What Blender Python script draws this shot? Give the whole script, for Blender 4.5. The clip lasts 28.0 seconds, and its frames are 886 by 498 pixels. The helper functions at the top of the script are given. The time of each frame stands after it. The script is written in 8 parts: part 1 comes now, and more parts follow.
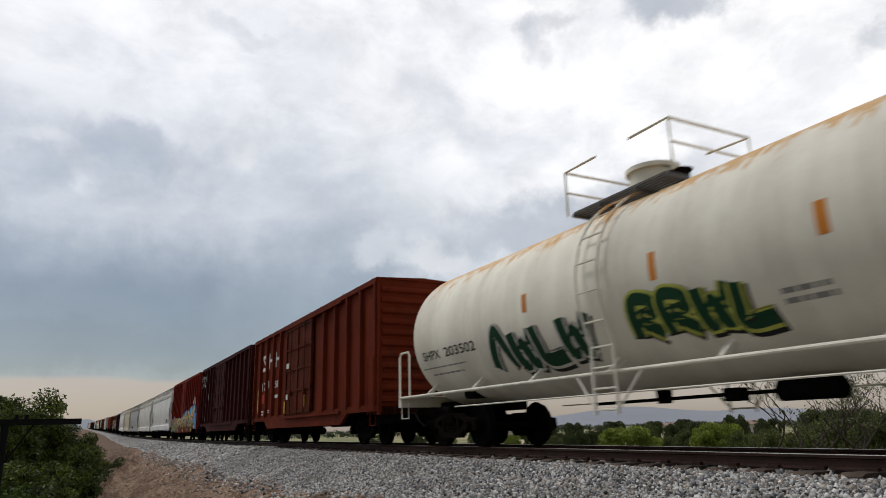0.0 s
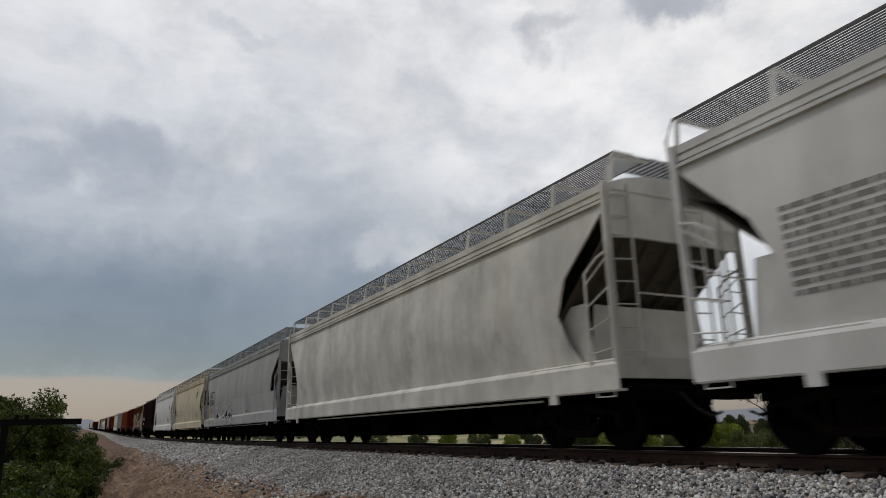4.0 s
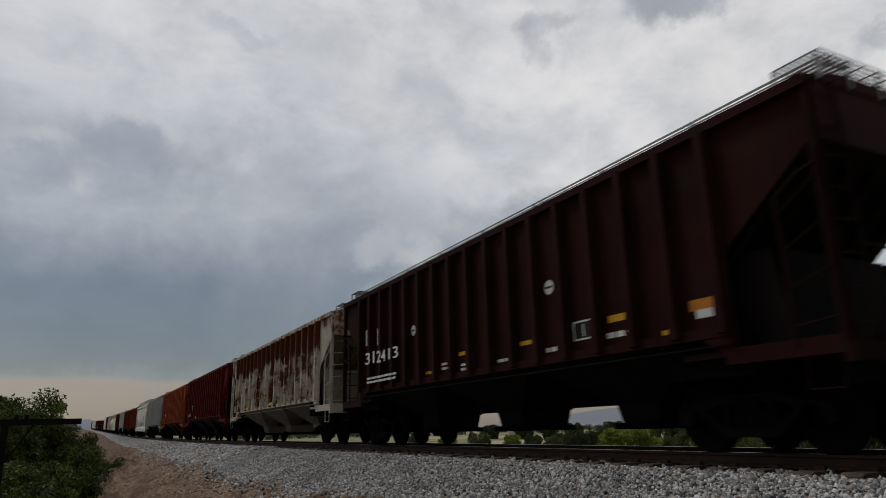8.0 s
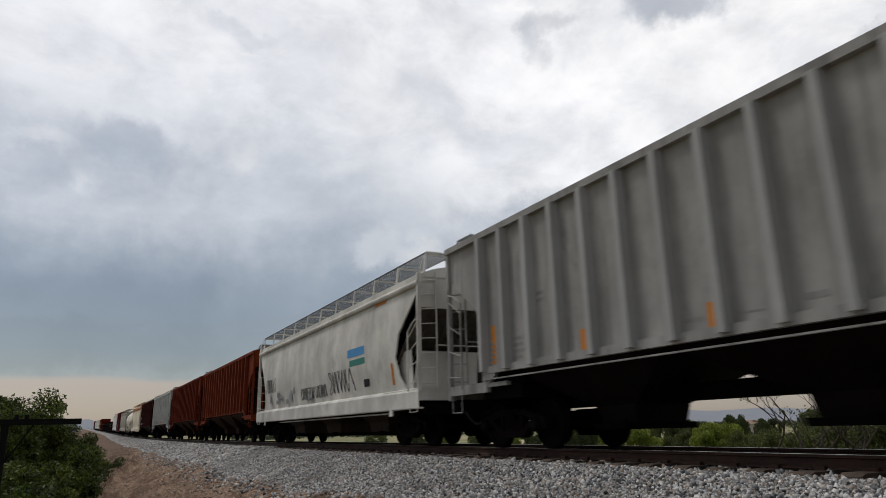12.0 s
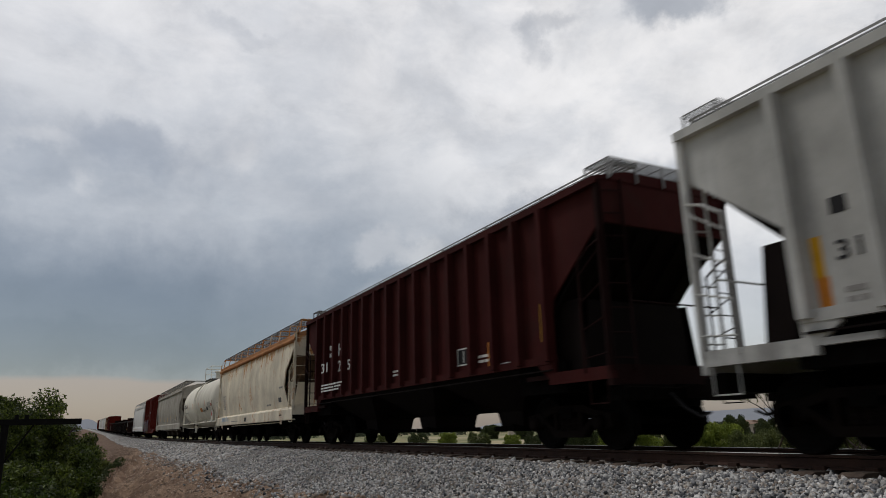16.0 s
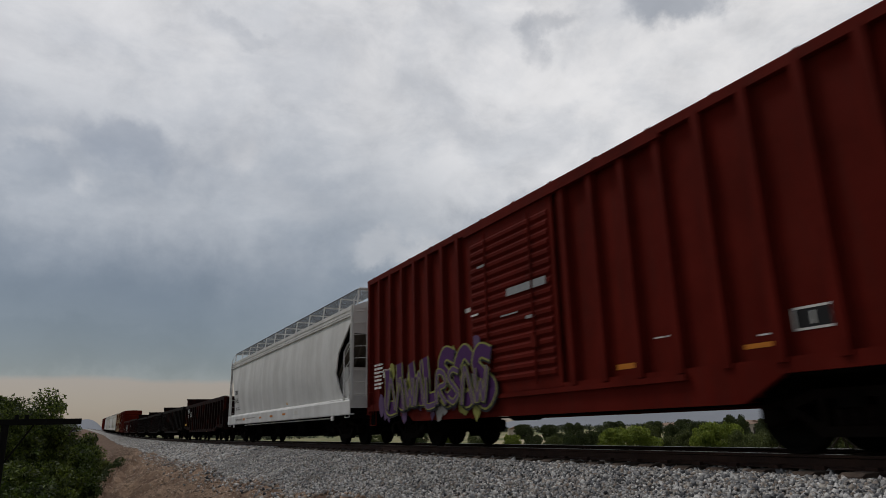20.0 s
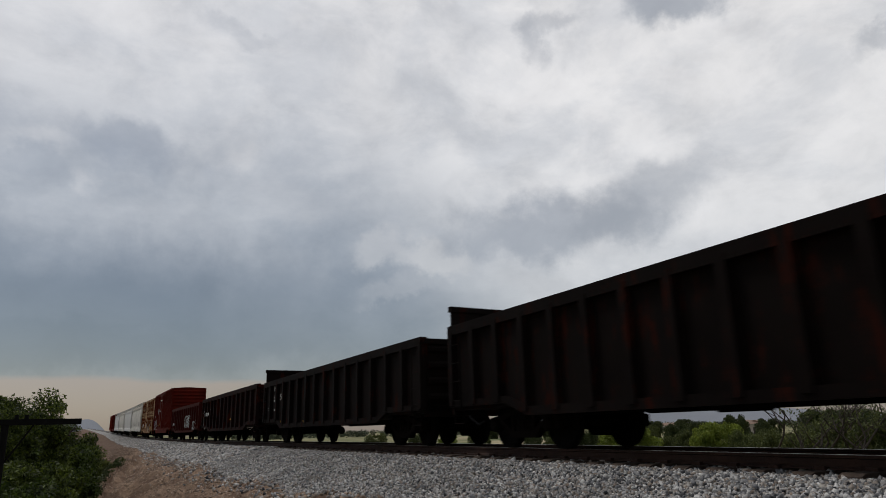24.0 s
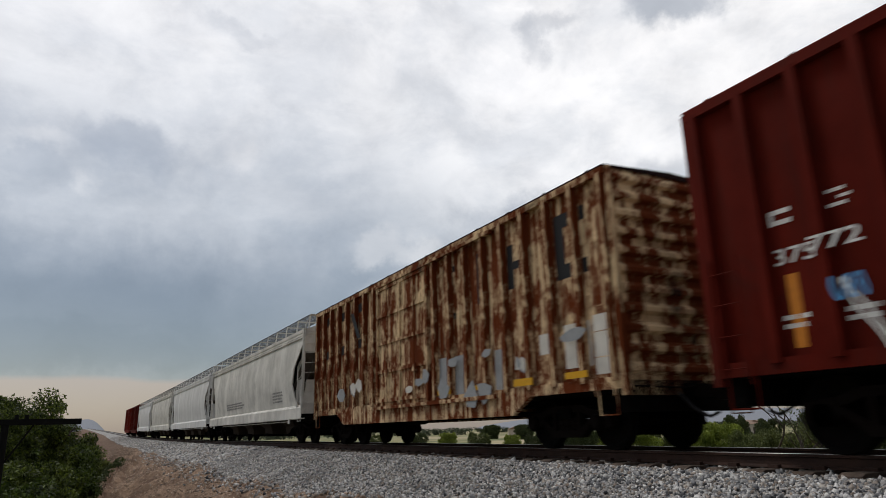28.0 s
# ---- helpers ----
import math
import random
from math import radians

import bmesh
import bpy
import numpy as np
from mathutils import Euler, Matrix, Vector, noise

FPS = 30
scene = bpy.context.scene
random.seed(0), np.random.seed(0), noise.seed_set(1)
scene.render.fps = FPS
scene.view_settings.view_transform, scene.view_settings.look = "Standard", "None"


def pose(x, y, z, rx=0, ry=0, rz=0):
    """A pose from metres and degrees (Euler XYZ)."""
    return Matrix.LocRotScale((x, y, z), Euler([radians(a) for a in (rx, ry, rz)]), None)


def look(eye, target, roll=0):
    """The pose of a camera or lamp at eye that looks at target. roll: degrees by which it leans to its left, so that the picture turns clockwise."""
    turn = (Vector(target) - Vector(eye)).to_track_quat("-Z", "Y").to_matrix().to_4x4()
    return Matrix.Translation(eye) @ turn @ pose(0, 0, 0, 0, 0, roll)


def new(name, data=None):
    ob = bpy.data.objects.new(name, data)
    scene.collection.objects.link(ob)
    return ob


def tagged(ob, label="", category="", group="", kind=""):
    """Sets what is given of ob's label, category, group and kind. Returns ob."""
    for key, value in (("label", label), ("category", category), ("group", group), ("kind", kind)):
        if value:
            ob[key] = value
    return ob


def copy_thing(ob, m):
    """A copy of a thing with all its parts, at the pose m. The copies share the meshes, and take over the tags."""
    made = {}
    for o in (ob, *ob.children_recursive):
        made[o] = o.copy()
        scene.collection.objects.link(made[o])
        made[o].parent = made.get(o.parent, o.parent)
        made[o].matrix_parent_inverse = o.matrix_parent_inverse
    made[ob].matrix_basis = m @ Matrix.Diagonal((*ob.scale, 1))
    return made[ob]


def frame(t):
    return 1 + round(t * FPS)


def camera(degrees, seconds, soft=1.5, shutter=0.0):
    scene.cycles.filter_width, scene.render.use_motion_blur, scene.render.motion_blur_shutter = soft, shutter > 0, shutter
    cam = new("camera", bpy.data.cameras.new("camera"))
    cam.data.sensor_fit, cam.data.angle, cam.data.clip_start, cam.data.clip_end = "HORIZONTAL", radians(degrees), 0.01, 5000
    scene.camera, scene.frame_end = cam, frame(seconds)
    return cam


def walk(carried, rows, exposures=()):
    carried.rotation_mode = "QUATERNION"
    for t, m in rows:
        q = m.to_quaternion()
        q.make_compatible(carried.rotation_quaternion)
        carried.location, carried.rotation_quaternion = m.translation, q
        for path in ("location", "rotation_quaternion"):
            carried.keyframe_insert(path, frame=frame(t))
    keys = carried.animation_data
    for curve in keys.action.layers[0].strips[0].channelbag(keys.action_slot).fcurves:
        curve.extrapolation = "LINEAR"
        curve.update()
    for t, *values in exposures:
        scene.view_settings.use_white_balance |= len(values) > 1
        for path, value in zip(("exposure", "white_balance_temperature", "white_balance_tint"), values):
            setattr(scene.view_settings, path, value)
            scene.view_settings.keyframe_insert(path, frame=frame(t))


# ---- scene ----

# The world: x across the track, y along it, z up; the top of the rail beside the camera is z = 0.
TRACK_X = 8.58
SECONDS = 28.0
cam = camera(67.07, SECONDS, soft=0.8, shutter=0.16)
CAM = pose(0, 0, 0.391, 90 + 15.097, 1.367, -27.566)
EXPOSURES = [(0, 0.08), (1, -0.1), (2, 0.0), (3, -0.12), (5.5, -0.42), (6, -0.5), (7, -0.52), (8, -0.52), (9, 0.05), (10, -0.06), (11, 0.1), (12, -0.05), (15, 0.06), (16, -0.28), (17, 0.02), (18, -0.5), (19, -0.58), (20, -0.44), (21, -0.32), (22, -0.57), (25, -0.25), (26, -0.2), (27, -0.22), (28, -0.03)]
walk(cam, [(0, CAM), (SECONDS, CAM)], EXPOSURES)


def rail_z(s):
    """Height of the rail: level beside the camera, then a long sag curve that climbs away."""
    q = max(s - 28.9, 0.0)
    return 4.9e-5 * q * q if q < 145 else 4.9e-5 * 145 * (2 * q - 145)


def rail_x(s):
    q = max(s - 150.0, 0.0)
    return TRACK_X - 1.0e-5 * q * q if q < 300 else TRACK_X - 1.0e-5 * 300 * (2 * q - 300)


def travelled(t):
    return 19.977 * t - 0.01135 * t * t


# ---------------------------------------------------------------- light
def nodes_of(owner):
    owner.use_nodes = True
    tree = owner.node_tree
    tree.nodes.clear()
    return tree.nodes, tree.links


def node(ns, kind, **inputs):
    n = ns.new(kind)
    for key, value in inputs.items():
        n.inputs[key.replace("_", " ")].default_value = value
    return n


def maths(ns, ls, op, a, b=0.0, clamp=False):
    n = ns.new("ShaderNodeMath")
    n.operation, n.use_clamp = op, clamp
    for i, v in enumerate((a, b)):
        if isinstance(v, (int, float)):
            n.inputs[i].default_value = v
        else:
            ls.new(v, n.inputs[i])
    return n.outputs[0]


def mixed(ns, ls, fac, a, b, mode="MIX"):
    n = ns.new("ShaderNodeMix")
    n.data_type, n.blend_type = "RGBA", mode
    for i, v in ((0, fac), (6, a), (7, b)):
        if isinstance(v, (int, float)):
            n.inputs[i].default_value = v
        elif isinstance(v, tuple):
            n.inputs[i].default_value = (*v[:3], 1)
        else:
            ls.new(v, n.inputs[i])
    return n.outputs[2]


def ramp(ns, ls, fac, stops, smooth=True):
    n = ns.new("ShaderNodeValToRGB")
    n.color_ramp.interpolation = "EASE" if smooth else "LINEAR"
    while len(n.color_ramp.elements) < len(stops):
        n.color_ramp.elements.new(0.5)
    for e, (pos, col) in zip(n.color_ramp.elements, stops):
        e.position = pos
        e.color = (col, col, col, 1) if isinstance(col, (int, float)) else (*col, 1)
    ls.new(fac, n.inputs[0])
    return n.outputs[0]


SUN_AZ, SUN_EL = radians(322), radians(58)
world = bpy.data.worlds.new("overcast_sky")
scene.world = world
ns, ls = nodes_of(world)
sky = ns.new("ShaderNodeTexSky")
sky.sky_type, sky.sun_disc, sky.sun_elevation, sky.sun_rotation = "NISHITA", False, SUN_EL, SUN_AZ
co = ns.new("ShaderNodeTexCoord").outputs["Generated"]
sep = ns.new("ShaderNodeSeparateXYZ")
ls.new(co, sep.inputs[0])
up = sep.outputs[2]

def cloud_noise(scale, detail, rough, seed, warp=0.0, tall=1.7):
    n = node(ns, "ShaderNodeTexNoise", Scale=scale, Detail=detail, Roughness=rough, Distortion=warp)
    m = ns.new("ShaderNodeMapping")
    m.inputs["Location"].default_value = (seed, seed * 0.7, seed * 0.3)
    m.inputs["Scale"].default_value = (1.0, 1.0, tall)
    ls.new(co, m.inputs[0])
    ls.new(m.outputs[0], n.inputs["Vector"])
    return n.outputs["Fac"]


def heading(az, el):
    a, e = radians(az), radians(el)
    return (math.sin(a) * math.cos(e), math.cos(a) * math.cos(e), math.sin(e))


wobble = ns.new("ShaderNodeTexNoise")
wobble.inputs["Scale"].default_value, wobble.inputs["Detail"].default_value = 11.0, 9.0
wobble.inputs["Roughness"].default_value = 0.6
ls.new(co, wobble.inputs["Vector"])
shift = ns.new("ShaderNodeVectorMath")
shift.operation = "MULTIPLY_ADD"
ls.new(wobble.outputs["Color"], shift.inputs[0])
shift.inputs[1].default_value = (0.13, 0.13, 0.13)
ls.new(co, shift.inputs[2])
shift2 = ns.new("ShaderNodeVectorMath")
shift2.operation = "SUBTRACT"
ls.new(shift.outputs[0], shift2.inputs[0])
shift2.inputs[1].default_value = (0.065, 0.065, 0.065)


def bank(az, el, wide, tall, soft=0.6, tilt=0.0):
    """A cloud bank round one heading: 1 inside, 0 outside, ragged by the wobble."""
    a = radians(az)
    right = Vector((math.cos(a), -math.sin(a), 0))
    fwd = Vector(heading(az, el))
    top = right.cross(fwd)
    r2 = right * math.cos(radians(tilt)) + top * math.sin(radians(tilt))
    t2 = top * math.cos(radians(tilt)) - right * math.sin(radians(tilt))
    outs = []
    for axis, size in ((r2, wide), (t2, tall)):
        d = ns.new("ShaderNodeVectorMath")
        d.operation = "DOT_PRODUCT"
        ls.new(shift2.outputs[0], d.inputs[0])
        d.inputs[1].default_value = axis
        outs.append(maths(ns, ls, "POWER", maths(ns, ls, "DIVIDE", d.outputs["Value"], math.sin(radians(size))), 2.0))
    f = ns.new("ShaderNodeVectorMath")
    f.operation = "DOT_PRODUCT"
    ls.new(co, f.inputs[0])
    f.inputs[1].default_value = fwd
    front = maths(ns, ls, "GREATER_THAN", f.outputs["Value"], 0.0)
    r = maths(ns, ls, "SQRT", maths(ns, ls, "ADD", outs[0], outs[1]))
    m = ns.new("ShaderNodeMapRange")
    m.interpolation_type = "SMOOTHSTEP"
    m.inputs["From Min"].default_value, m.inputs["From Max"].default_value = 1 + soft, 1 - soft
    ls.new(r, m.inputs["Value"])
    return maths(ns, ls, "MULTIPLY", m.outputs[0], front)


# brightness by height: slate grey low down, milky white overhead
tone = ramp(ns, ls, up, [(0.0, (0.30, 0.31, 0.33)), (0.09, (0.15, 0.174, 0.214)), (0.2, (0.18, 0.208, 0.248)), (0.32, (0.38, 0.41, 0.445)), (0.45, (0.70, 0.72, 0.74)), (0.7, (0.92, 0.93, 0.94))], False)


def toward(az, el):
    d = ns.new("ShaderNodeVectorMath")
    d.operation = "DOT_PRODUCT"
    ls.new(co, d.inputs[0])
    d.inputs[1].default_value = heading(az, el)
    return d.outputs["Value"]


c0 = mixed(ns, ls, maths(ns, ls, "MULTIPLY", ramp(ns, ls, toward(58, 30), [(0.78, 0.0), (0.98, 1.0)]), 0.8), tone, (0.97, 0.98, 0.99))
# the unseen sky behind the camera is dimmed to weaken the fill light
c0 = mixed(ns, ls, ramp(ns, ls, toward(-118, 12), [(0.0, 0.0), (0.65, 1.0)]), c0, (0.15, 0.16, 0.175))
big = ramp(ns, ls, cloud_noise(3.4, 9, 0.56, 3.1, 0.25), [(0.38, 0.0), (0.64, 1.0)])
high = ramp(ns, ls, up, [(0.12, 0.3), (0.36, 1.0)], False)
small = ramp(ns, ls, cloud_noise(5.2, 10, 0.6, 7.7, 0.3), [(0.42, 0.0), (0.66, 1.0)])
c1 = mixed(ns, ls, maths(ns, ls, "MULTIPLY", maths(ns, ls, "MULTIPLY", big, high), 0.34), c0, (0.90, 0.91, 0.92))
c2 = mixed(ns, ls, maths(ns, ls, "MULTIPLY", maths(ns, ls, "MULTIPLY", small, high), 0.5), c1, mixed(ns, ls, 1.0, c1, (0.62, 0.65, 0.69), "MULTIPLY"))
GREY_CLOUD, PUFF, SLATE = (0.33, 0.355, 0.39), (0.74, 0.745, 0.75), (0.25, 0.275, 0.315)
for az, el, wide, tall, amount, col, tilt, soft in (
        (0.0, 9.0, 20.0, 5.6, 0.85, (0.072, 0.089, 0.119), 0, 0.7), (-2.0, 6.6, 16.0, 1.7, 0.7, (0.074, 0.09, 0.118), 0, 0.5),
        (60.0, 8.5, 17.0, 4.6, 0.7, (0.42, 0.45, 0.50), 0, 0.7),
        (1.4, 22.1, 4.4, 1.5, 0.65, (0.28, 0.31, 0.355), -12, 0.6), (-6.0, 19.5, 4.0, 1.1, 0.4, (0.30, 0.33, 0.37), 0, 0.6),
        (37.0, 16.2, 8.5, 2.3, 0.7, SLATE, 6, 0.6), (46.5, 18.5, 5.0, 2.2, 0.55, (0.30, 0.325, 0.36), 20, 0.6), (22.0, 11.0, 7.0, 2.2, 0.35, (0.2, 0.225, 0.265), 0, 0.7),
        (49.7, 33.2, 3.2, 2.1, 0.85, (0.36, 0.39, 0.43), -10, 0.45), (39.4, 33.4, 1.9, 0.8, 0.45, GREY_CLOUD, 18, 0.8), (37.6, 32.0, 0.9, 1.7, 0.5, GREY_CLOUD, 0, 0.8), (9.4, 32.1, 2.4, 0.7, 0.3, GREY_CLOUD, 0, 0.6),
        (66.0, 27.5, 3.0, 0.8, 0.4, GREY_CLOUD, 30, 0.5), (27.5, 14.4, 2.6, 1.5, 0.7, (0.60, 0.61, 0.62), 0, 0.45), (22.5, 15.2, 2.6, 1.2, 0.55, (0.56, 0.57, 0.585), 0, 0.5), (35.5, 11.9, 2.6, 1.0, 0.6, (0.50, 0.51, 0.53), 0, 0.5), (24.5, 11.9, 3.0, 0.9, 0.4, (0.45, 0.465, 0.49), 0, 0.5),
        (9.6, 22.7, 1.0, 1.4, 0.4, PUFF, 0, 0.8), (-5.2, 21.9, 1.8, 0.9, 0.35, PUFF, 0, 0.9), (-1.6, 19.1, 0.8, 0.8, 0.35, PUFF, 0, 0.9), (14.0, 19.4, 5.5, 1.2, 0.3, (0.5, 0.515, 0.535), -8, 0.6)):
    c2 = mixed(ns, ls, maths(ns, ls, "MULTIPLY", bank(az, el, wide, tall, soft, tilt), amount), c2, col)
# billows within the deck
billow = ramp(ns, ls, cloud_noise(9.0, 12, 0.6, 11.3, 0.35, 1.4), [(0.34, 0.80), (0.5, 1.0), (0.66, 1.13)], False)
c2 = mixed(ns, ls, 0.6, c2, mixed(ns, ls, 1.0, c2, billow, "MULTIPLY"))
# thin clear strip along the horizon, warm from the low light
wave = maths(ns, ls, "MULTIPLY", maths(ns, ls, "SUBTRACT", cloud_noise(3.0, 6, 0.6, 1.3), 0.5), 0.045)
low = ramp(ns, ls, maths(ns, ls, "ADD", up, wave), [(0.0, 1.0), (0.070, 1.0), (0.079, 0.0)])
strip_c = mixed(ns, ls, ramp(ns, ls, up, [(0.0, 0.0), (0.08, 1.0)]), (0.15, 0.128, 0.134), (0.255, 0.188, 0.172))
c9 = mixed(ns, ls, maths(ns, ls, "MULTIPLY", low, 0.9), c2, strip_c)
clear = mixed(ns, ls, 1.0, mixed(ns, ls, 0.04, c9, sky.outputs[0]), (1.05, 1.0, 0.945), "MULTIPLY")
bg = node(ns, "ShaderNodeBackground", Strength=1.0)
ls.new(clear, bg.inputs["Color"])
wo = ns.new("ShaderNodeOutputWorld")
ls.new(bg.outputs[0], wo.inputs["Surface"])

lamp = bpy.data.lights.new("sun", "SUN")
lamp.energy, lamp.angle, lamp.color = 1.25, radians(14), (1.0, 0.97, 0.92)
sun = new("sun", lamp)
sun.matrix_world = look(Vector(heading(math.degrees(SUN_AZ), 58)) * 50, (0, 0, 0))


# ---------------------------------------------------------------- materials
def base_material(name, rough=0.7, metal=0.0, spec=0.4):
    m = bpy.data.materials.new(name)
    ns, ls = nodes_of(m)
    out = ns.new("ShaderNodeOutputMaterial")
    b = node(ns, "ShaderNodeBsdfPrincipled", Roughness=rough, Metallic=metal)
    b.inputs["Specular IOR Level"].default_value = spec
    ls.new(b.outputs[0], out.inputs[0])
    return m, ns, ls, b


def coords(ns, ls, scale=(1, 1, 1), space="Object"):
    m = ns.new("ShaderNodeMapping")
    m.inputs["Scale"].default_value = scale
    ls.new(ns.new("ShaderNodeTexCoord").outputs[space], m.inputs[0])
    return m.outputs[0]


def noise_at(ns, ls, vec, scale, detail=5, rough=0.6, warp=0.0):
    n = node(ns, "ShaderNodeTexNoise", Scale=scale, Detail=detail, Roughness=rough, Distortion=warp)
    ls.new(vec, n.inputs["Vector"])
    return n.outputs["Fac"]


def bumped(ns, ls, b, height, strength, distance):
    n = node(ns, "ShaderNodeBump", Strength=strength, Distance=distance)
    ls.new(height, n.inputs["Height"])
    ls.new(n.outputs[0], b.inputs["Normal"])


def paint(name, col, rust=0.15, streak=0.4, dirt=(0.02, 0.016, 0.013), rust_col=(0.16, 0.055, 0.022), fade=0.6, rough=0.72, top=0.0, blotch=0.35, spec=0.05):
    """Weathered railway paint: faded panels, rain streaks of dirt, rust patches and flakes."""
    m, ns, ls, b = base_material(name, rough, 0.0, spec)
    v = coords(ns, ls)
    tall = coords(ns, ls, (1.0, 2.6, 0.22))
    pale = tuple(min(1, c * 1.3 + 0.004) for c in col)
    dirt = tuple(min(d, 0.55 * max(col)) for d in dirt)
    dark = tuple(c * 0.72 for c in col)
    c = mixed(ns, ls, ramp(ns, ls, noise_at(ns, ls, v, 0.7, 6, 0.65), [(0.3, 0.0), (0.7, 1.0)]), dark, pale)
    c = mixed(ns, ls, 1 - fade, c, col)
    sheet = noise_at(ns, ls, coords(ns, ls, (0.0, 1.0, 0.0)), 1.05, 2, 0.5)
    c = mixed(ns, ls, maths(ns, ls, "MULTIPLY", ramp(ns, ls, sheet, [(0.4, 0.0), (0.6, 1.0)]), 0.35), c, mixed(ns, ls, 1.0, c, (0.72, 0.70, 0.68), "MULTIPLY"))
    blot = ramp(ns, ls, noise_at(ns, ls, coords(ns, ls, (1, 1, 0.7)), 0.85, 9, 0.68, 0.4), [(0.54, 0.0), (0.68, 1.0)])
    c = mixed(ns, ls, maths(ns, ls, "MULTIPLY", blot, blotch), c, dirt)
    st = ramp(ns, ls, noise_at(ns, ls, tall, 2.2, 7, 0.7), [(0.46, 0.0), (0.75, 1.0)])
    c = mixed(ns, ls, maths(ns, ls, "MULTIPLY", st, streak), c, dirt)
    fine = noise_at(ns, ls, v, 28, 4, 0.7)
    c = mixed(ns, ls, maths(ns, ls, "MULTIPLY", fine, 0.14), c, dirt)
    rs = maths(ns, ls, "ADD", maths(ns, ls, "MULTIPLY", noise_at(ns, ls, tall, 3.1, 8, 0.72, 0.5), 0.55), maths(ns, ls, "MULTIPLY", noise_at(ns, ls, v, 1.3, 9, 0.75), 0.45))
    if top:
        # rust that starts along the roof edge and runs down
        h = ns.new("ShaderNodeSeparateXYZ")
        ls.new(v, h.inputs[0])
        rs = maths(ns, ls, "ADD", rs, maths(ns, ls, "MULTIPLY", ramp(ns, ls, maths(ns, ls, "DIVIDE", h.outputs[2], 5.0), [(0.6, 0.0), (0.84, 1.0)]), top))
    edge = 0.66 - 0.24 * rust
    rf = ramp(ns, ls, rs, [(edge, 0.0), (edge + 0.07, 1.0)])
    rc = mixed(ns, ls, fine, tuple(x * 0.55 for x in rust_col), tuple(x * 1.35 for x in rust_col))
    c = mixed(ns, ls, maths(ns, ls, "MULTIPLY", rf, min(1, rust * 2.2 + top * 2.5)), c, rc)
    ls.new(c, b.inputs["Base Color"])
    ls.new(maths(ns, ls, "ADD", maths(ns, ls, "MULTIPLY", rf, 0.25), rough, True), b.inputs["Roughness"])
    bumped(ns, ls, b, maths(ns, ls, "ADD", noise_at(ns, ls, v, 1.6, 4), maths(ns, ls, "MULTIPLY", fine, 0.08)), 0.35, 0.02)
    return m


def two_tone(name, a, b_col, scale, rough=0.9, stretch=(1, 1, 1), bump=0.02, lo=0.35, hi=0.65, detail=6, island=0.0):
    m, ns, ls, b = base_material(name, rough)
    v = coords(ns, ls, stretch)
    f = ramp(ns, ls, noise_at(ns, ls, v, scale, detail, 0.65), [(lo, 0.0), (hi, 1.0)])
    c = mixed(ns, ls, f, a, b_col)
    g = noise_at(ns, ls, v, scale * 9, 4, 0.7)
    c = mixed(ns, ls, maths(ns, ls, "MULTIPLY", g, 0.35), c, tuple(x * 0.4 for x in a))
    if island:
        geo = ns.new("ShaderNodeNewGeometry")
        r = ramp(ns, ls, geo.outputs["Random Per Island"], [(0.0, 1 - island), (0.75, 1.0), (1.0, 1 + island)], False)
        c = mixed(ns, ls, 1.0, c, r, "MULTIPLY")
    ls.new(c, b.inputs["Base Color"])
    bumped(ns, ls, b, g, 0.6, bump)
    return m


def plain(name, col, rough=0.6, metal=0.0, spec=0.1):
    m, ns, ls, b = base_material(name, rough, metal, spec)
    v = coords(ns, ls)
    g = noise_at(ns, ls, v, 9, 6, 0.7)
    ls.new(mixed(ns, ls, maths(ns, ls, "MULTIPLY", ramp(ns, ls, g, [(0.4, 0.0), (0.75, 1.0)]), 0.4), col, tuple(x * 0.45 + 0.01 for x in col)), b.inputs["Base Color"])
    return m


def earth_material(name):
    """Dry tan spoil on the made bank; a darker brown earth shows beyond the slanting washout."""
    m, ns, ls, b = base_material(name, 0.97, 0.0, 0.1)
    v = coords(ns, ls)
    f = ramp(ns, ls, noise_at(ns, ls, coords(ns, ls, (1.6, 0.7, 1)), 0.8, 11, 0.65), [(0.40, 0.0), (0.62, 1.0)])
    c = mixed(ns, ls, f, (0.36, 0.25, 0.175), (0.17, 0.11, 0.078))
    g = noise_at(ns, ls, v, 9, 8, 0.75)
    c = mixed(ns, ls, maths(ns, ls, "MULTIPLY", ramp(ns, ls, g, [(0.42, 0.0), (0.62, 1.0)]), 0.5), c, (0.13, 0.088, 0.066))
    h = ns.new("ShaderNodeSeparateXYZ")
    ls.new(v, h.inputs[0])
    d = maths(ns, ls, "SUBTRACT", h.outputs[1], maths(ns, ls, "MULTIPLY", h.outputs[0], 6.2))
    d = maths(ns, ls, "ADD", d, maths(ns, ls, "MULTIPLY", maths(ns, ls, "SUBTRACT", noise_at(ns, ls, v, 0.6, 6), 0.5), 6.0))
    far_brown = ramp(ns, ls, maths(ns, ls, "DIVIDE", d, 100.0), [(0.385, 0.0), (0.405, 1.0)], False)
    c = mixed(ns, ls, maths(ns, ls, "MULTIPLY", far_brown, 0.8), c, mixed(ns, ls, g, (0.06, 0.04, 0.032), (0.17, 0.115, 0.085)))
    ls.new(c, b.inputs["Base Color"])
    bumped(ns, ls, b, maths(ns, ls, "ADD", g, noise_at(ns, ls, v, 2.5, 6)), 0.9, 0.12)
    return m


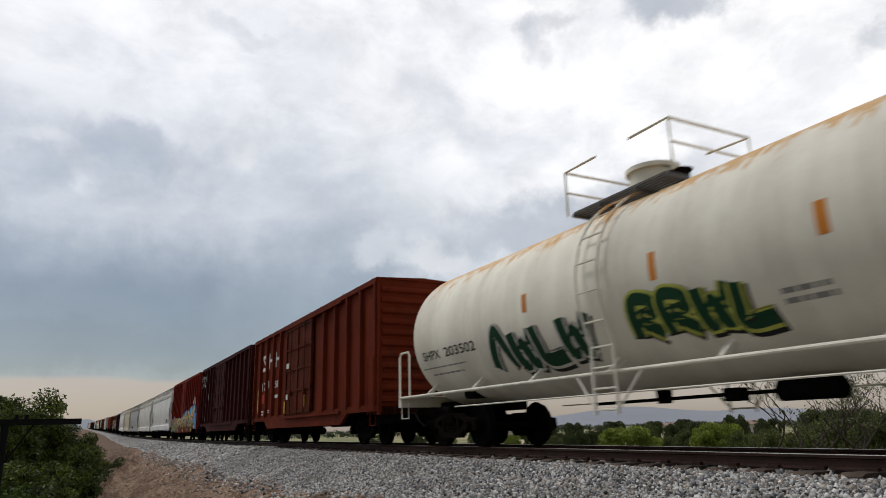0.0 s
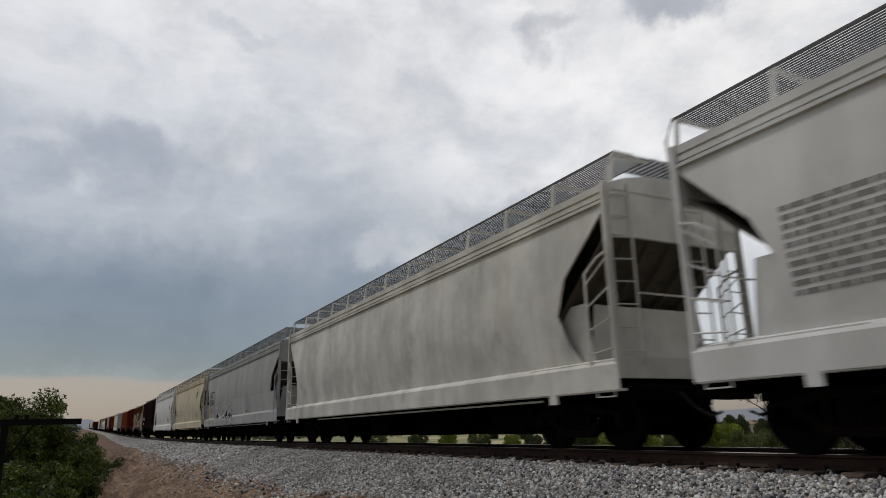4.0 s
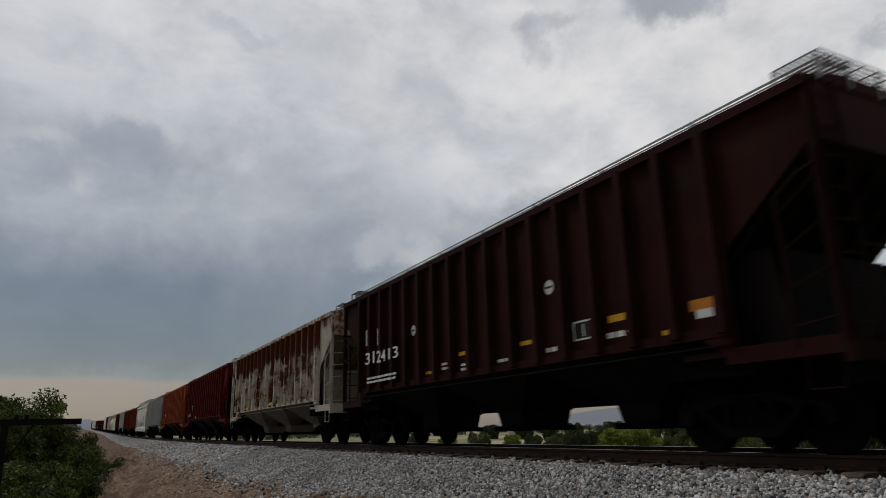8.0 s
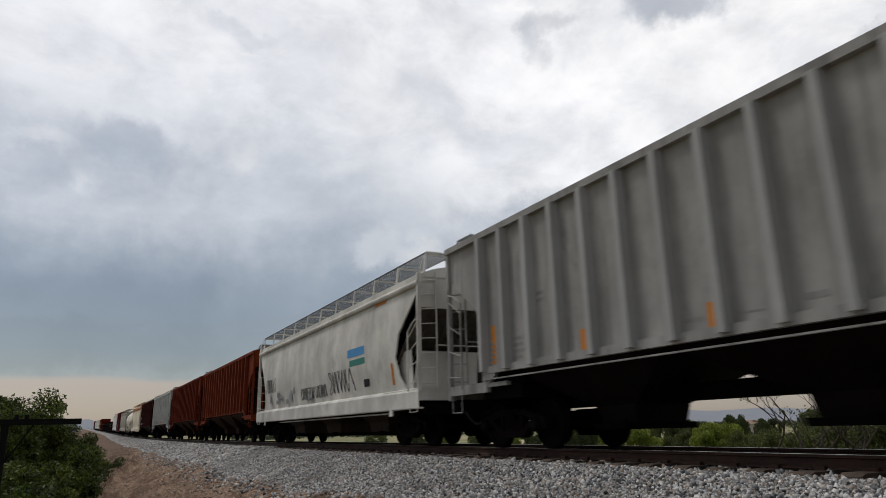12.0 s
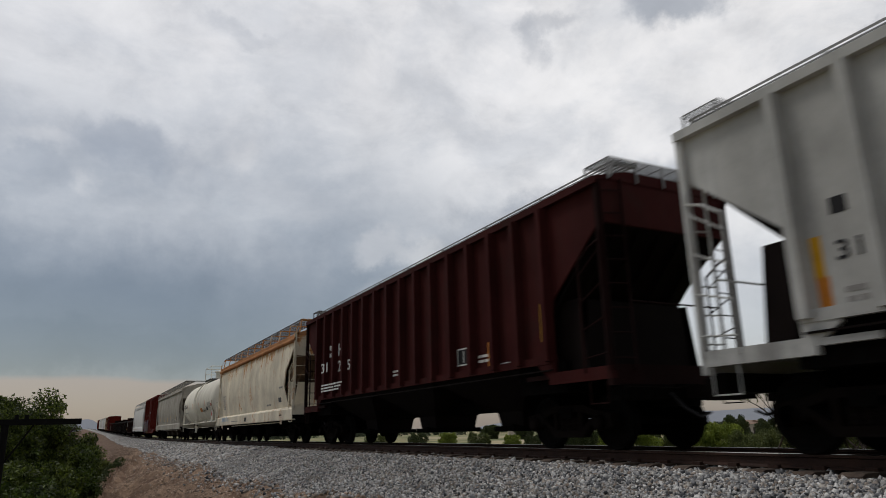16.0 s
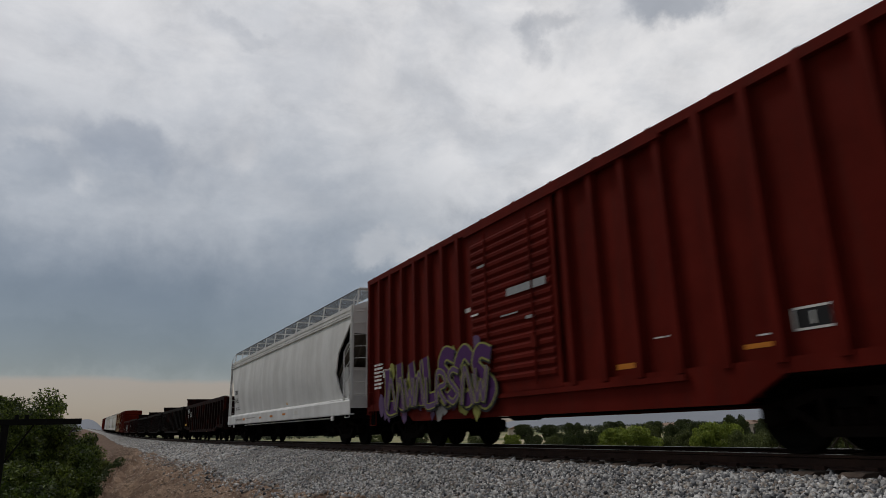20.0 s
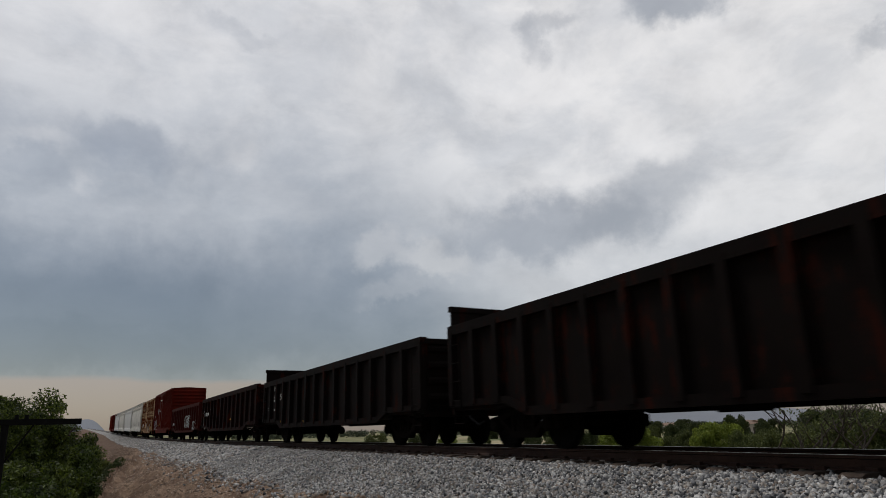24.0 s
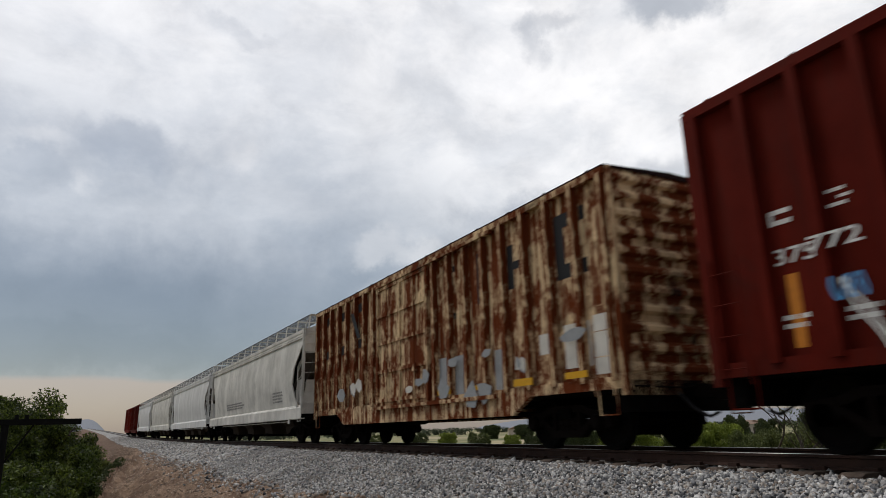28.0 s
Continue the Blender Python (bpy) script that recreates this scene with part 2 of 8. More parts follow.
def stone_material(name):
    """Broken stones, each of its own shade: blue-grey, tan, pale and near-black."""
    m, ns, ls, b = base_material(name, 0.95)
    geo = ns.new("ShaderNodeNewGeometry")
    c = ramp(ns, ls, geo.outputs["Random Per Island"], [(0.0, (0.045, 0.046, 0.05)), (0.2, (0.18, 0.183, 0.192)), (0.38, (0.36, 0.357, 0.352)), (0.52, (0.25, 0.20, 0.16)), (0.62, (0.42, 0.385, 0.345)), (0.82, (0.46, 0.457, 0.455)), (1.0, (0.70, 0.685, 0.66))], False)
    v = coords(ns, ls)
    g = noise_at(ns, ls, v, 30, 4, 0.7)
    c = mixed(ns, ls, maths(ns, ls, "MULTIPLY", ramp(ns, ls, g, [(0.4, 0.0), (0.7, 1.0)]), 0.4), c, mixed(ns, ls, 1.0, c, (0.55, 0.53, 0.51), "MULTIPLY"))
    broad = ramp(ns, ls, noise_at(ns, ls, v, 0.5, 5, 0.6), [(0.35, 0.82), (0.65, 1.08)])
    ls.new(mixed(ns, ls, 1.0, c, broad, "MULTIPLY"), b.inputs["Base Color"])
    bumped(ns, ls, b, g, 0.6, 0.006)
    return m


def leaf_material(name, a, b_col):
    m, ns, ls, b = base_material(name, 0.6, 0.0, 0.3)
    geo = ns.new("ShaderNodeNewGeometry")
    c = ramp(ns, ls, geo.outputs["Random Per Island"], [(0.0, a), (0.6, tuple((x + y) / 2 for x, y in zip(a, b_col))), (1.0, b_col)], False)
    v = coords(ns, ls)
    c = mixed(ns, ls, maths(ns, ls, "MULTIPLY", ramp(ns, ls, noise_at(ns, ls, v, 1.6, 4), [(0.4, 0.0), (0.6, 1.0)]), 0.55), c, tuple(x * 0.6 for x in a))
    ls.new(c, b.inputs["Base Color"])
    t = ns.new("ShaderNodeBsdfTranslucent")
    ls.new(c, t.inputs[0])
    mx = node(ns, "ShaderNodeMixShader", Fac=0.3)
    ls.new(b.outputs[0], mx.inputs[1])
    ls.new(t.outputs[0], mx.inputs[2])
    out = [n for n in ns if n.type == "OUTPUT_MATERIAL"][0]
    ls.new(mx.outputs[0], out.inputs[0])
    return m


# undercar shade is put into these near-black colours, over grime and rust
UNDER = plain("shaded_grimy_undercarriage", (0.004, 0.0033, 0.003), 1.0, spec=0.02)
CAST = plain("shaded_rusty_cast_steel", (0.007, 0.0048, 0.004), 0.95, spec=0.03)
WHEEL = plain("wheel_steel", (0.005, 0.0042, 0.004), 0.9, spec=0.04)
TREAD = plain("bright_rail_head", (0.45, 0.43, 0.41), 0.28, 1.0)
RAIL_SIDE = two_tone("rusty_rail", (0.028, 0.0115, 0.007), (0.05, 0.021, 0.012), 3, 0.85)
TIE = two_tone("weathered_concrete_tie", (0.125, 0.09, 0.068), (0.05, 0.034, 0.026), 4, 0.95)
STONE = stone_material("crushed_limestone")
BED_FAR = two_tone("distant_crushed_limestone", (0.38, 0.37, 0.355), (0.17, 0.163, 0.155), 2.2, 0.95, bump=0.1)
# bed colour is dark to hold the shade in gaps between stones
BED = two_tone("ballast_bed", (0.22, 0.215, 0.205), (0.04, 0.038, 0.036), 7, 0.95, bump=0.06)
DIRT = earth_material("dry_brown_earth")
PEBBLE = two_tone("loose_earth_clods", (0.50, 0.38, 0.29), (0.30, 0.215, 0.16), 2, 0.97, island=0.4)
GRASS = two_tone("dry_valley_grass", (0.10, 0.12, 0.035), (0.27, 0.23, 0.11), 0.035, 0.95, bump=0.05, lo=0.42, hi=0.58, detail=9)
BARK = two_tone("grey_bark", (0.07, 0.055, 0.045), (0.035, 0.028, 0.022), 6, 0.95, (1, 1, 0.3))
LEAF_A = leaf_material("green_leaves", (0.008, 0.018, 0.002), (0.098, 0.145, 0.017))
LEAF_D = leaf_material("deep_green_leaves", (0.010, 0.022, 0.003), (0.155, 0.20, 0.024))
LEAF_B = leaf_material("yellow_green_leaves", (0.12, 0.17, 0.02), (0.34, 0.38, 0.06))
LEAF_C = leaf_material("dusty_green_leaves", (0.055, 0.076, 0.021), (0.17, 0.183, 0.055))
LEAF_E = leaf_material("dark_olive_leaves", (0.028, 0.043, 0.012), (0.095, 0.115, 0.033))
# distance haze is put into the hill colour as a grey-blue tint
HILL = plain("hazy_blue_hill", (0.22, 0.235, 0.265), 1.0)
FAR_WOOD = two_tone("far_woodland", (0.045, 0.06, 0.035), (0.09, 0.10, 0.06), 0.02, 1.0)
YELLOW = plain("yellow_reflective_strip", (0.62, 0.33, 0.02), 0.45)
ORANGE = plain("orange_reflective_strip", (0.55, 0.20, 0.03), 0.45)
WHITE = plain("white_stencil_paint", (0.68, 0.68, 0.66), 0.6)
GREY_INK = plain("grey_stencil_paint", (0.26, 0.25, 0.24), 0.7)
BLACK_INK = plain("black_stencil_paint", (0.022, 0.022, 0.024), 0.6)
RED_INK = plain("red_stencil_paint", (0.40, 0.04, 0.025), 0.6)
BLUE_INK = plain("sky_blue_spray_paint", (0.10, 0.32, 0.62), 0.6)
TAN_INK = plain("tan_spray_paint", (0.55, 0.36, 0.2), 0.6)
LIME_INK = plain("lime_spray_paint", (0.45, 0.47, 0.1), 0.6)
GREEN_INK = plain("dark_green_spray_paint", (0.012, 0.05, 0.025), 0.6)
LILAC_INK = plain("grey_lilac_spray_paint", (0.11, 0.065, 0.14), 0.6)
BARE = plain("bare_grey_primer", (0.30, 0.31, 0.32), 0.7)
WALK_GRATE = plain("weathered_grating", (0.12, 0.12, 0.12), 0.7, 0.2)
GRATE = plain("galvanised_grating", (0.26, 0.26, 0.255), 0.6, 0.2)

# ---------------------------------------------------------------- mesh tools
class Shape:
    """Collects vertices and faces of one mesh."""

    def __init__(self):
        self.v, self.f, self.smooth = [], [], False

    def add(self, verts, faces):
        n = len(self.v)
        self.v += [tuple(p) for p in verts]
        self.f += [tuple(i + n for i in f) for f in faces]
        return self

    def box(self, x0, x1, y0, y1, z0, z1, bevel=0.0):
        x0, x1, y0, y1, z0, z1 = min(x0, x1), max(x0, x1), min(y0, y1), max(y0, y1), min(z0, z1), max(z0, z1)
        return self.add([(x, y, z) for x in (x0, x1) for y in (y0, y1) for z in (z0, z1)],
                        [(0, 1, 3, 2), (4, 6, 7, 5), (0, 4, 5, 1), (2, 3, 7, 6), (0, 2, 6, 4), (1, 5, 7, 3)])

    def prism(self, outline, a, b, axis="x"):
        """An outline of (p, q) pairs carried from a to b: axis x takes (y, z), y takes (x, z), z takes (x, y)."""
        put = {"x": lambda p, q, r: (r, p, q), "y": lambda p, q, r: (p, r, q), "z": lambda p, q, r: (p, q, r)}[axis]
        n = len(outline)
        vs = [put(p, q, a) for p, q in outline] + [put(p, q, b) for p, q in outline]
        fs = [tuple(range(n))[::-1], tuple(range(n, 2 * n))] + [(i, (i + 1) % n, n + (i + 1) % n, n + i) for i in range(n)]
        return self.add(vs, fs)

    def tube(self, path, r, n=6):
        path = [Vector(p) for p in path]
        rings = []
        for i, p in enumerate(path):
            d = (path[min(i + 1, len(path) - 1)] - path[max(i - 1, 0)]).normalized()
            side = d.cross(Vector((0, 0, 1)) if abs(d.z) < 0.9 else Vector((1, 0, 0))).normalized()
            other = d.cross(side)
            rr = r[i] if isinstance(r, (list, tuple)) else r
            rings.append([p + (side * math.cos(2 * math.pi * k / n) + other * math.sin(2 * math.pi * k / n)) * rr for k in range(n)])
        vs = [q for ring in rings for q in ring]
        fs = [(i * n + k, i * n + (k + 1) % n, (i + 1) * n + (k + 1) % n, (i + 1) * n + k) for i in range(len(path) - 1) for k in range(n)]
        fs += [tuple(range(n)), tuple(range((len(path) - 1) * n, len(path) * n))[::-1]]
        return self.add(vs, fs)

    def lathe(self, prof, n=24, axis="x", at=(0, 0, 0)):
        """(along, radius) pairs turned round an axis."""
        vs = []
        for a, r in prof:
            for k in range(n):
                c, s = r * math.cos(2 * math.pi * k / n), r * math.sin(2 * math.pi * k / n)
                p = {"x": (a, c, s), "y": (c, a, s), "z": (c, s, a)}[axis]
                vs.append((p[0] + at[0], p[1] + at[1], p[2] + at[2]))
        m = len(prof)
        fs = [(i * n + k, i * n + (k + 1) % n, (i + 1) * n + (k + 1) % n, (i + 1) * n + k) for i in range(m - 1) for k in range(n)]
        fs += [tuple(range(n)), tuple(range((m - 1) * n, m * n))[::-1]]
        return self.add(vs, fs)

    def grid(self, rows, closed=False):
        """Rows of equally many points joined by quads."""
        n = len(rows[0])
        return self.add([p for r in rows for p in r], [(i * n + k, i * n + k + 1, (i + 1) * n + k + 1, (i + 1) * n + k) for i in range(len(rows) - 1) for k in range(n - 1)])

    def mesh(self, name, mat, smooth=False):
        me = bpy.data.meshes.new(name)
        me.from_pydata(self.v, [], self.f)
        bm = bmesh.new()
        bm.from_mesh(me)
        if len(bm.faces) < 20000:
            bmesh.ops.recalc_face_normals(bm, faces=bm.faces)
        bm.to_mesh(me)
        bm.free()
        if smooth:
            me.shade_smooth()
            me.set_sharp_from_angle(angle=radians(35))
        for mm in (mat if isinstance(mat, (list, tuple)) else [mat]):
            me.materials.append(mm)
        return me


def part(name, shape, mat, parent, label="", at=None, smooth=False):
    data = shape if isinstance(shape, bpy.types.Mesh) else shape.mesh(name, mat, smooth)
    ob = new(name, data)
    ob.parent = parent
    if at is not None:
        ob.matrix_basis = at
    if label:
        ob["label"] = label
    return ob


def thing(name, label, category, group="", kind="", at=None):
    ob = new(name)
    ob.empty_display_size = 0.2
    if at is not None:
        ob.matrix_basis = at
    return tagged(ob, label, category, group, kind)


def solid(name, shape, mat, label, category="", group="", kind="", smooth=False, at=None):
    ob = new(name, shape.mesh(name, mat, smooth))
    if at is not None:
        ob.matrix_basis = at
    return tagged(ob, label, category, group, kind)


# ---------------------------------------------------------------- rolling stock
R_WHEEL = 0.457
# recess shade of the open hopper ends is put into this grimy colour
SHADED_GRIME = paint("shaded_grimy_end_paint", (0.10, 0.088, 0.075), 0.15, 0.6, blotch=0.6)
TANK_R, TANK_Z = 1.62, 2.56
HALF_BASE = 0.89


def wheel_meshes():
    ws, sf, bo, bx, sp, cp, hs = Shape(), Shape(), Shape(), Shape(), Shape(), Shape(), Shape()
    ws.lathe([(-1.02, 0.07), (1.02, 0.07)], 10)
    for side in (-1, 1):
        prof = [(0.69, 0.10), (0.69, 0.49), (0.715, 0.495), (0.73, 0.462), (0.82, 0.454), (0.825, 0.40), (0.79, 0.37), (0.765, 0.14), (0.85, 0.13), (0.85, 0.07)]
        ws.lathe([(a * side, r) for a, r in prof], 28)
    # cast side frame: bowed top chord, dropped spring seat, open windows
    top = [(-1.16, 0.40), (-1.12, 0.58), (-0.78, 0.62), (-0.42, 0.74), (0.42, 0.74), (0.78, 0.62), (1.12, 0.58), (1.16, 0.40)]
    low = [(1.02, 0.36), (0.72, 0.40), (0.40, 0.20), (-0.40, 0.20), (-0.72, 0.40), (-1.02, 0.36)]
    hole_l = [(-0.68, 0.50), (-0.36, 0.62), (-0.36, 0.33)]
    for x in (-1.0,):
        sf.prism([top[i] for i in (2, 3, 4, 5)] + [(0.70, 0.53), (0.40, 0.63), (-0.40, 0.63), (-0.70, 0.53)], -0.07, 0.07)
        sf.prism([(-0.74, 0.50), (-0.66, 0.52), (-0.34, 0.32), (0.34, 0.32), (0.66, 0.52), (0.74, 0.50), (0.40, 0.20), (-0.40, 0.20)], -0.08, 0.08)
        for s in (-1, 1):
            sf.prism([(s * 1.16, 0.38), (s * 1.14, 0.58), (s * 0.76, 0.64), (s * 0.66, 0.52), (s * 0.72, 0.40), (s * 1.0, 0.33)], -0.09, 0.09)
            sf.box(-0.08, 0.08, s * 0.30, s * 0.38, 0.30, 0.66)
    for s in (-1, 1):
        bx.lathe([(-0.05, 0.05), (-0.05, 0.13), (0.10, 0.13), (0.14, 0.09), (0.14, 0.04)], 12)
    for k in (-0.17, 0.0, 0.17):
        sp.lathe([(0.30, 0.07), (0.34, 0.085), (0.38, 0.07), (0.42, 0.085), (0.46, 0.07), (0.50, 0.085), (0.54, 0.07)], 10, "z", (0, k, 0))
    bo.box(-1.12, 1.12, -0.17, 0.17, 0.52, 0.70).lathe([(0.70, 0.35), (0.86, 0.35)], 16, "z")
    for s in (-1, 1):
        bo.box(-0.7, 0.7, s * 0.36 - 0.05, s * 0.36 + 0.05, 0.34, 0.44)
    cp.box(-0.11, 0.11, 0.0, 0.55, 0.78, 0.96).prism([(-0.16, 0.50), (0.16, 0.50), (0.2, 0.62), (0.13, 0.74), (-0.05, 0.70), (-0.08, 0.60), (-0.2, 0.64)], 0.72, 1.02, "z")
    hs.tube([(0.35, 0.0, 0.86), (0.33, 0.25, 0.62), (0.28, 0.5, 0.48), (0.2, 0.62, 0.55)], 0.025, 6)
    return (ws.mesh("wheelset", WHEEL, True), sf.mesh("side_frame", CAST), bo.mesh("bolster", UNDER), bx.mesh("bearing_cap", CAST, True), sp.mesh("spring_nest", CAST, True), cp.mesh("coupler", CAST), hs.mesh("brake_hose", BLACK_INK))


WS, SF, BO, BX, SP, CP, HS = wheel_meshes()
WHEELSETS = []  # (wheelset, car index, place along the truck)


def add_trucks(car, index, centre):
    for s in (-1, 1):
        t = part("truck", BO, UNDER, car, "rust-caked freight truck, undercar shade in its near-black colour", pose(0, s * centre, 0))
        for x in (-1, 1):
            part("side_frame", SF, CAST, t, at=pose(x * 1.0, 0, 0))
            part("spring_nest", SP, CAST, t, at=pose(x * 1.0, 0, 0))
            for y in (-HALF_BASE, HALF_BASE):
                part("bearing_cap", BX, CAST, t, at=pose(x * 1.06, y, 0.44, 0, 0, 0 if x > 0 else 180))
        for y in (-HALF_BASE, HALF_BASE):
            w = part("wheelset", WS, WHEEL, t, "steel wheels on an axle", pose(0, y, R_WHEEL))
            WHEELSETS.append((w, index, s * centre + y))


def add_couplers(car, half):
    for s in (-1, 1):
        part("draft_sill", Shape().box(-0.24, 0.24, s * (half - 1.0), s * (half + 0.08), 0.66, 1.0), UNDER, car)
        part("uncoupling_lever", Shape().tube([(-1.4, s * (half + 0.08), 0.78), (-1.36, s * (half + 0.1), 0.95), (-0.3, s * (half + 0.12), 0.93), (-0.1, s * (half + 0.3), 0.98)], 0.014, 5), CAST, car)
        part("coupler", CP, CAST, car, at=pose(0, s * (half + 0.02), 0, 0, 0, 0 if s > 0 else 180))
        part("brake_hose", HS, BLACK_INK, car, at=pose(0, s * half, 0, 0, 0, 0 if s > 0 else 180))


def ladder(car, mat, pts_a, pts_b, rungs, r=0.022, name="ladder"):
    """Two stiles, each from a low to a high point, with rungs between."""
    s = Shape()
    a0, a1, b0, b1 = (Vector(p) for p in (*pts_a, *pts_b))
    s.tube([a0, a1], r, 6).tube([b0, b1], r, 6)
    for i in range(rungs):
        k = (i + 0.5) / rungs
        s.tube([a0.lerp(a1, k), b0.lerp(b1, k)], r * 0.6, 5)
    return part(name, s, mat, car)


def brake_wheel(car, mat, x, y, z):
    s = Shape()
    n = 20
    ring = [(x + 0.26 * math.cos(2 * math.pi * k / n), y, z + 0.26 * math.sin(2 * math.pi * k / n)) for k in range(n + 1)]
    s.tube(ring, 0.022, 5)
    for k in range(5):
        a = 2 * math.pi * k / 5
        s.tube([(x, y, z), (x + 0.25 * math.cos(a), y, z + 0.25 * math.sin(a))], 0.014, 5)
    s.lathe([(-0.06, 0.06), (0.06, 0.06)], 10, "y", (x, y, z))
    return part("brake_wheel", s, mat, car, "spoked hand brake wheel")


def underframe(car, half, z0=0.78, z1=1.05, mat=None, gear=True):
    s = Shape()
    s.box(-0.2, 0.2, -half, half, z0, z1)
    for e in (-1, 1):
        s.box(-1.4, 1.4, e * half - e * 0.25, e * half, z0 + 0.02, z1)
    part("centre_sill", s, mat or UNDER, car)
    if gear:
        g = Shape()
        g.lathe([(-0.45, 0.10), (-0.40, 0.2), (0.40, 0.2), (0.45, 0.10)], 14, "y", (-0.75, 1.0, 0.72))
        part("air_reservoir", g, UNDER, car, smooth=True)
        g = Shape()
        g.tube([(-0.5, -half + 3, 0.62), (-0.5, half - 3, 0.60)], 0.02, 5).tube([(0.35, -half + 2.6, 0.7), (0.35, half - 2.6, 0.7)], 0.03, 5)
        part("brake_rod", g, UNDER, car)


def stirrup(car, mat, x, y, z):
    s = Shape()
    s.tube([(x, y - 0.2, z), (x, y - 0.2, z - 0.38), (x, y + 0.2, z - 0.38), (x, y + 0.2, z)], 0.016, 5)
    part("stirrup_step", s, mat, car)


def boxcar(index, length, mat, label, ribs=16, door=(6.0, 9.2), door_style="panel", eave=4.58, roof_mat=None, door_mat=None, end_mat=None, half_w=1.5, floor=0.92):
    """Ribbed box car: y runs from the leading end (-half) to the trailing end (+half); door gives its start and end from the leading end."""
    car = thing("boxcar", label, "freight car", "cars of the freight train")
    half = length / 2
    door_mat, end_mat, roof_mat = door_mat or mat, end_mat or mat, roof_mat or mat
    d0, d1 = -half + door[0], -half + door[1]
    for sx in (-1, 1):
        s = Shape()
        s.box(sx * (half_w - 0.13), sx * (half_w - 0.09), -half, half, floor + 0.14, eave)
        part("side_panel", s, mat, car)
        s = Shape()
        # side sill, deeper under the door
        s.prism([(-half, floor + 0.18), (half, floor + 0.18), (half, floor), (half - 2.4, floor), (half - 3.0, floor - 0.32), (-half + 3.0, floor - 0.32), (-half + 2.4, floor), (-half, floor)], sx * (half_w - 0.1), sx * half_w)
        part("side_sill", s, mat, car)
        s = Shape()
        s.box(sx * (half_w - 0.1), sx * (half_w + 0.02), -half, half, eave - 0.12, eave)
        part("top_chord", s, mat, car)
        rib = Shape()
        rib.prism([(-0.085, 0), (-0.065, 1), (0.065, 1), (0.085, 0)], 0, 1, "z")
        rib.v = [(sx * (half_w - 0.092 + q * 0.125), p, floor + 0.12 + r * (eave - floor - 0.2)) for p, q, r in rib.v]
        rm = rib.mesh("rib", mat)
        step = length / ribs
        for i in range(ribs + 1):
            y = -half + 0.12 + i * (length - 0.24) / ribs
            if d0 - 0.12 < y < d1 + 0.12:
                continue
            part("rib", rm, mat, car, at=pose(0, y, 0))
        # sliding door
        s = Shape()
        x0, x1 = sx * (half_w - 0.04), sx * (half_w + 0.005)
        s.box(x0, x1, d0, d1, floor + 0.12, eave - 0.14)
        dr = part("door", s, door_mat, car)
        s = Shape()
        if door_style == "corrugated":
            n = 17
            for i in range(n):
                z = floor + 0.3 + i * (eave - floor - 0.7) / n
                s.prism([(x1, z), (x1 + sx * 0.04, z + 0.05), (x1 + sx * 0.04, z + 0.11), (x1, z + 0.16)], d0 + 0.12, d1 - 0.12, "y")
        else:
            for i in range(5):
                z = floor + 0.2 + i * (eave - floor - 0.5) / 4
                s.box(x1, x1 + sx * 0.035, d0 + 0.05, d1 - 0.05, z, z + 0.09)
            for y in (d0 + 0.02, (d0 + d1) / 2, d1 - 0.14):
                s.box(x1, x1 + sx * 0.045, y, y + 0.11, floor + 0.14, eave - 0.16)
        part("door_ribs", s, door_mat, dr)
        for y in (d0 + (d1 - d0) * 0.22, d0 + (d1 - d0) * 0.75):
            s = Shape()
            s.tube([(x1 + sx * 0.06, y, floor + 0.2), (x1 + sx * 0.06, y, eave - 0.3)], 0.02, 5)
            s.box(x1, x1 + sx * 0.09, y - 0.08, y + 0.08, floor + 0.85, floor + 1.05)
            part("lock_bar", s, door_mat, dr)
        s = Shape()
        s.box(sx * (half_w - 0.02), sx * (half_w + 0.07), d0 - (d1 - d0) * 0.9, d1 + 0.1, floor + 0.02, floor + 0.1)
        part("door_track", s, mat, car)
        s = Shape()
        s.box(sx * (half_w - 0.02), sx * (half_w + 0.07), d0 - (d1 - d0) * 0.9, d1 + 0.1, eave - 0.2, eave - 0.13)
        part("door_track", s, mat, car)
        for e in (-1, 1):
            y = e * (half - 0.12)
            ladder(car, mat, ((sx * (half_w + 0.05), y, floor - 0.1), (sx * (half_w + 0.05), y, floor + 1.5)), ((sx * (half_w + 0.05), y - e * 0.42, floor - 0.1), (sx * (half_w + 0.05), y - e * 0.42, floor + 1.5)), 4, 0.012)
            stirrup(car, mat, sx * (half_w - 0.03), e * (half - 0.35), floor)
    # ends with pressed ribs
    for e in (-1, 1):
        s = Shape()
        s.prism([(-half_w + 0.05, floor - 0.1), (half_w - 0.05, floor - 0.1), (half_w - 0.05, eave), (0, eave + 0.07), (-half_w + 0.05, eave)], e * half, e * (half - 0.06), "y")
        en = part("end_wall", s, end_mat, car)
        s = Shape()
        for i in range(11):
            z = floor + 0.2 + i * 0.31
            y = e * half
            s.prism([(y, z), (y + e * 0.07, z + 0.06), (y + e * 0.07, z + 0.13), (y, z + 0.21)], -half_w + 0.14, half_w - 0.14)
        part("end_ribs", s, end_mat, en)
        for x in (-half_w + 0.02, half_w - 0.1):
            s = Shape()
            s.box(x, x + 0.08, e * (half - 0.03), e * (half + 0.08), floor - 0.1, eave)
            part("corner_post", s, end_mat, en)
        ladder(car, end_mat, ((-1.4, e * (half + 0.12), floor), (-1.4, e * (half + 0.12), floor + 1.6)), ((-1.0, e * (half + 0.12), floor), (-1.0, e * (half + 0.12), floor + 1.6)), 4, 0.012)
    s = Shape()
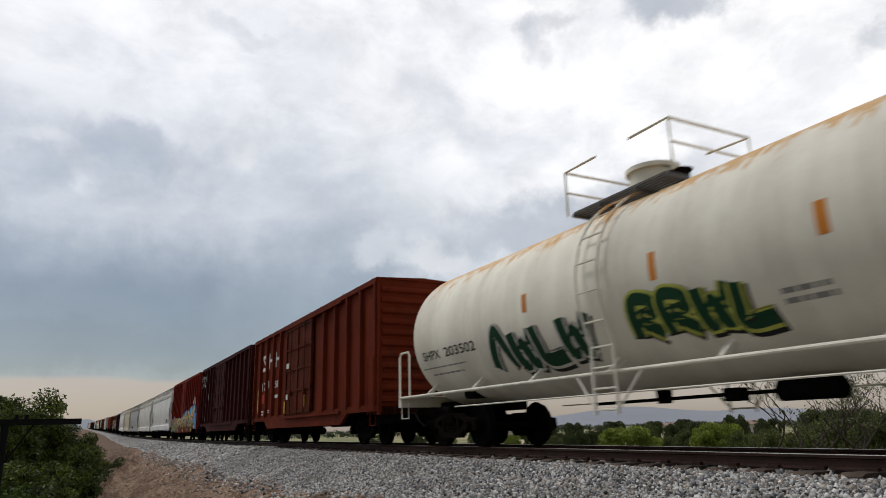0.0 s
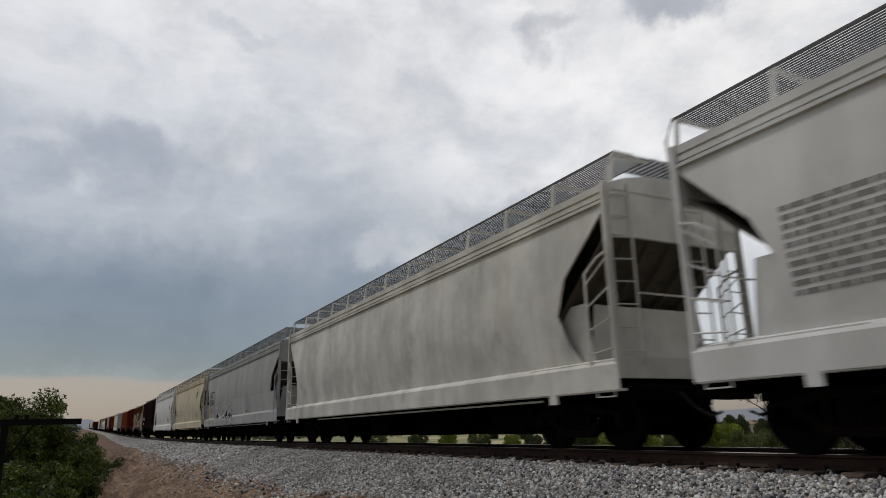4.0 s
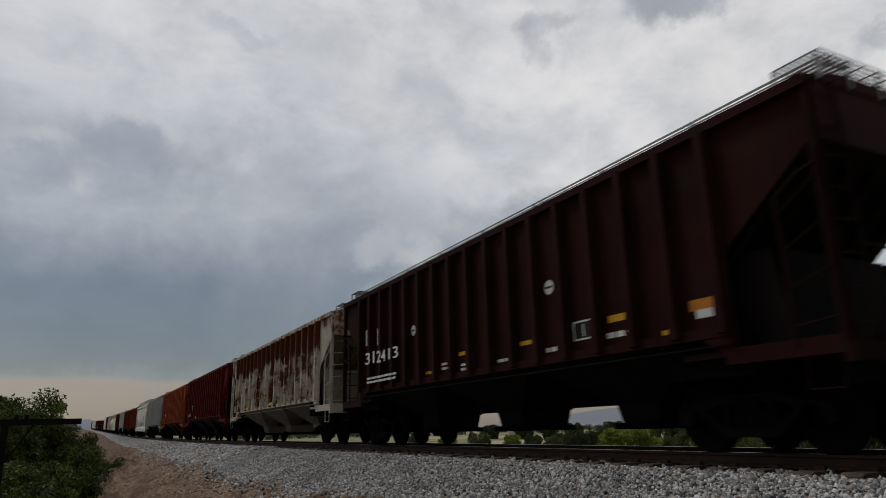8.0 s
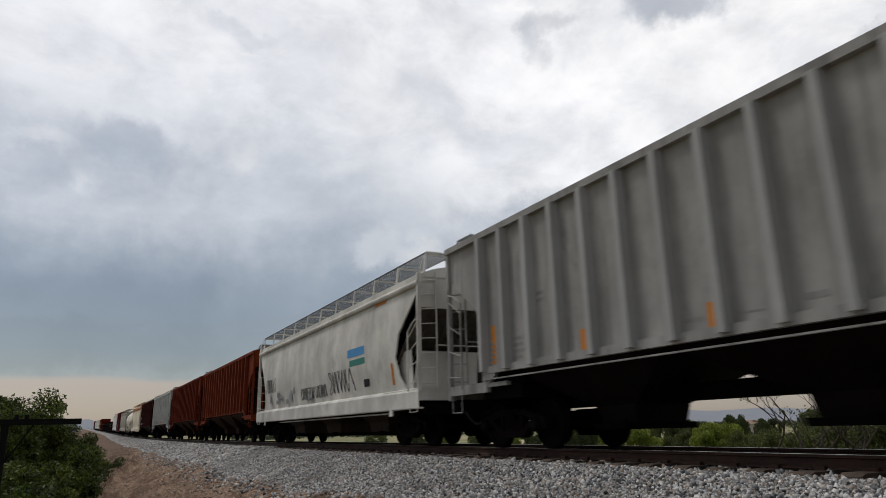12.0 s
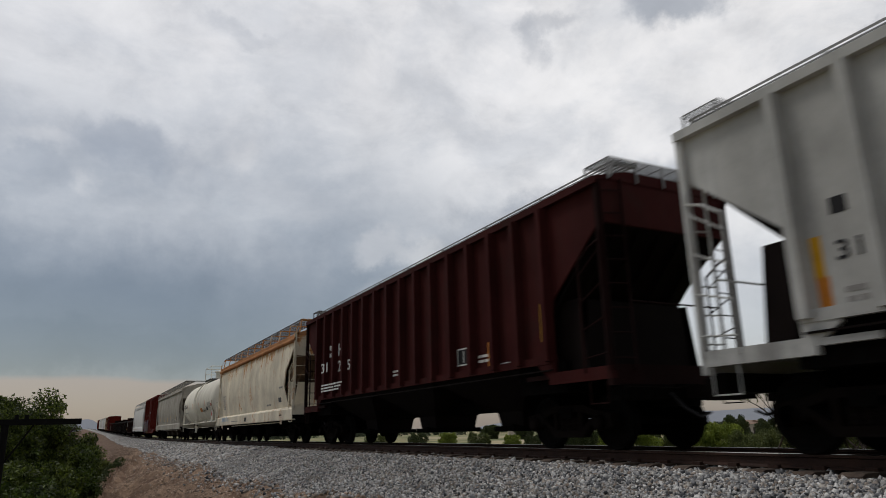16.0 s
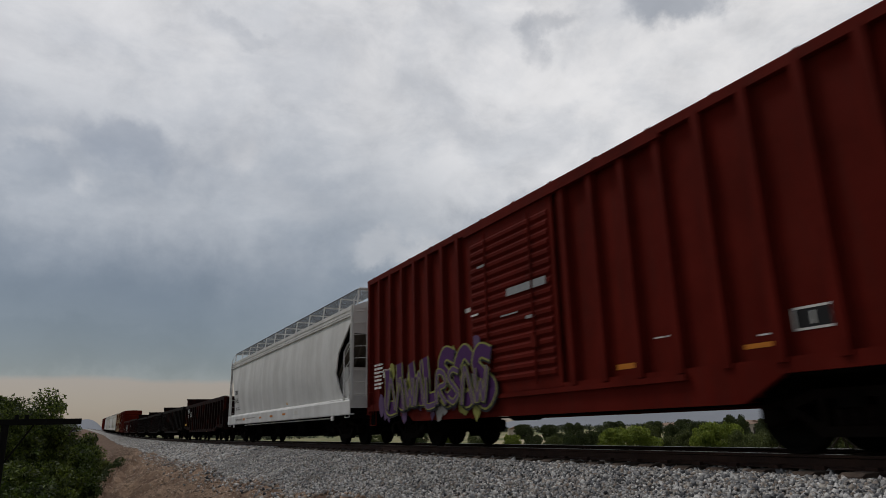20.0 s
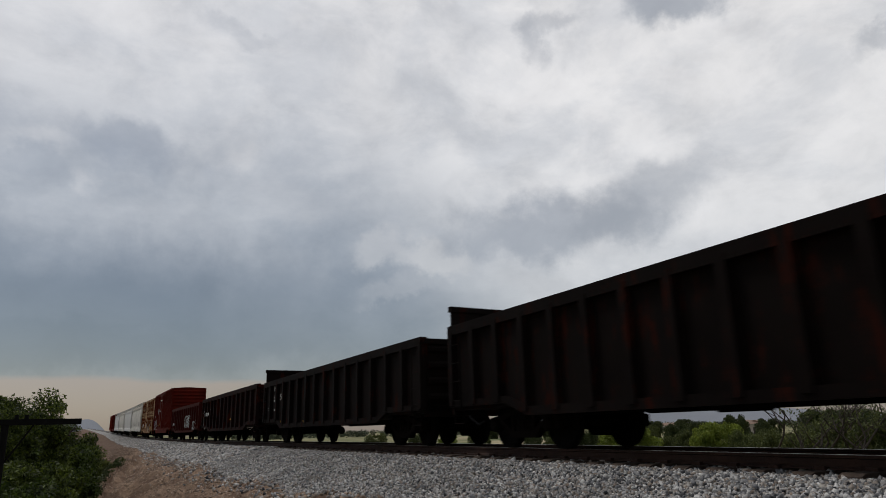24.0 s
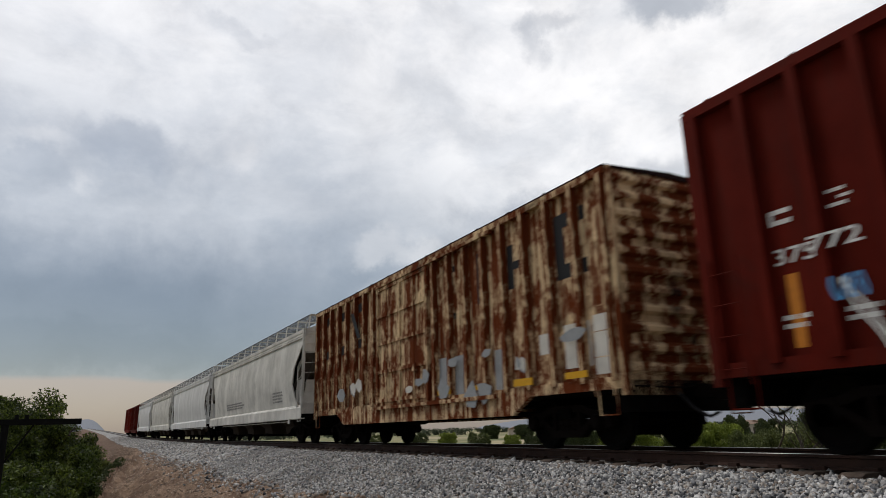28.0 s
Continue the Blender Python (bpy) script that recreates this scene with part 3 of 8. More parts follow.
    s.prism([(-half_w - 0.02, eave), (-half_w - 0.02, eave + 0.03), (0, eave + 0.11), (half_w + 0.02, eave + 0.03), (half_w + 0.02, eave)], -half - 0.03, half + 0.03, "y")
    rf = part("roof", s, roof_mat, car)
    s = Shape()
    for i in range(13):
        y = -half + 0.4 + i * (length - 0.8) / 12
        s.prism([(-half_w, eave + 0.03), (0, eave + 0.11), (half_w, eave + 0.03), (half_w, eave + 0.06), (0, eave + 0.14), (-half_w, eave + 0.06)], y - 0.04, y + 0.04, "y")
    part("roof_seam", s, roof_mat, rf)
    s = Shape()
    s.box(-half_w + 0.1, half_w - 0.1, -half + 0.06, half - 0.06, floor - 0.02, floor + 0.1)
    part("car_floor", s, UNDER, car)
    underframe(car, half)
    brake_wheel(car, end_mat, 0.55, -half - 0.2, 2.3)
    for e in (-1, 1):
        part("end_sill", Shape().box(-half_w + 0.12, half_w - 0.12, e * (half - 0.3), e * (half - 0.02), floor - 0.34, floor - 0.03), UNDER, car)
    add_trucks(car, index, half - 1.95)
    add_couplers(car, half)
    return car


def running_board(car, mat, half, z, x_in, x_out, posts, roof_z, bars_n=7, dark=None, raised=0.0):
    """Open grating along both roof edges, on brackets, with a cross walk at each end."""
    for sx in (-1, 1):
        s = Shape()
        for k in range(bars_n):
            x = sx * (x_in + (x_out - x_in) * k / (bars_n - 1))
            edge = k in (0, bars_n - 1)
            s.box(x - 0.006, x + 0.006, -half, half, z if edge else z + 0.01, z + 0.03)
        n = int(2 * half / 0.7)
        for k in range(n + 1):
            y = -half + 2 * half * k / n
            s.box(sx * x_in, sx * x_out, y - 0.004, y + 0.004, z + 0.012, z + 0.02)
        part("running_board", s, mat, car, "open steel grating")
    for k in range(posts):
        y = -half + 0.06 + (2 * half - 0.12) * k / (posts - 1)
        for sx in (-1, 1):
            s = Shape()
            s.prism([(sx * x_in, z), (sx * x_out, z), (sx * (x_out + 0.07), roof_z), (sx * (x_out + 0.03), roof_z), (sx * (x_out - 0.03), z - 0.035), (sx * x_in, z - 0.035)], y - 0.025, y + 0.025, "y")
            part("walk_bracket", s, dark or mat, car)
    for e in (-1, 1):
        s = Shape()
        wide, zw = (x_out + 0.12, z + raised) if raised else (x_in, z)
        for k in range(10):
            y = e * (half - 0.62 * k / 9)
            s.box(-wide, wide, y - 0.006, y + 0.006, zw + 0.005, zw + 0.03)
        for k in range(9):
            x = -wide + 2 * wide * k / 8
            s.box(x - 0.006, x + 0.006, e * (half - 0.62), e * half, zw + 0.005, zw + 0.02)
            if raised and k % 2 == 0:
                for d in (0.03, 0.6):
                    s.box(x - 0.015, x + 0.015, e * (half - d) - 0.015, e * (half - d) + 0.015, roof_z - 0.05, zw + 0.01)
        tagged(part("end_walk", s, mat, car, "open steel grating"), "open steel grating", kind="stuff")


def bay(car, mat, y, top, bottom, z0, z1, half_w, w=0.62):
    """One discharge hopper: plate sides that narrow to a gate, with a flange along the seams."""
    s = Shape()
    a, b = top / 2, bottom / 2
    m = z0 + 0.3
    s.add([(-half_w, y - a, z1), (half_w, y - a, z1), (half_w, y + a, z1), (-half_w, y + a, z1),
           (-w, y - b, m), (w, y - b, m), (w, y + b, m), (-w, y + b, m), (-w + 0.05, y - b + 0.06, z0), (w - 0.05, y - b + 0.06, z0), (w - 0.05, y + b - 0.06, z0), (-w + 0.05, y + b - 0.06, z0)],
          [(0, 1, 2, 3), (8, 11, 10, 9), (0, 4, 5, 1), (1, 5, 6, 2), (2, 6, 7, 3), (3, 7, 4, 0), (4, 8, 9, 5), (5, 9, 10, 6), (6, 10, 11, 7), (7, 11, 8, 4)])
    b_ = part("hopper_bay", s, mat, car)
    for e in (-1, 1):
        part("seam_flange", Shape().tube([(-half_w - 0.005, y + e * a, z1), (-w - 0.005, y + e * b, m)], 0.02, 4), mat, b_)
    s = Shape()
    s.box(-w - 0.06, w + 0.06, y - b - 0.05, y + b + 0.05, z0 - 0.1, z0)
    s.box(-w - 0.22, -w - 0.06, y - b, y - b + 0.1, z0 - 0.09, z0 + 0.02)
    s.lathe([(-0.04, 0.07), (0.04, 0.07)], 8, "x", (-w - 0.2, y - b + 0.05, z0 - 0.03))
    part("discharge_gate", s, UNDER, b_)


def hopper_end(car, mat, e, half, half_w, sill_z, roof_z, fascia, slope_paint, web=None):
    """End platform, ribbed slope sheet over a shear box, corner posts, ladders and rails of a covered hopper."""
    hw = half_w - 0.14
    y1, y2 = half - 0.12, half - 2.7
    s = Shape()
    s.add([(-hw, e * y1, fascia), (hw, e * y1, fascia), (hw, e * y2, 1.2), (-hw, e * y2, 1.2), (-hw, e * (y1 - 0.05), fascia), (hw, e * (y1 - 0.05), fascia), (hw, e * (y2 - 0.05), 1.2), (-hw, e * (y2 - 0.05), 1.2)],
          [(0, 1, 2, 3), (7, 6, 5, 4), (0, 4, 5, 1), (1, 5, 6, 2), (2, 6, 7, 3), (3, 7, 4, 0)])
    slope = part("slope_sheet", s, slope_paint, car)

    def on_slope(k, out):
        run = math.hypot(y1 - y2, fascia - 1.2)
        return (e * (y1 + (y2 - y1) * k + out * (fascia - 1.2) / run), fascia + (1.2 - fascia) * k - out * (y1 - y2) / run)

    for x in (-1.0, -0.5, 0.0, 0.5, 1.0):
        s = Shape()
        s.prism([on_slope(0.02, 0), on_slope(0.10, 0.1), on_slope(0.8, 0.1), on_slope(0.88, 0)], x - 0.03, x + 0.03)
        part("slope_stiffener", s, slope_paint, slope)
    for x in (-hw + 0.12, hw - 0.12):
        s = Shape()
        s.prism([(e * (half - 0.8), sill_z), (e * (half - 1.95), sill_z), (e * (half - 1.95), on_slope(0.68, 0)[1] - 0.02), (e * (half - 1.35), on_slope(0.45, 0)[1] - 0.04), (e * (half - 0.95), on_slope(0.45, 0)[1] - 0.04)], x - 0.015, x + 0.015)
        part("shear_web", s, web or mat, car)
    s = Shape()
    s.prism([(-hw + 0.14, sill_z), (hw - 0.14, sill_z), (hw - 0.3, on_slope(0.45, 0)[1] - 0.05), (-hw + 0.3, on_slope(0.45, 0)[1] - 0.05)], e * (half - 0.93), e * (half - 0.96), "y")
    part("shear_web", s, web or mat, car)
    s = Shape()
    s.box(-half_w + 0.02, half_w - 0.02, e * (half - 2.3), e * (half - 0.05), sill_z - 0.02, sill_z + 0.06)
    s.box(-half_w, half_w, e * (half - 0.1), e * half, sill_z - 0.22, sill_z + 0.1)
    part("end_platform", s, mat, car)
    for sx in (-1, 1):
        s = Shape()
        s.box(sx * (half_w - 0.09), sx * half_w, e * (half - 0.1), e * half, sill_z, roof_z)
        part("corner_post", s, mat, car)
        x = sx * half_w
        ladder(car, mat, ((x, e * (half - 0.05), sill_z), (x, e * (half - 0.05), fascia - 0.2)), ((x, e * (half - 0.62), sill_z), (x, e * (half - 0.62), fascia - 0.62)), 4, 0.022)
        part("ladder_hoop", Shape().tube([(x, e * (half - 0.05), fascia - 0.35), (x, e * (half - 0.3), fascia - 0.42), (x, e * (half - 0.62), fascia - 0.62)], 0.02, 6), mat, car)
        ladder(car, mat, ((x - sx * 0.05, e * (half + 0.02), sill_z), (x - sx * 0.05, e * (half + 0.02), roof_z - 0.04)), ((x - sx * 0.5, e * (half + 0.02), sill_z), (x - sx * 0.5, e * (half + 0.02), roof_z + 0.02)), 8, 0.02, "end_ladder")
        stirrup(car, mat, sx * (half_w - 0.02), e * (half - 0.35), sill_z - 0.1)
    s = Shape()
    s.tube([(-half_w + 0.5, e * (half + 0.02), sill_z + 1.1), (half_w - 0.5, e * (half + 0.02), sill_z + 1.1)], 0.016, 5)
    part("hand_rail", s, mat, car)


def rib_hopper(index, length, mat, label, posts=14, eave=4.29, bays=3, bay_mat=None, half_w=1.52, sill=1.5, board=None, end_mat=None, post_mat=None, slope_mat=None, walk_up=0.0):
    """Flat-sided covered hopper with outside posts, cut back at the ends over open platforms."""
    car = thing("covered_hopper", label, "freight car", "cars of the freight train")
    half = length / 2
    cut = [(0.0, eave), (0.0, eave - 0.65), (1.44, 2.55), (1.5, 2.4), (1.5, sill)]
    for sx in (-1, 1):
        s = Shape()
        ol = [(-half + y, z) for y, z in cut] + [(half - y, z) for y, z in cut[::-1]]
        s.prism(ol, sx * (half_w - 0.115), sx * (half_w - 0.075))
        part("side_sheet", s, mat, car)
        s = Shape()
        s.box(sx * (half_w - 0.12), sx * (half_w + 0.03), -half, half, eave - 0.10, eave + 0.03)
        part("top_chord", s, mat, car)
        s = Shape()
        s.box(sx * (half_w - 0.1), sx * half_w, -half + 1.45, half - 1.45, sill - 0.06, sill + 0.08)
        s.box(sx * (half_w - 0.1), sx * half_w, -half, -half + 1.6, sill - 0.42, sill - 0.22).box(sx * (half_w - 0.1), sx * half_w, half - 1.6, half, sill - 0.42, sill - 0.22)
        s.prism([(-half + 1.45, sill - 0.42), (-half + 1.9, sill - 0.1), (-half + 1.9, sill + 0.02), (-half + 1.45, sill + 0.02)], sx * (half_w - 0.09), sx * (half_w - 0.01))
        s.prism([(half - 1.45, sill - 0.42), (half - 1.9, sill - 0.1), (half - 1.9, sill + 0.02), (half - 1.45, sill + 0.02)], sx * (half_w - 0.09), sx * (half_w - 0.01))
        part("side_sill", s, mat, car)
        part("sill_flange", Shape().box(sx * (half_w - 0.04), sx * (half_w + 0.025), -half + 1.5, half - 1.5, sill - 0.185, sill - 0.16), mat if index == 13 else bay_mat or mat, car)
        for i in range(posts):
            y = -half + 1.55 + (length - 3.1) * i / (posts - 1)
            rib = Shape()
            rib.prism([(y - 0.095, sx * (half_w - 0.077)), (y - 0.065, sx * (half_w + 0.095)), (y + 0.065, sx * (half_w + 0.095)), (y + 0.095, sx * (half_w - 0.077))], sill - 0.02, eave - 0.1, "z")
            rib.v = [(b, a, c) for a, b, c in rib.v]
            part("side_post", rib, post_mat or mat, car)
    s = Shape()
    s.prism([(-half_w, eave), (-half_w, eave + 0.03), (-0.8, eave + 0.2), (0.8, eave + 0.2), (half_w, eave + 0.03), (half_w, eave)], -half, half, "y")
    part("roof", s, mat, car)
    for e in (-1, 1):
        s = Shape()
        s.prism([(-half_w + 0.12, eave - 0.75), (half_w - 0.12, eave - 0.75), (half_w - 0.12, eave), (0.8, eave + 0.2), (-0.8, eave + 0.2), (-half_w + 0.12, eave)], e * (half - 0.02), e * (half - 0.08), "y")
        part("end_fascia", s, mat, car)
        # slope and webs share the bay paint, which brings recess shade as colour
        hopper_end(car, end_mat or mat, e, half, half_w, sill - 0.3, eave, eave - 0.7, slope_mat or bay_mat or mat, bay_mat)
    s = Shape()
    for i in range(5):
        y = -half + 2.2 + i * (length - 4.4) / 4
        s.box(-0.35, 0.35, y - 1.3, y + 1.3, eave + 0.2, eave + 0.3)
    part("roof_hatch", s, mat, car)
    running_board(car, board or GRATE, half + 0.05, eave + 0.24 + walk_up, 0.62, 1.05 + walk_up, 9, eave + 0.06, 6, None, 0.05)
    inner = length - 4.6
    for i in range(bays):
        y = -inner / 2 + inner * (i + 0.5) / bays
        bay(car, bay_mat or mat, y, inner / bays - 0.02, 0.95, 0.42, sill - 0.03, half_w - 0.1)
    for e in (-1, 1):
        s = Shape()
        s.box(-half_w + 0.12, half_w - 0.12, e * (half - 2.65), e * (half - 1.3), 0.95, sill - 0.02)
        part("body_bolster", s, UNDER, car)
    underframe(car, half, 0.74, 1.0, None, False)
    s = Shape()
    s.tube([(0.6, -half + 2.2, 0.9), (0.6, half - 2.2, 0.9)], 0.022, 6).lathe([(-0.5, 0.05), (-0.45, 0.1), (0.3, 0.1), (0.4, 0.04)], 10, "y", (0.6, -0.6, 0.9))
    part("brake_pipe", s, UNDER, car)
    brake_wheel(car, end_mat or mat, 0.7, half - 0.15, 2.2)
    add_trucks(car, index, half - 1.75)
    add_couplers(car, half)
    return car


def smooth_hopper(index, length, mat, label, eave=4.19, bays=4, bay_mat=None, half_w=1.56, sill=1.34, sill_h=0.44, steps=True, board_z=4.70, posts=10, end_mat=None, roof_mat=None, dark=None, slope_mat=None, bay_foot=1.5):
    """Curved-side covered hopper with a deep side sill and a grating walk above the roof edge."""
    car = thing("covered_hopper", label, "freight car", "cars of the freight train")
    half = length / 2
    levels = [(half_w - 0.13, sill), (half_w - 0.07, 1.7), (half_w - 0.005, 2.2), (half_w + 0.02, 2.8), (half_w - 0.02, 3.3), (half_w - 0.06, 3.76), (half_w - 0.08, 3.87)]
    cuts = [0.95, 1.25, 1.42, 1.15, 0.6, 0.12, 0.03]
    for sx in (-1, 1):
        s = Shape()
        for d in (0.0, -0.04):
            rows = []
            for (x, z), c in zip(levels, cuts):
                n = 24
                rows.append([(sx * (x + d), -half + c + (length - 2 * c) * k / n, z) for k in range(n + 1)])
            s.grid(rows)
        n = 25
        m = len(levels)
        for k in (0, n - 1):
            for i in range(m - 1):
                s.f.append((i * n + k, (i + 1) * n + k, m * n + (i + 1) * n + k, m * n + i * n + k))
        part("side_sheet", s, mat, car, smooth=True)
        if steps:
            s = Shape()
            for z0, z1, x in ((3.86, 3.91, half_w - 0.02), (3.95, 4.02, half_w - 0.05), (4.07, eave, half_w - 0.06)):
                s.box(sx * (x - 0.1), sx * x, -half, half, z0, z1)
            s.box(sx * (half_w - 0.16), sx * (half_w - 0.1), -half, half, 3.85, eave)
        else:
            s = Shape()
            s.tube([(sx * (half_w - 0.04), -half, 3.94), (sx * (half_w - 0.04), half, 3.94)], 0.075, 10)
            s.box(sx * (half_w - 0.18), sx * (half_w - 0.1), -half, half, 3.83, eave)
        part("roof_edge", s, roof_mat or mat, car)
        s = Shape()
        s.prism([(sx * half_w, sill - sill_h), (sx * (half_w + 0.02), sill - sill_h), (sx * (half_w + 0.02), sill - 0.06), (sx * (half_w - 0.02), sill - 0.01), (sx * (half_w - 0.14), sill + 0.05), (sx * (half_w - 0.14), sill - 0.02), (sx * half_w, sill - 0.1)], -half, half, "y")
        s.box(sx * (half_w - 0.12), sx * half_w, -half, half, sill - sill_h - 0.02, sill - sill_h + 0.02)
        part("side_sill", s, mat, car)
        part("train_pipe", Shape().tube([(sx * (half_w - 0.16), -half + 2.2, sill - sill_h - 0.08), (sx * (half_w - 0.16), half - 3.6, sill - sill_h - 0.08)], 0.022, 6), mat, car)
        for e in (-1, 1):
            s = Shape()
            s.prism([(e * (half - 1.75), sill - sill_h), (e * (half - 1.55), sill - sill_h), (e * (half - 1.55), sill - sill_h - 0.16), (e * (half - 1.75), sill - sill_h - 0.16)], sx * (half_w - 0.02), sx * (half_w + 0.02))
            part("jacking_pad", s, mat, car)
    s = Shape()
    prof = [(half_w - 0.1, eave - 0.02), (1.1, eave + 0.12), (0.6, eave + 0.22), (0, eave + 0.25)]
    prof = prof + [(-x, z) for x, z in prof[-2::-1]]
    s.prism(prof + [(-half_w + 0.1, eave - 0.1), (half_w - 0.1, eave - 0.1)], -half, half, "y")
    part("roof", s, roof_mat or mat, car, smooth=True)
    s = Shape()
    s.box(-0.3, 0.3, -half + 0.8, half - 0.8, eave + 0.22, eave + 0.36)
    part("hatch_trough", s, mat, car)
    for e in (-1, 1):
        s = Shape()
        s.prism([(-half_w + 0.1, 3.32), (half_w - 0.1, 3.32), (half_w - 0.1, eave - 0.02), (1.1, eave + 0.12), (0, eave + 0.25), (-1.1, eave + 0.12), (-half_w + 0.1, eave - 0.02)], e * (half - 0.02), e * (half - 0.08), "y")
        part("end_fascia", s, end_mat or mat, car)
        hopper_end(car, end_mat or mat, e, half, half_w, sill - 0.05, eave, 3.4, slope_mat or SHADED_GRIME)
        for sx in (-1, 1):
            s = Shape()
            x = sx * (half_w - 0.06)
            s.tube([(x, e * (half + 0.03), eave - 0.3), (x, e * (half + 0.06), eave + 0.15), (sx * 1.32, e * (half + 0.06), board_z + 0.02), (sx * 0.9, e * (half + 0.06), board_z + 0.02)], 0.022, 6)
            part("grab_rail", s, end_mat or mat, car)
    running_board(car, dark or WALK_GRATE, half + 0.05, board_z, 0.52, 1.32, posts, eave, 15, dark or mat)
    inner = length - 4.6
    for i in range(bays):
        y = -inner / 2 + inner * (i + 0.5) / bays
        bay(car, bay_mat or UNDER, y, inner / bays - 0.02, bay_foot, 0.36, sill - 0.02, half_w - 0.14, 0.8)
    for e in (-1, 1):
        s = Shape()
        s.box(-half_w + 0.14, half_w - 0.14, e * (half - 2.65), e * (half - 1.0), 0.9, sill - 0.06)
        part("body_bolster", s, UNDER, car)
    underframe(car, half, 0.74, 1.0, None, False)
    brake_wheel(car, end_mat or mat, 0.7, half - 0.15, 2.2)
    add_trucks(car, index, half - 1.75)
    add_couplers(car, half)
    return car


def gondola(index, length, mat, label, ribs=13, top=2.56, bulkhead=0.0, floor=0.78, half_w=1.5, chord_mat=None):
    """Open mill gondola with pressed side stakes and a heavy top chord."""
    car = thing("gondola", label, "freight car", "cars of the freight train")
    half = length / 2
    for sx in (-1, 1):
        s = Shape()
        s.prism([(-half, floor + 0.12), (-half + 2.2, floor + 0.12), (-half + 2.9, floor - 0.12), (half - 2.9, floor - 0.12), (half - 2.2, floor + 0.12), (half, floor + 0.12), (half, top), (-half, top)], sx * (half_w - 0.12), sx * (half_w - 0.08))
        part("side_panel", s, mat, car)
        s = Shape()
        s.prism([(-half, top - 0.17), (half, top - 0.17), (half, top + 0.04), (half * 0.3, top + 0.05), (-half * 0.3, top + 0.05), (-half, top + 0.04)], sx * (half_w - 0.14), sx * (half_w + 0.04))
        part("top_chord", s, chord_mat or mat, car)
        s = Shape()
        s.prism([(-half, floor + 0.2), (-half + 2.2, floor + 0.2), (-half + 2.9, floor - 0.02), (half - 2.9, floor - 0.02), (half - 2.2, floor + 0.2), (half, floor + 0.2), (half, floor + 0.06), (half - 2.2, floor + 0.06), (half - 2.9, floor - 0.18), (-half + 2.9, floor - 0.18), (-half + 2.2, floor + 0.06), (-half, floor + 0.06)], sx * (half_w - 0.06), sx * (half_w + 0.02))
        part("side_sill", s, mat, car)
        for i in range(ribs + 1):
            y = -half + 0.1 + (length - 0.2) * i / ribs
            low = floor + 0.1 if abs(y) > half - 2.6 else floor - 0.1
            rib = Shape()
            rib.prism([(sx * (half_w - 0.09), y - 0.12), (sx * (half_w + 0.05), y - 0.085), (sx * (half_w + 0.05), y + 0.085), (sx * (half_w - 0.09), y + 0.12)], low, top - 0.08, "z")
            part("side_stake", rib, mat, car)
        for e in (-1, 1):
            ladder(car, mat, ((sx * (half_w + 0.04), e * (half - 0.1), floor), (sx * (half_w + 0.04), e * (half - 0.1), top - 0.2)), ((sx * (half_w + 0.04), e * (half - 0.52), floor), (sx * (half_w + 0.04), e * (half - 0.52), top - 0.2)), 4, 0.014)
            stirrup(car, mat, sx * (half_w - 0.03), e * (half - 0.35), floor + 0.1)
    for e in (-1, 1):
        h = top + (bulkhead if e > 0 else 0)
        s = Shape()
        s.box(-half_w + 0.05, half_w - 0.05, e * half, e * (half - 0.06), floor - 0.1, h)
        part("end_wall", s, mat, car)
        s = Shape()
        for i in range(4):
            z = floor + 0.25 + i * 0.38
            s.prism([(e * half, z), (e * (half + 0.06), z + 0.06), (e * (half + 0.06), z + 0.14), (e * half, z + 0.2)], -half_w + 0.15, half_w - 0.15)
        s.box(-half_w + 0.02, half_w - 0.02, e * (half - 0.09), e * (half + 0.05), h - 0.12, h)
        part("end_stiffener", s, mat, car)
    s = Shape()
    s.box(-half_w + 0.08, half_w - 0.08, -half + 0.06, half - 0.06, floor, floor + 0.09)
    part("car_floor", s, mat, car)
    underframe(car, half)
    brake_wheel(car, mat, 0.6, -half - 0.2, 2.0)
    add_trucks(car, index, half - 2.1)
    add_couplers(car, half)
    return car


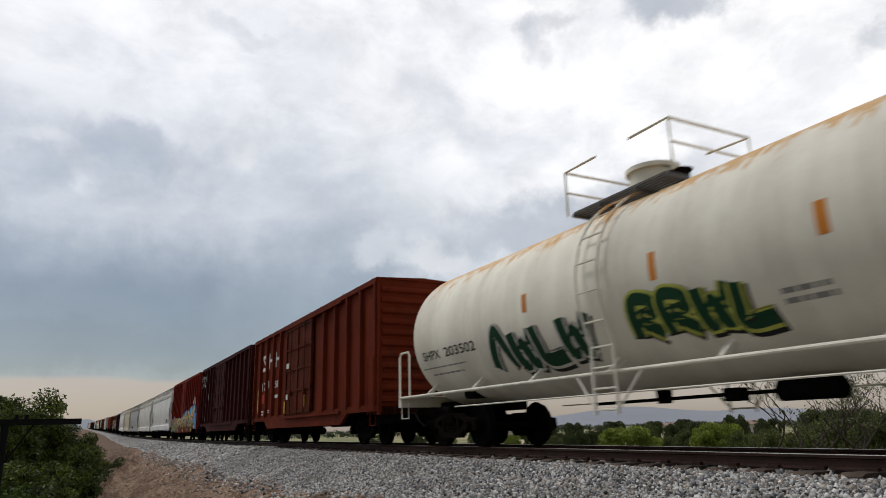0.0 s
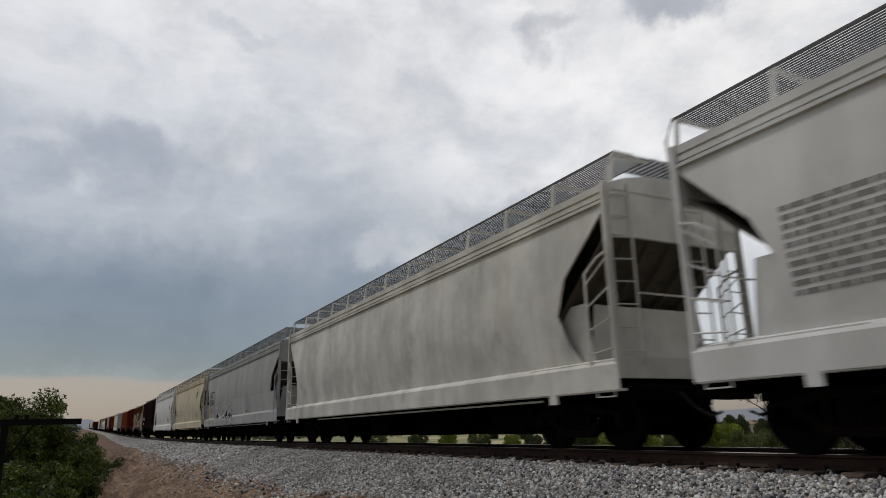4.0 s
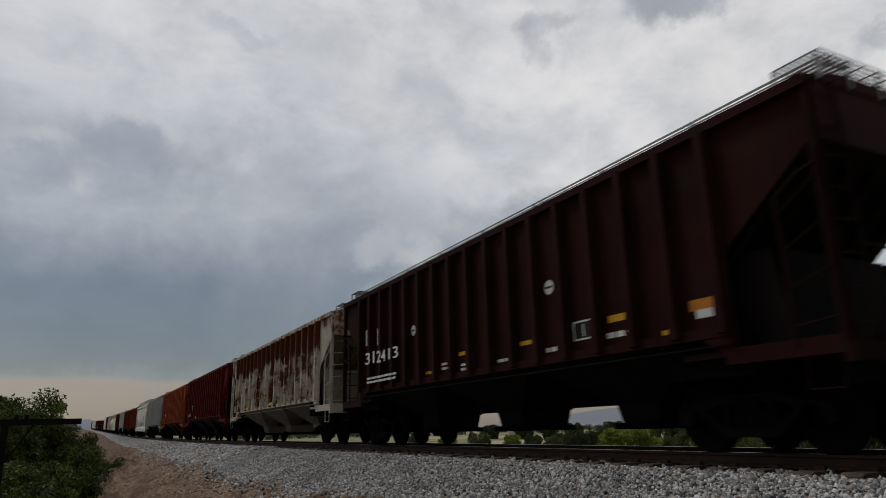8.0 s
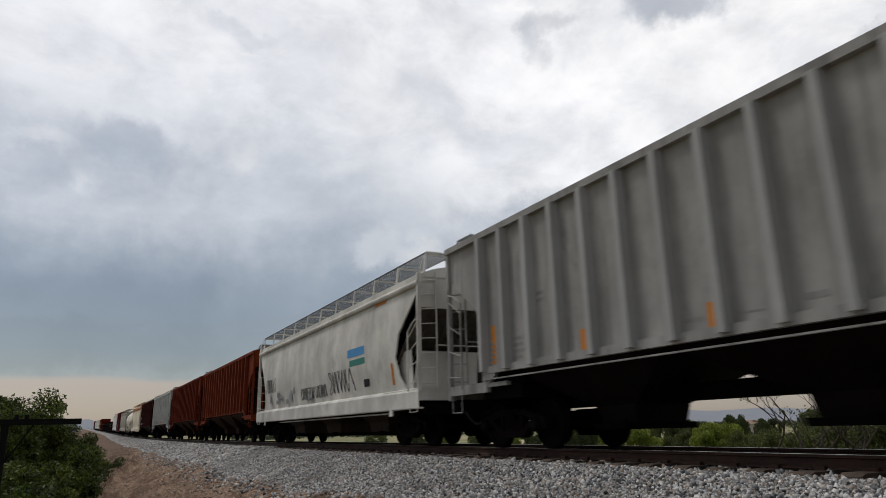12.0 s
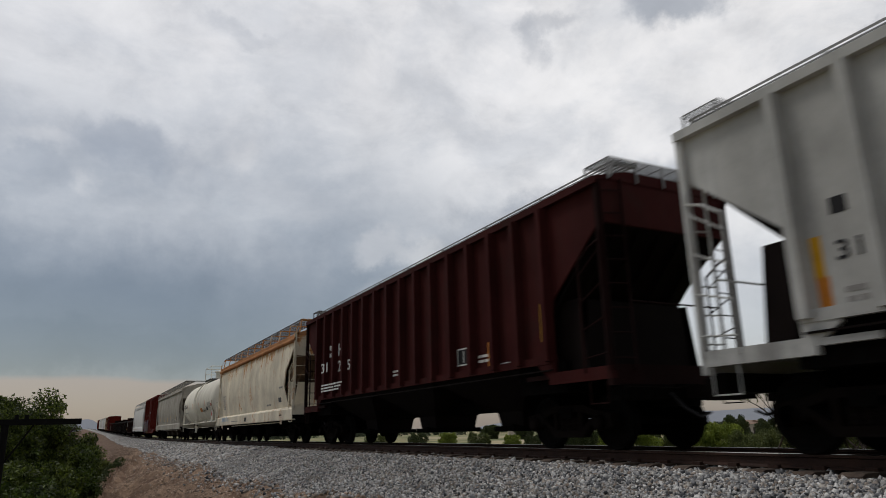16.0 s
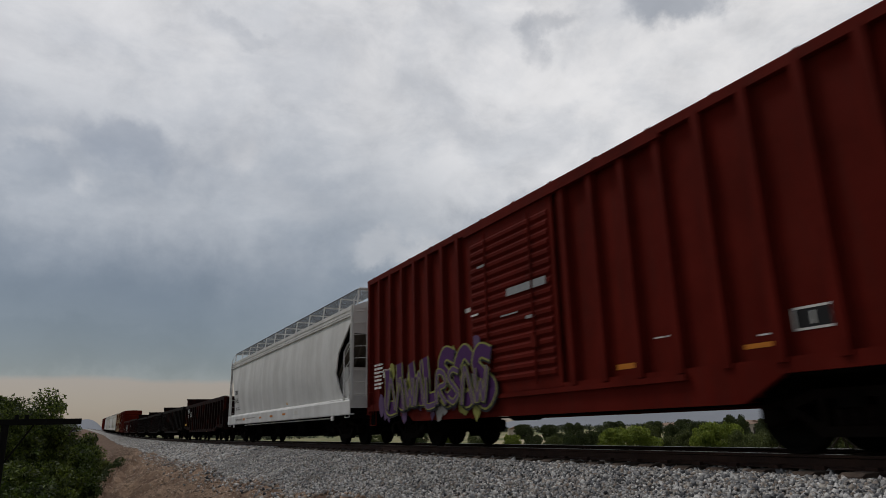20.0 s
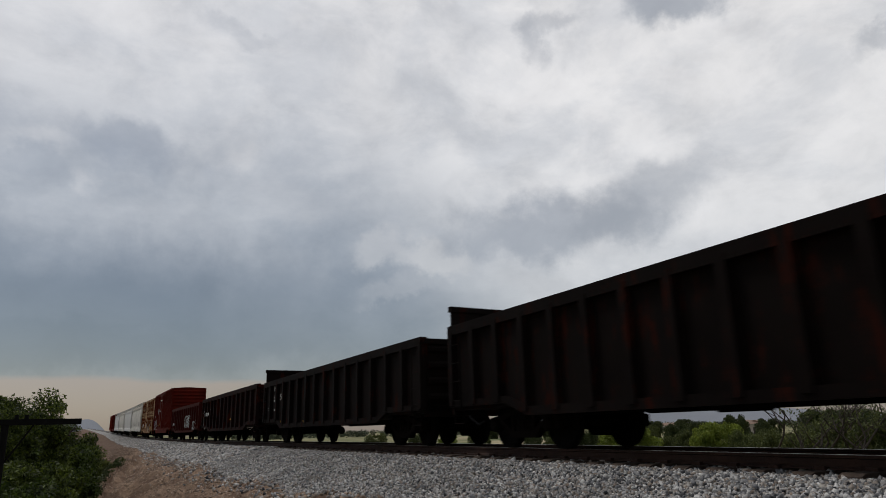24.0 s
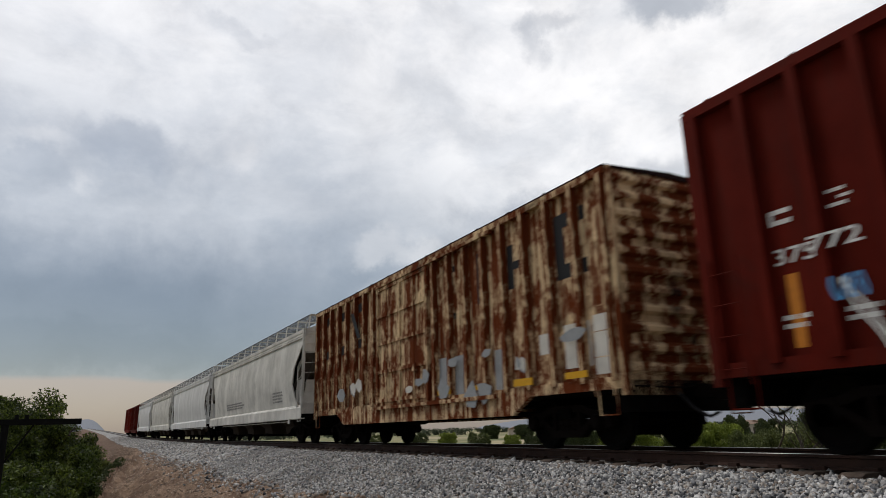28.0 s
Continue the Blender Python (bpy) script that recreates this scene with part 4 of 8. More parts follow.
def tank_car(index, length, mat, label, radius=TANK_R, axis_z=TANK_Z, frame_mat=None, stains=None):
    car = thing("tank_car", label, "freight car", "cars of the freight train")
    half = length / 2
    th = half - 0.65
    prof = [(-th, 0.02)]
    n = 8
    for k in range(1, n + 1):
        a = math.pi / 2 * k / n
        prof.append((-th + 0.72 * (1 - math.cos(a)), radius * math.sin(a)))
    prof += [(-0.45, radius), (-0.43, radius + 0.012), (0.43, radius + 0.012), (0.45, radius)]
    prof += [(-a, r) for a, r in prof[:n + 1][::-1]]
    s = Shape()
    s.lathe(prof, 56, "y", (0, 0, axis_z))
    part("tank_shell", s, mat, car, smooth=True)
    fm = frame_mat or mat
    for e in (-1, 1):
        part("stub_sill", Shape().box(-0.3, 0.3, e * (half - 3.2), e * half, 0.78, 1.06), UNDER, car)
        s = Shape()
        s.box(-1.45, 1.45, e * half, e * (half - 0.12), 0.95, 1.2)
        s.box(-1.45, 1.45, e * (half - 1.0), e * half, 1.17, 1.2)
        part("end_platform", s, fm, car)
        s = Shape()
        s.prism([(-0.9, 1.05), (-1.02, 1.5), (-0.7, 1.4), (0, 1.2), (0.7, 1.4), (1.02, 1.5), (0.9, 1.05)], e * (half - 2.5), e * (half - 2.9), "y")
        part("saddle", s, UNDER, car)
        for sx in (-1, 1):
            s = Shape()
            x = sx * 1.43
            s.tube([(x, e * (half - 0.03), 1.2), (x, e * (half - 0.03), 2.2), (x, e * (half - 0.12), 2.3), (x, e * (half - 0.55), 2.3), (x, e * (half - 0.62), 2.2), (x, e * (half - 0.62), 1.2)], 0.028, 6)
            part("grab_rail", s, fm, car)
            stirrup(car, fm, x, e * (half - 0.35), 1.05)
    for sx in (-1, 1):
        s = Shape()
        s.tube([(sx * 1.45, -half + 0.1, 1.18), (sx * 1.45, half - 0.1, 1.18)], 0.032, 8)
        s.tube([(sx * 1.45, -half + 3.0, 0.86), (sx * 1.45, half - 3.0, 0.86)], 0.016, 6)
        part("hand_rail", s, fm, car)
        for k in range(7):
            y = -half + 1.6 + (length - 3.2) * k / 6
            s = Shape()
            s.prism([(sx * 1.42, 1.14), (sx * 1.42, 1.22), (sx * 0.95, 1.62), (sx * 0.9, 1.5)], y - 0.03, y + 0.03, "y")
            part("rail_bracket", s, fm, car)
        # ladder over the middle of the shell
        arc = [(sx * (radius + 0.12) * math.cos(a), axis_z + (radius + 0.12) * math.sin(a)) for a in [radians(-20 + 8 * k) for k in range(13)]]
        s = Shape()
        for y in (-0.26, 0.26):
            s.tube([(sx * 1.52, y, 0.55), (sx * 1.52, y, 1.6)] + [(x, y, z) for x, z in arc], 0.026, 6)
        for x, z in arc[::2]:
            s.tube([(x, -0.26, z), (x, 0.26, z)], 0.018, 5)
        for k in range(4):
            s.tube([(sx * 1.52, -0.26, 0.62 + k * 0.32), (sx * 1.52, 0.26, 0.62 + k * 0.32)], 0.018, 5)
        for y in (-0.26, 0.26):
            s.tube([(sx * 1.52, y, 0.62), (sx * 1.45, y + (0.5 if y > 0 else -0.5), 1.18)], 0.02, 5)
        part("side_ladder", s, fm, car)
    top = axis_z + radius
    s = Shape()
    for sx in (-1, 1):
        for k in range(6):
            x = sx * (0.45 + 0.09 * k)
            s.box(x - 0.02, x + 0.02, -1.15, 1.15, top - 0.02, top + 0.02)
    for y in (-1.13, -0.45, 0.45, 1.13):
        s.box(-0.95, 0.95, y - 0.03, y + 0.03, top - 0.08, top - 0.02)
    part("top_platform", s, WALK_GRATE, car, "steel grating platform")
    s = Shape()
    s.lathe([(top - 0.1, 0.42), (top + 0.5, 0.42), (top + 0.51, 0.48), (top + 0.59, 0.48), (top + 0.64, 0.3), (top + 0.66, 0.02)], 24, "z")
    part("manway", s, CREAM, car, smooth=True)
    s = Shape()
    s.lathe([(top - 0.1, 0.14), (top + 0.3, 0.14), (top + 0.36, 0.2), (top + 0.4, 0.05)], 12, "z", (0, -0.62, 0))
    part("relief_valve", s, CAST, car)
    s = Shape()
    s.lathe([(top - 0.1, 0.1), (top + 0.34, 0.1), (top + 0.36, 0.02)], 12, "z", (0.2, 0.62, 0))
    part("vent_pipe", s, CAST, car)
    for sx in (-1, 1):
        for y0, y1 in ((-1.3, -0.42), (0.42, 1.3)):
            s = Shape()
            x = sx * 0.93
            far = y0 if y0 < 0 else y1
            near = y1 if y0 < 0 else y0
            s.tube([(x, far, top - 0.02), (x, far, top + 0.85), (x, near, top + 0.85 if sx < 0 else top + 0.9)], 0.024, 6)
            s.tube([(x, far, top + 0.45), (-x, far, top + 0.45)], 0.02, 5)
            s.tube([(x, far, top + 0.85), (-x, far, top + 0.85)], 0.024, 5)
            part("platform_rail", s, CREAM, car)
    s = Shape()
    s.lathe([(-0.5, 0.06), (-0.44, 0.14), (0.44, 0.14), (0.5, 0.06)], 14, "y", (-0.4, -2.6, 0.78))
    s.tube([(-0.4, -2.1, 0.78), (-0.4, 1.5, 0.76)], 0.03, 6).box(-0.5, -0.3, -1.6, -1.3, 0.68, 0.86)
    part("air_reservoir", s, UNDER, car, smooth=True)
    s = Shape()
    s.lathe([(0.72, 0.12), (1.15, 0.16)], 12, "z", (0, 0.3, 0))
    part("bottom_outlet", s, UNDER, car)
    add_trucks(car, index, half - 2.05)
    add_couplers(car, half)
    return car

# ---------------------------------------------------------------- ground and track
GROUND_Z = -3.1


def bank_profile(x):
    """Height of the made ground across the line, measured from the rail."""
    pts = [(-60, GROUND_Z), (-2.0, GROUND_Z), (0.2, -2.75), (1.6, -1.85), (2.9, -1.25), (3.8, -1.0), (4.4, -0.9), (5.6, -0.54), (6.75, -0.27), (7.2, -0.25), (9.96, -0.22), (10.5, -0.24), (13.0, -1.2), (15.5, GROUND_Z), (400, GROUND_Z)]
    for (a, za), (b, zb) in zip(pts, pts[1:]):
        if a <= x <= b:
            return za + (zb - za) * (x - a) / (b - a)
    return GROUND_Z


def strip(x0, x1, nx, ys, rough, fine):
    s = Shape()
    rows = []
    for y in ys:
        row = []
        dx, dz = rail_x(y) - TRACK_X, rail_z(y)
        for k in range(nx + 1):
            x = x0 + (x1 - x0) * k / nx
            n1 = noise.noise((x * 0.45, y * 0.3, 1.7)) * rough
            n2 = noise.noise((x * 2.3, y * 2.0, 5.1)) * fine
            row.append((x + dx, y, bank_profile(x) + dz + n1 + n2))
        rows.append(row)
    return s.grid(rows)


ys_near = [-12 + 0.18 * k for k in range(180)] + [20.4 + 0.24 * k for k in range(250)]
ys_far = [-600, -400, -250, -150, -80, -40, -20, -12]
ys_far2 = [80.16 + 2 * k for k in range(62)] + [205 + 20 * k for k in range(30)]
GULLIES = ((9.5, 0.7, 0.45), (17.0, 1.0, 0.5), (24.5, 0.5, 0.35), (29.0, 0.6, 0.3), (66.0, 1.5, 1.0), (78.0, 1.5, 0.8))


def washed(x, y):
    """How far rain has cut into the bank, and the clods left on it."""
    z = noise.noise((x * 0.45, y * 0.3, 1.7)) * 0.16 + noise.noise((x * 2.3, y * 2.0, 5.1)) * 0.13 + noise.noise((x * 5.5, y * 3.4, 8.1)) * 0.07
    for gy, w, deep in GULLIES:
        c = gy + (1.2 - x) * 0.35 + 0.8 * noise.noise((x * 1.3, gy, 0))
        if x < 3.8 and abs(y - c) < 3 * w:
            z -= deep * math.exp(-((y - c) / w) ** 2) * min(1, (3.8 - x) / 1.8) * (1 if x > -2.5 else 0.3)
    if x < 3.9:
        # the one deep washout, running slantwise down the bank, and the mound before it
        d = y - (34.0 + 6.2 * x) + 0.7 * noise.noise((x * 1.1, y * 0.35, 4.4))
        f = min(1.0, (3.9 - x) / 1.0)
        z += f * (0.45 * math.exp(-((d + 6.6) / 1.9) ** 2) - 2.1 * math.exp(-((d + 2.9) / 1.6) ** 2) + 0.25 * math.exp(-((d - 1.8) / 2.2) ** 2) - 0.9 * math.exp(-((d - 8.5) / 3.2) ** 2))
    if x < 4.0:
        cut = max(0.0, 1 - 5 * abs(noise.noise((y * 0.28 + x * 0.12, x * 0.22, 9.0))))
        z += (0.10 * noise.noise((x * 1.6, y * 0.9, 3.0)) - 0.4 * cut) * min(1, (4.0 - x) / 1.5)
    return z


def toe(y):
    """Where the earth of the bank meets the ballast: the stone shoulder is narrower further down the line."""
    return 4.5 + 0.3 * min(1.0, max(0.0, (y - 30) / 45)) + 0.9 * min(1.0, max(0.0, (y - 90) / 110))


def lap(x, y):
    d = toe(y) + 0.15 * noise.noise((y * 0.8, 3.3, 0)) - x
    return 0.05 if d > 0.15 else (-0.3 if d < -0.25 else 0.05 - 0.35 * (0.15 - d) / 0.4)


dirt = strip(-7, 6.2, 92, ys_near, 0.0, 0.0)
dirt.v = [(x, y, z + washed(x, y) + lap(x, y)) for x, y, z in dirt.v]
solid("ground_bank", dirt, DIRT, "dry brown earth bank with rain gullies", kind="structure", smooth=True)
far_dirt = strip(-7, 6.2, 40, ys_far2, 0.12, 0.0)
far_dirt.v = [(x, y, z + lap(x - rail_x(y) + TRACK_X, y)) for x, y, z in far_dirt.v]
solid("ground_bank_far", far_dirt, DIRT, "dry brown earth bank beside the railway", kind="structure", smooth=True)
solid("ground_bank_behind", strip(-7, 4.5, 10, ys_far, 0.05, 0.0), DIRT, "dry brown earth bank beside the railway", kind="structure", smooth=True)
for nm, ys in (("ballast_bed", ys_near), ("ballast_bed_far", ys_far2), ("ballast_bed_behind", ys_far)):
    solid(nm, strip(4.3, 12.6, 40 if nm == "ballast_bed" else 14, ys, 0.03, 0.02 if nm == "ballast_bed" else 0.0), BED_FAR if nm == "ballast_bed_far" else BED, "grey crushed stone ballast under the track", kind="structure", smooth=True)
for nm, ys in (("ground_slope", ys_near[::6] + [80.16]), ("ground_slope_far", ys_far2), ("ground_slope_behind", ys_far)):
    solid(nm, strip(12.4, 17, 6, ys, 0.05, 0.0), GRASS, "weedy slope on the far side of the railway", kind="structure", smooth=True)

plain_s = Shape()
rings = [0, 25, 50, 80, 120, 180, 260, 400, 700, 1200, 2400, 4600]
rows = []
for r in rings:
    row = []
    for k in range(73):
        a = 2 * math.pi * k / 72
        x, y = r * math.cos(a), r * math.sin(a)
        h = 0.0
        lift = 0.0
        if y > 60 and x < 60:
            lift = min(12.0, rail_z(min(y, 600)))
        row.append((x, y, GROUND_Z - 0.12 + h + lift))
    rows.append(row)
plain_s.grid(rows)
solid("ground", plain_s, GRASS, "wide valley floor of dry grass and green scrub", kind="structure", smooth=True)


def stones(name, mat, label, count, place, lo, hi, seed):
    """Loose broken stones, each a squashed and turned block of its own, joined as one heap."""
    rng = np.random.default_rng(seed)
    cube = np.array([(x, y, z) for x in (-1, 1) for y in (-1, 1) for z in (-1, 1)], float)
    faces = np.array([(0, 1, 3, 2), (4, 6, 7, 5), (0, 4, 5, 1), (2, 3, 7, 6), (0, 2, 6, 4), (1, 5, 7, 3)])
    p = place(rng, count)
    count = len(p)
    size = rng.uniform(lo, hi, (count, 1, 1)) * rng.uniform(0.34, 1.35, (count, 1, 3))
    v = cube[None] * size * rng.uniform(0.42, 1.08, (count, 8, 3)) * 0.66
    q = rng.normal(size=(count, 4))
    q /= np.linalg.norm(q, axis=1, keepdims=True)
    w, a, b, c = q.T
    rot = np.stack([1 - 2 * (b * b + c * c), 2 * (a * b - w * c), 2 * (a * c + w * b), 2 * (a * b + w * c), 1 - 2 * (a * a + c * c), 2 * (b * c - w * a), 2 * (a * c - w * b), 2 * (b * c + w * a), 1 - 2 * (a * a + b * b)], 1).reshape(-1, 3, 3)
    v = np.einsum("nij,nkj->nki", rot, v) + p[:, None]
    f = faces[None] + (np.arange(count) * 8)[:, None, None]
    me = bpy.data.meshes.new(name)
    me.vertices.add(count * 8)
    me.vertices.foreach_set("co", v.ravel())
    me.loops.add(count * 24)
    me.loops.foreach_set("vertex_index", f.ravel().astype(np.int32))
    me.polygons.add(count * 6)
    me.polygons.foreach_set("loop_start", np.arange(0, count * 24, 4, dtype=np.int32))
    me.update(calc_edges=True)
    me.materials.append(mat)
    return tagged(new(name, me), label, "", "", "stuff")


def on_bank(x0, x1, y0, y1, dense):
    def place(rng, count):
        y = y0 + (y1 - y0) * rng.random(count) ** dense
        x = rng.uniform(x0, x1, count)
        if x0 < 5:
            x = np.maximum(x, np.array([toe(b) for b in y]) - rng.uniform(0, 0.5, count) ** 2)
        z = np.array([bank_profile(a) + rail_z(b) for a, b in zip(x, y)])
        return np.stack([x, y, z + rng.uniform(-0.01, 0.03, count)], 1)
    return place


stones("ballast_stones", STONE, "pale grey crushed stone ballast", 84000, on_bank(4.2, 7.4, 3, 34, 1.5), 0.020, 0.046, 4)
stones("ballast_stones_far", STONE, "pale grey crushed stone ballast", 30000, on_bank(4.2, 7.6, 30, 160, 1.35), 0.06, 0.115, 5)
stones("ballast_between_rails", STONE, "pale grey crushed stone ballast", 9000, on_bank(7.3, 10.1, -4, 30, 1.3), 0.04, 0.08, 6)


stones("ballast_stones_behind", STONE, "pale grey crushed stone ballast", 9000, on_bank(4.2, 7.4, -12, 3.2, 1.0), 0.035, 0.065, 14)


def on_dirt(rng, count):
    y = 10 + 75 * rng.random(count) ** 1.2
    x = rng.uniform(-0.6, 4.5, count)
    z = np.array([bank_profile(a) + rail_z(b) + washed(a, b) + 0.055 for a, b in zip(x, y)])
    return np.stack([x, y, z], 1)


stones("earth_clods", PEBBLE, "loose brown clods and pebbles on the bank", 26000, on_dirt, 0.016, 0.055, 8)


def on_toe(rng, count):
    y = 6 + 50 * rng.random(count) ** 1.3
    x = 4.4 - np.abs(rng.normal(0, 0.55, count))
    z = np.array([bank_profile(a) + rail_z(b) + washed(a, b) + 0.055 for a, b in zip(x, y)])
    return np.stack([x, y, z + 0.01], 1)


stones("spilled_ballast", STONE, "ballast stones spilled on the earth bank", 2200, on_toe, 0.03, 0.08, 9)

# rails and ties
track = thing("railway_track", "steel rails on concrete ties in stone ballast", "railway track", kind="structure")
ys_rail = [-600, -300, -100, -30] + [-10 + 10 * k for k in range(4)] + [32 + 6 * k for k in range(60)] + [400 + 20 * k for k in range(20)]
for sx in (-1, 1):
    web = [(-0.075, -0.17), (0.075, -0.17), (0.07, -0.155), (0.012, -0.135), (0.01, -0.05), (0.036, -0.038), (0.036, -0.006), (-0.036, -0.006), (-0.036, -0.038), (-0.01, -0.05), (-0.012, -0.135), (-0.07, -0.155)]
    head_s = [(-0.036, -0.006), (0.036, -0.006), (0.03, 0.0), (-0.03, 0.0)]
    for nm, prof, mat in (("rail", web, RAIL_SIDE), ("rail_head", head_s, TREAD)):
        s = Shape()
        s.grid([[(rail_x(y) + sx * 0.755 + p, y, rail_z(y) + q) for p, q in prof + prof[:1]] for y in ys_rail])
        part(nm, s, mat, track, "worn bright running surface" if nm == "rail_head" else "rust-brown rail")
tie = Shape()
tie.prism([(-1.3, -0.34), (1.3, -0.34), (1.3, -0.20), (1.22, -0.168), (0.4, -0.172), (0.3, -0.2), (-0.3, -0.2), (-0.4, -0.172), (-1.22, -0.168), (-1.3, -0.20)], -0.13, 0.13, "y")
tie_m = tie.mesh("tie", TIE)
clip_s = Shape()
for sx in (-1, 1):
    for d in (-0.11, 0.11):
        clip_s.box(sx * 0.755 + d - 0.035, sx * 0.755 + d + 0.035, -0.07, 0.07, -0.175, -0.13)
clip_m = clip_s.mesh("rail_clip", RAIL_SIDE)
rnd = random.Random(12)
for k in range(150):
    y = -10 + 0.61 * k
    part("tie", tie_m, TIE, track, at=pose(rail_x(y) + rnd.uniform(-0.03, 0.03), y + rnd.uniform(-0.02, 0.02), rail_z(y) + rnd.uniform(-0.012, 0.006), 0, 0, rnd.uniform(-1, 1)))
    part("rail_clip", clip_m, RAIL_SIDE, track, at=pose(rail_x(y), y, rail_z(y)))


# ---------------------------------------------------------------- plants and distance
def leaf_cloud(name, mat, clumps, per, size, seed, droop=0.25):
    """Many small leaves round clump centres (x, y, z, radius)."""
    rng = np.random.default_rng(seed)
    P = []
    for cx, cy, cz, r in clumps:
        d = rng.normal(size=(per, 3))
        d /= np.linalg.norm(d, axis=1, keepdims=True)
        k = r * rng.random((per, 1)) ** 0.42
        P.append(np.array([cx, cy, cz]) + d * k * np.array([1, 1, 0.8]))
    P = np.concatenate(P)
    n = len(P)
    a = rng.normal(size=(n, 3))
    a /= np.linalg.norm(a, axis=1, keepdims=True)
    b = np.cross(a, rng.normal(size=(n, 3)))
    b /= np.linalg.norm(b, axis=1, keepdims=True)
    a[:, 2] -= droop
    L = size * rng.uniform(0.6, 1.3, (n, 1))
    v = np.stack([P - a * L, P + b * L * 0.75 + a * L * 0.2, P + a * L * 0.9 - b * L * 0.4], 1)
    me = bpy.data.meshes.new(name)
    me.vertices.add(n * 3)
    me.vertices.foreach_set("co", v.ravel())
    me.loops.add(n * 3)
    me.loops.foreach_set("vertex_index", np.arange(n * 3, dtype=np.int32))
    me.polygons.add(n)
    me.polygons.foreach_set("loop_start", np.arange(0, n * 3, 3, dtype=np.int32))
    me.update(calc_edges=True)
    me.materials.append(mat)
    return me


def limbs(s, base, top, r, depth, rnd, tips):
    d = top - base
    mid = base.lerp(top, 0.5) + Vector((rnd.uniform(-1, 1), rnd.uniform(-1, 1), 0)) * d.length * 0.1
    s.tube([base, mid, top], [r, r * 0.8, r * 0.6], 6)
    if depth == 0:
        tips.append(top)
        return
    for k in range(rnd.choice((2, 3))):
        a = rnd.uniform(0, 2 * math.pi)
        out = Vector((math.cos(a), math.sin(a), rnd.uniform(0.25, 0.9))).normalized()
        start = top if k == 0 else mid.lerp(top, rnd.random())
        limbs(s, start, start + (out * 0.8 + d.normalized() * 0.5) * d.length * rnd.uniform(0.5, 0.75), r * 0.55, depth - 1, rnd, tips)


def plant(name, label, category, height, spread, mat, seed, leaves=220, size=0.09, depth=3, lean=(0, 0), group="", trunk=0.35, floor=0.25, fill=1.0, dome=False):
    rnd = random.Random(seed)
    ob = thing(name, label, category, group)
    s, tips = Shape(), []
    for k in range(1 if trunk > 0.3 else 4):
        off = Vector((rnd.uniform(-1, 1), rnd.uniform(-1, 1), 0)) * (0.05 if trunk > 0.3 else 0.3 * spread)
        limbs(s, off, off * 1.6 + Vector((lean[0], lean[1], height * max(trunk, 0.2))), 0.045 * height * (0.7 if trunk > 0.3 else 0.35), depth, rnd, tips)
        part("stem", s, BARK, ob)
        s = Shape()
    clumps = []
    for p in ([] if dome else tips):
        clumps.append((p.x, p.y, p.z, rnd.uniform(0.28, 0.5) * spread * 0.6))
    for k in range(int((len(tips) * 0.6 + 8) * fill)):
        a, q = rnd.uniform(0, 2 * math.pi), rnd.random() ** (0.3 if dome else 0.5)
        z = rnd.uniform(floor, 0.9)
        w = spread * (1 - (2 * abs(z - 0.55)) ** 2.2 * 0.6)
        if dome:
            c = 0.5 + floor / 2
            w = spread * math.sqrt(max(0.05, 1 - ((z - c) / (0.52 - floor / 2)) ** 2))
        clumps.append((math.cos(a) * q * w, math.sin(a) * q * w, z * height, rnd.uniform(0.2, 0.42) * spread * (0.75 if dome else 0.7)))
    part("crown", leaf_cloud("crown", mat, clumps, leaves, size, seed), mat, ob)
    return ob


def set_plant(ob, x, y, z=None, turn=0, scale=1.0):
    ob.matrix_basis = pose(x, y, GROUND_Z - 0.15 if z is None else z, 0, 0, turn) @ Matrix.Diagonal((scale, scale, scale, 1))
    return ob


def polar(az, dist):
    return dist * math.sin(radians(az)), dist * math.cos(radians(az))


# thicket below the bank: dense bushes up its slope, taller trees behind
for k, (az, dist, high, wide) in enumerate(((-4.4, 25, 5.35, 1.75), (-8.6, 25, 5.2, 1.8), (-1.5, 33, 4.5, 1.7), (-4.0, 34, 4.9, 2.0))):
    set_plant(plant("tree", "leafy green tree with a rounded crown below the bank", "tree", high, wide, LEAF_A if k % 2 else LEAF_D, 21 + k, 620, 0.05, depth=2, group="trees below the bank", floor=0.1, fill=10, dome=True), *polar(az, dist))
hedge = [plant("bush", "dense green bush on the slope of the bank", "bush", 3.3, 1.5, LEAF_A, 24, 290, 0.056, depth=2, trunk=0.2, floor=0.08, fill=4, dome=True, group="bushes on the bank"),
         plant("bush", "bright green bush on the slope of the bank", "bush", 3.3, 1.5, LEAF_D, 26, 290, 0.056, depth=2, trunk=0.2, floor=0.08, fill=4, dome=True, group="bushes on the bank")]
BUSHES = ((-1.5, 14.8, -3.15, 0.88), (-2.6, 15.5, -3.2, 0.95), (-1.0, 17.0, -3.1, 0.88), (-0.75, 20.5, -3.1, 0.92), (-2.6, 20.0, -3.2, 1.02), (-0.6, 24.5, -3.05, 0.96), (-2.3, 25.0, -3.2, 1.06), (-0.5, 29.0, -2.95, 1.0),
          (-2.1, 30.5, -3.2, 1.1), (-0.4, 34.5, -2.85, 1.0), (-1.9, 37.0, -3.2, 1.12), (-0.3, 41.0, -2.75, 0.98), (-1.7, 45.0, -3.0, 1.1), (-0.3, 50.0, -2.6, 0.95), (-3.9, 20.5, -3.15, 1.05), (-4.4, 27.0, -3.15, 1.15))
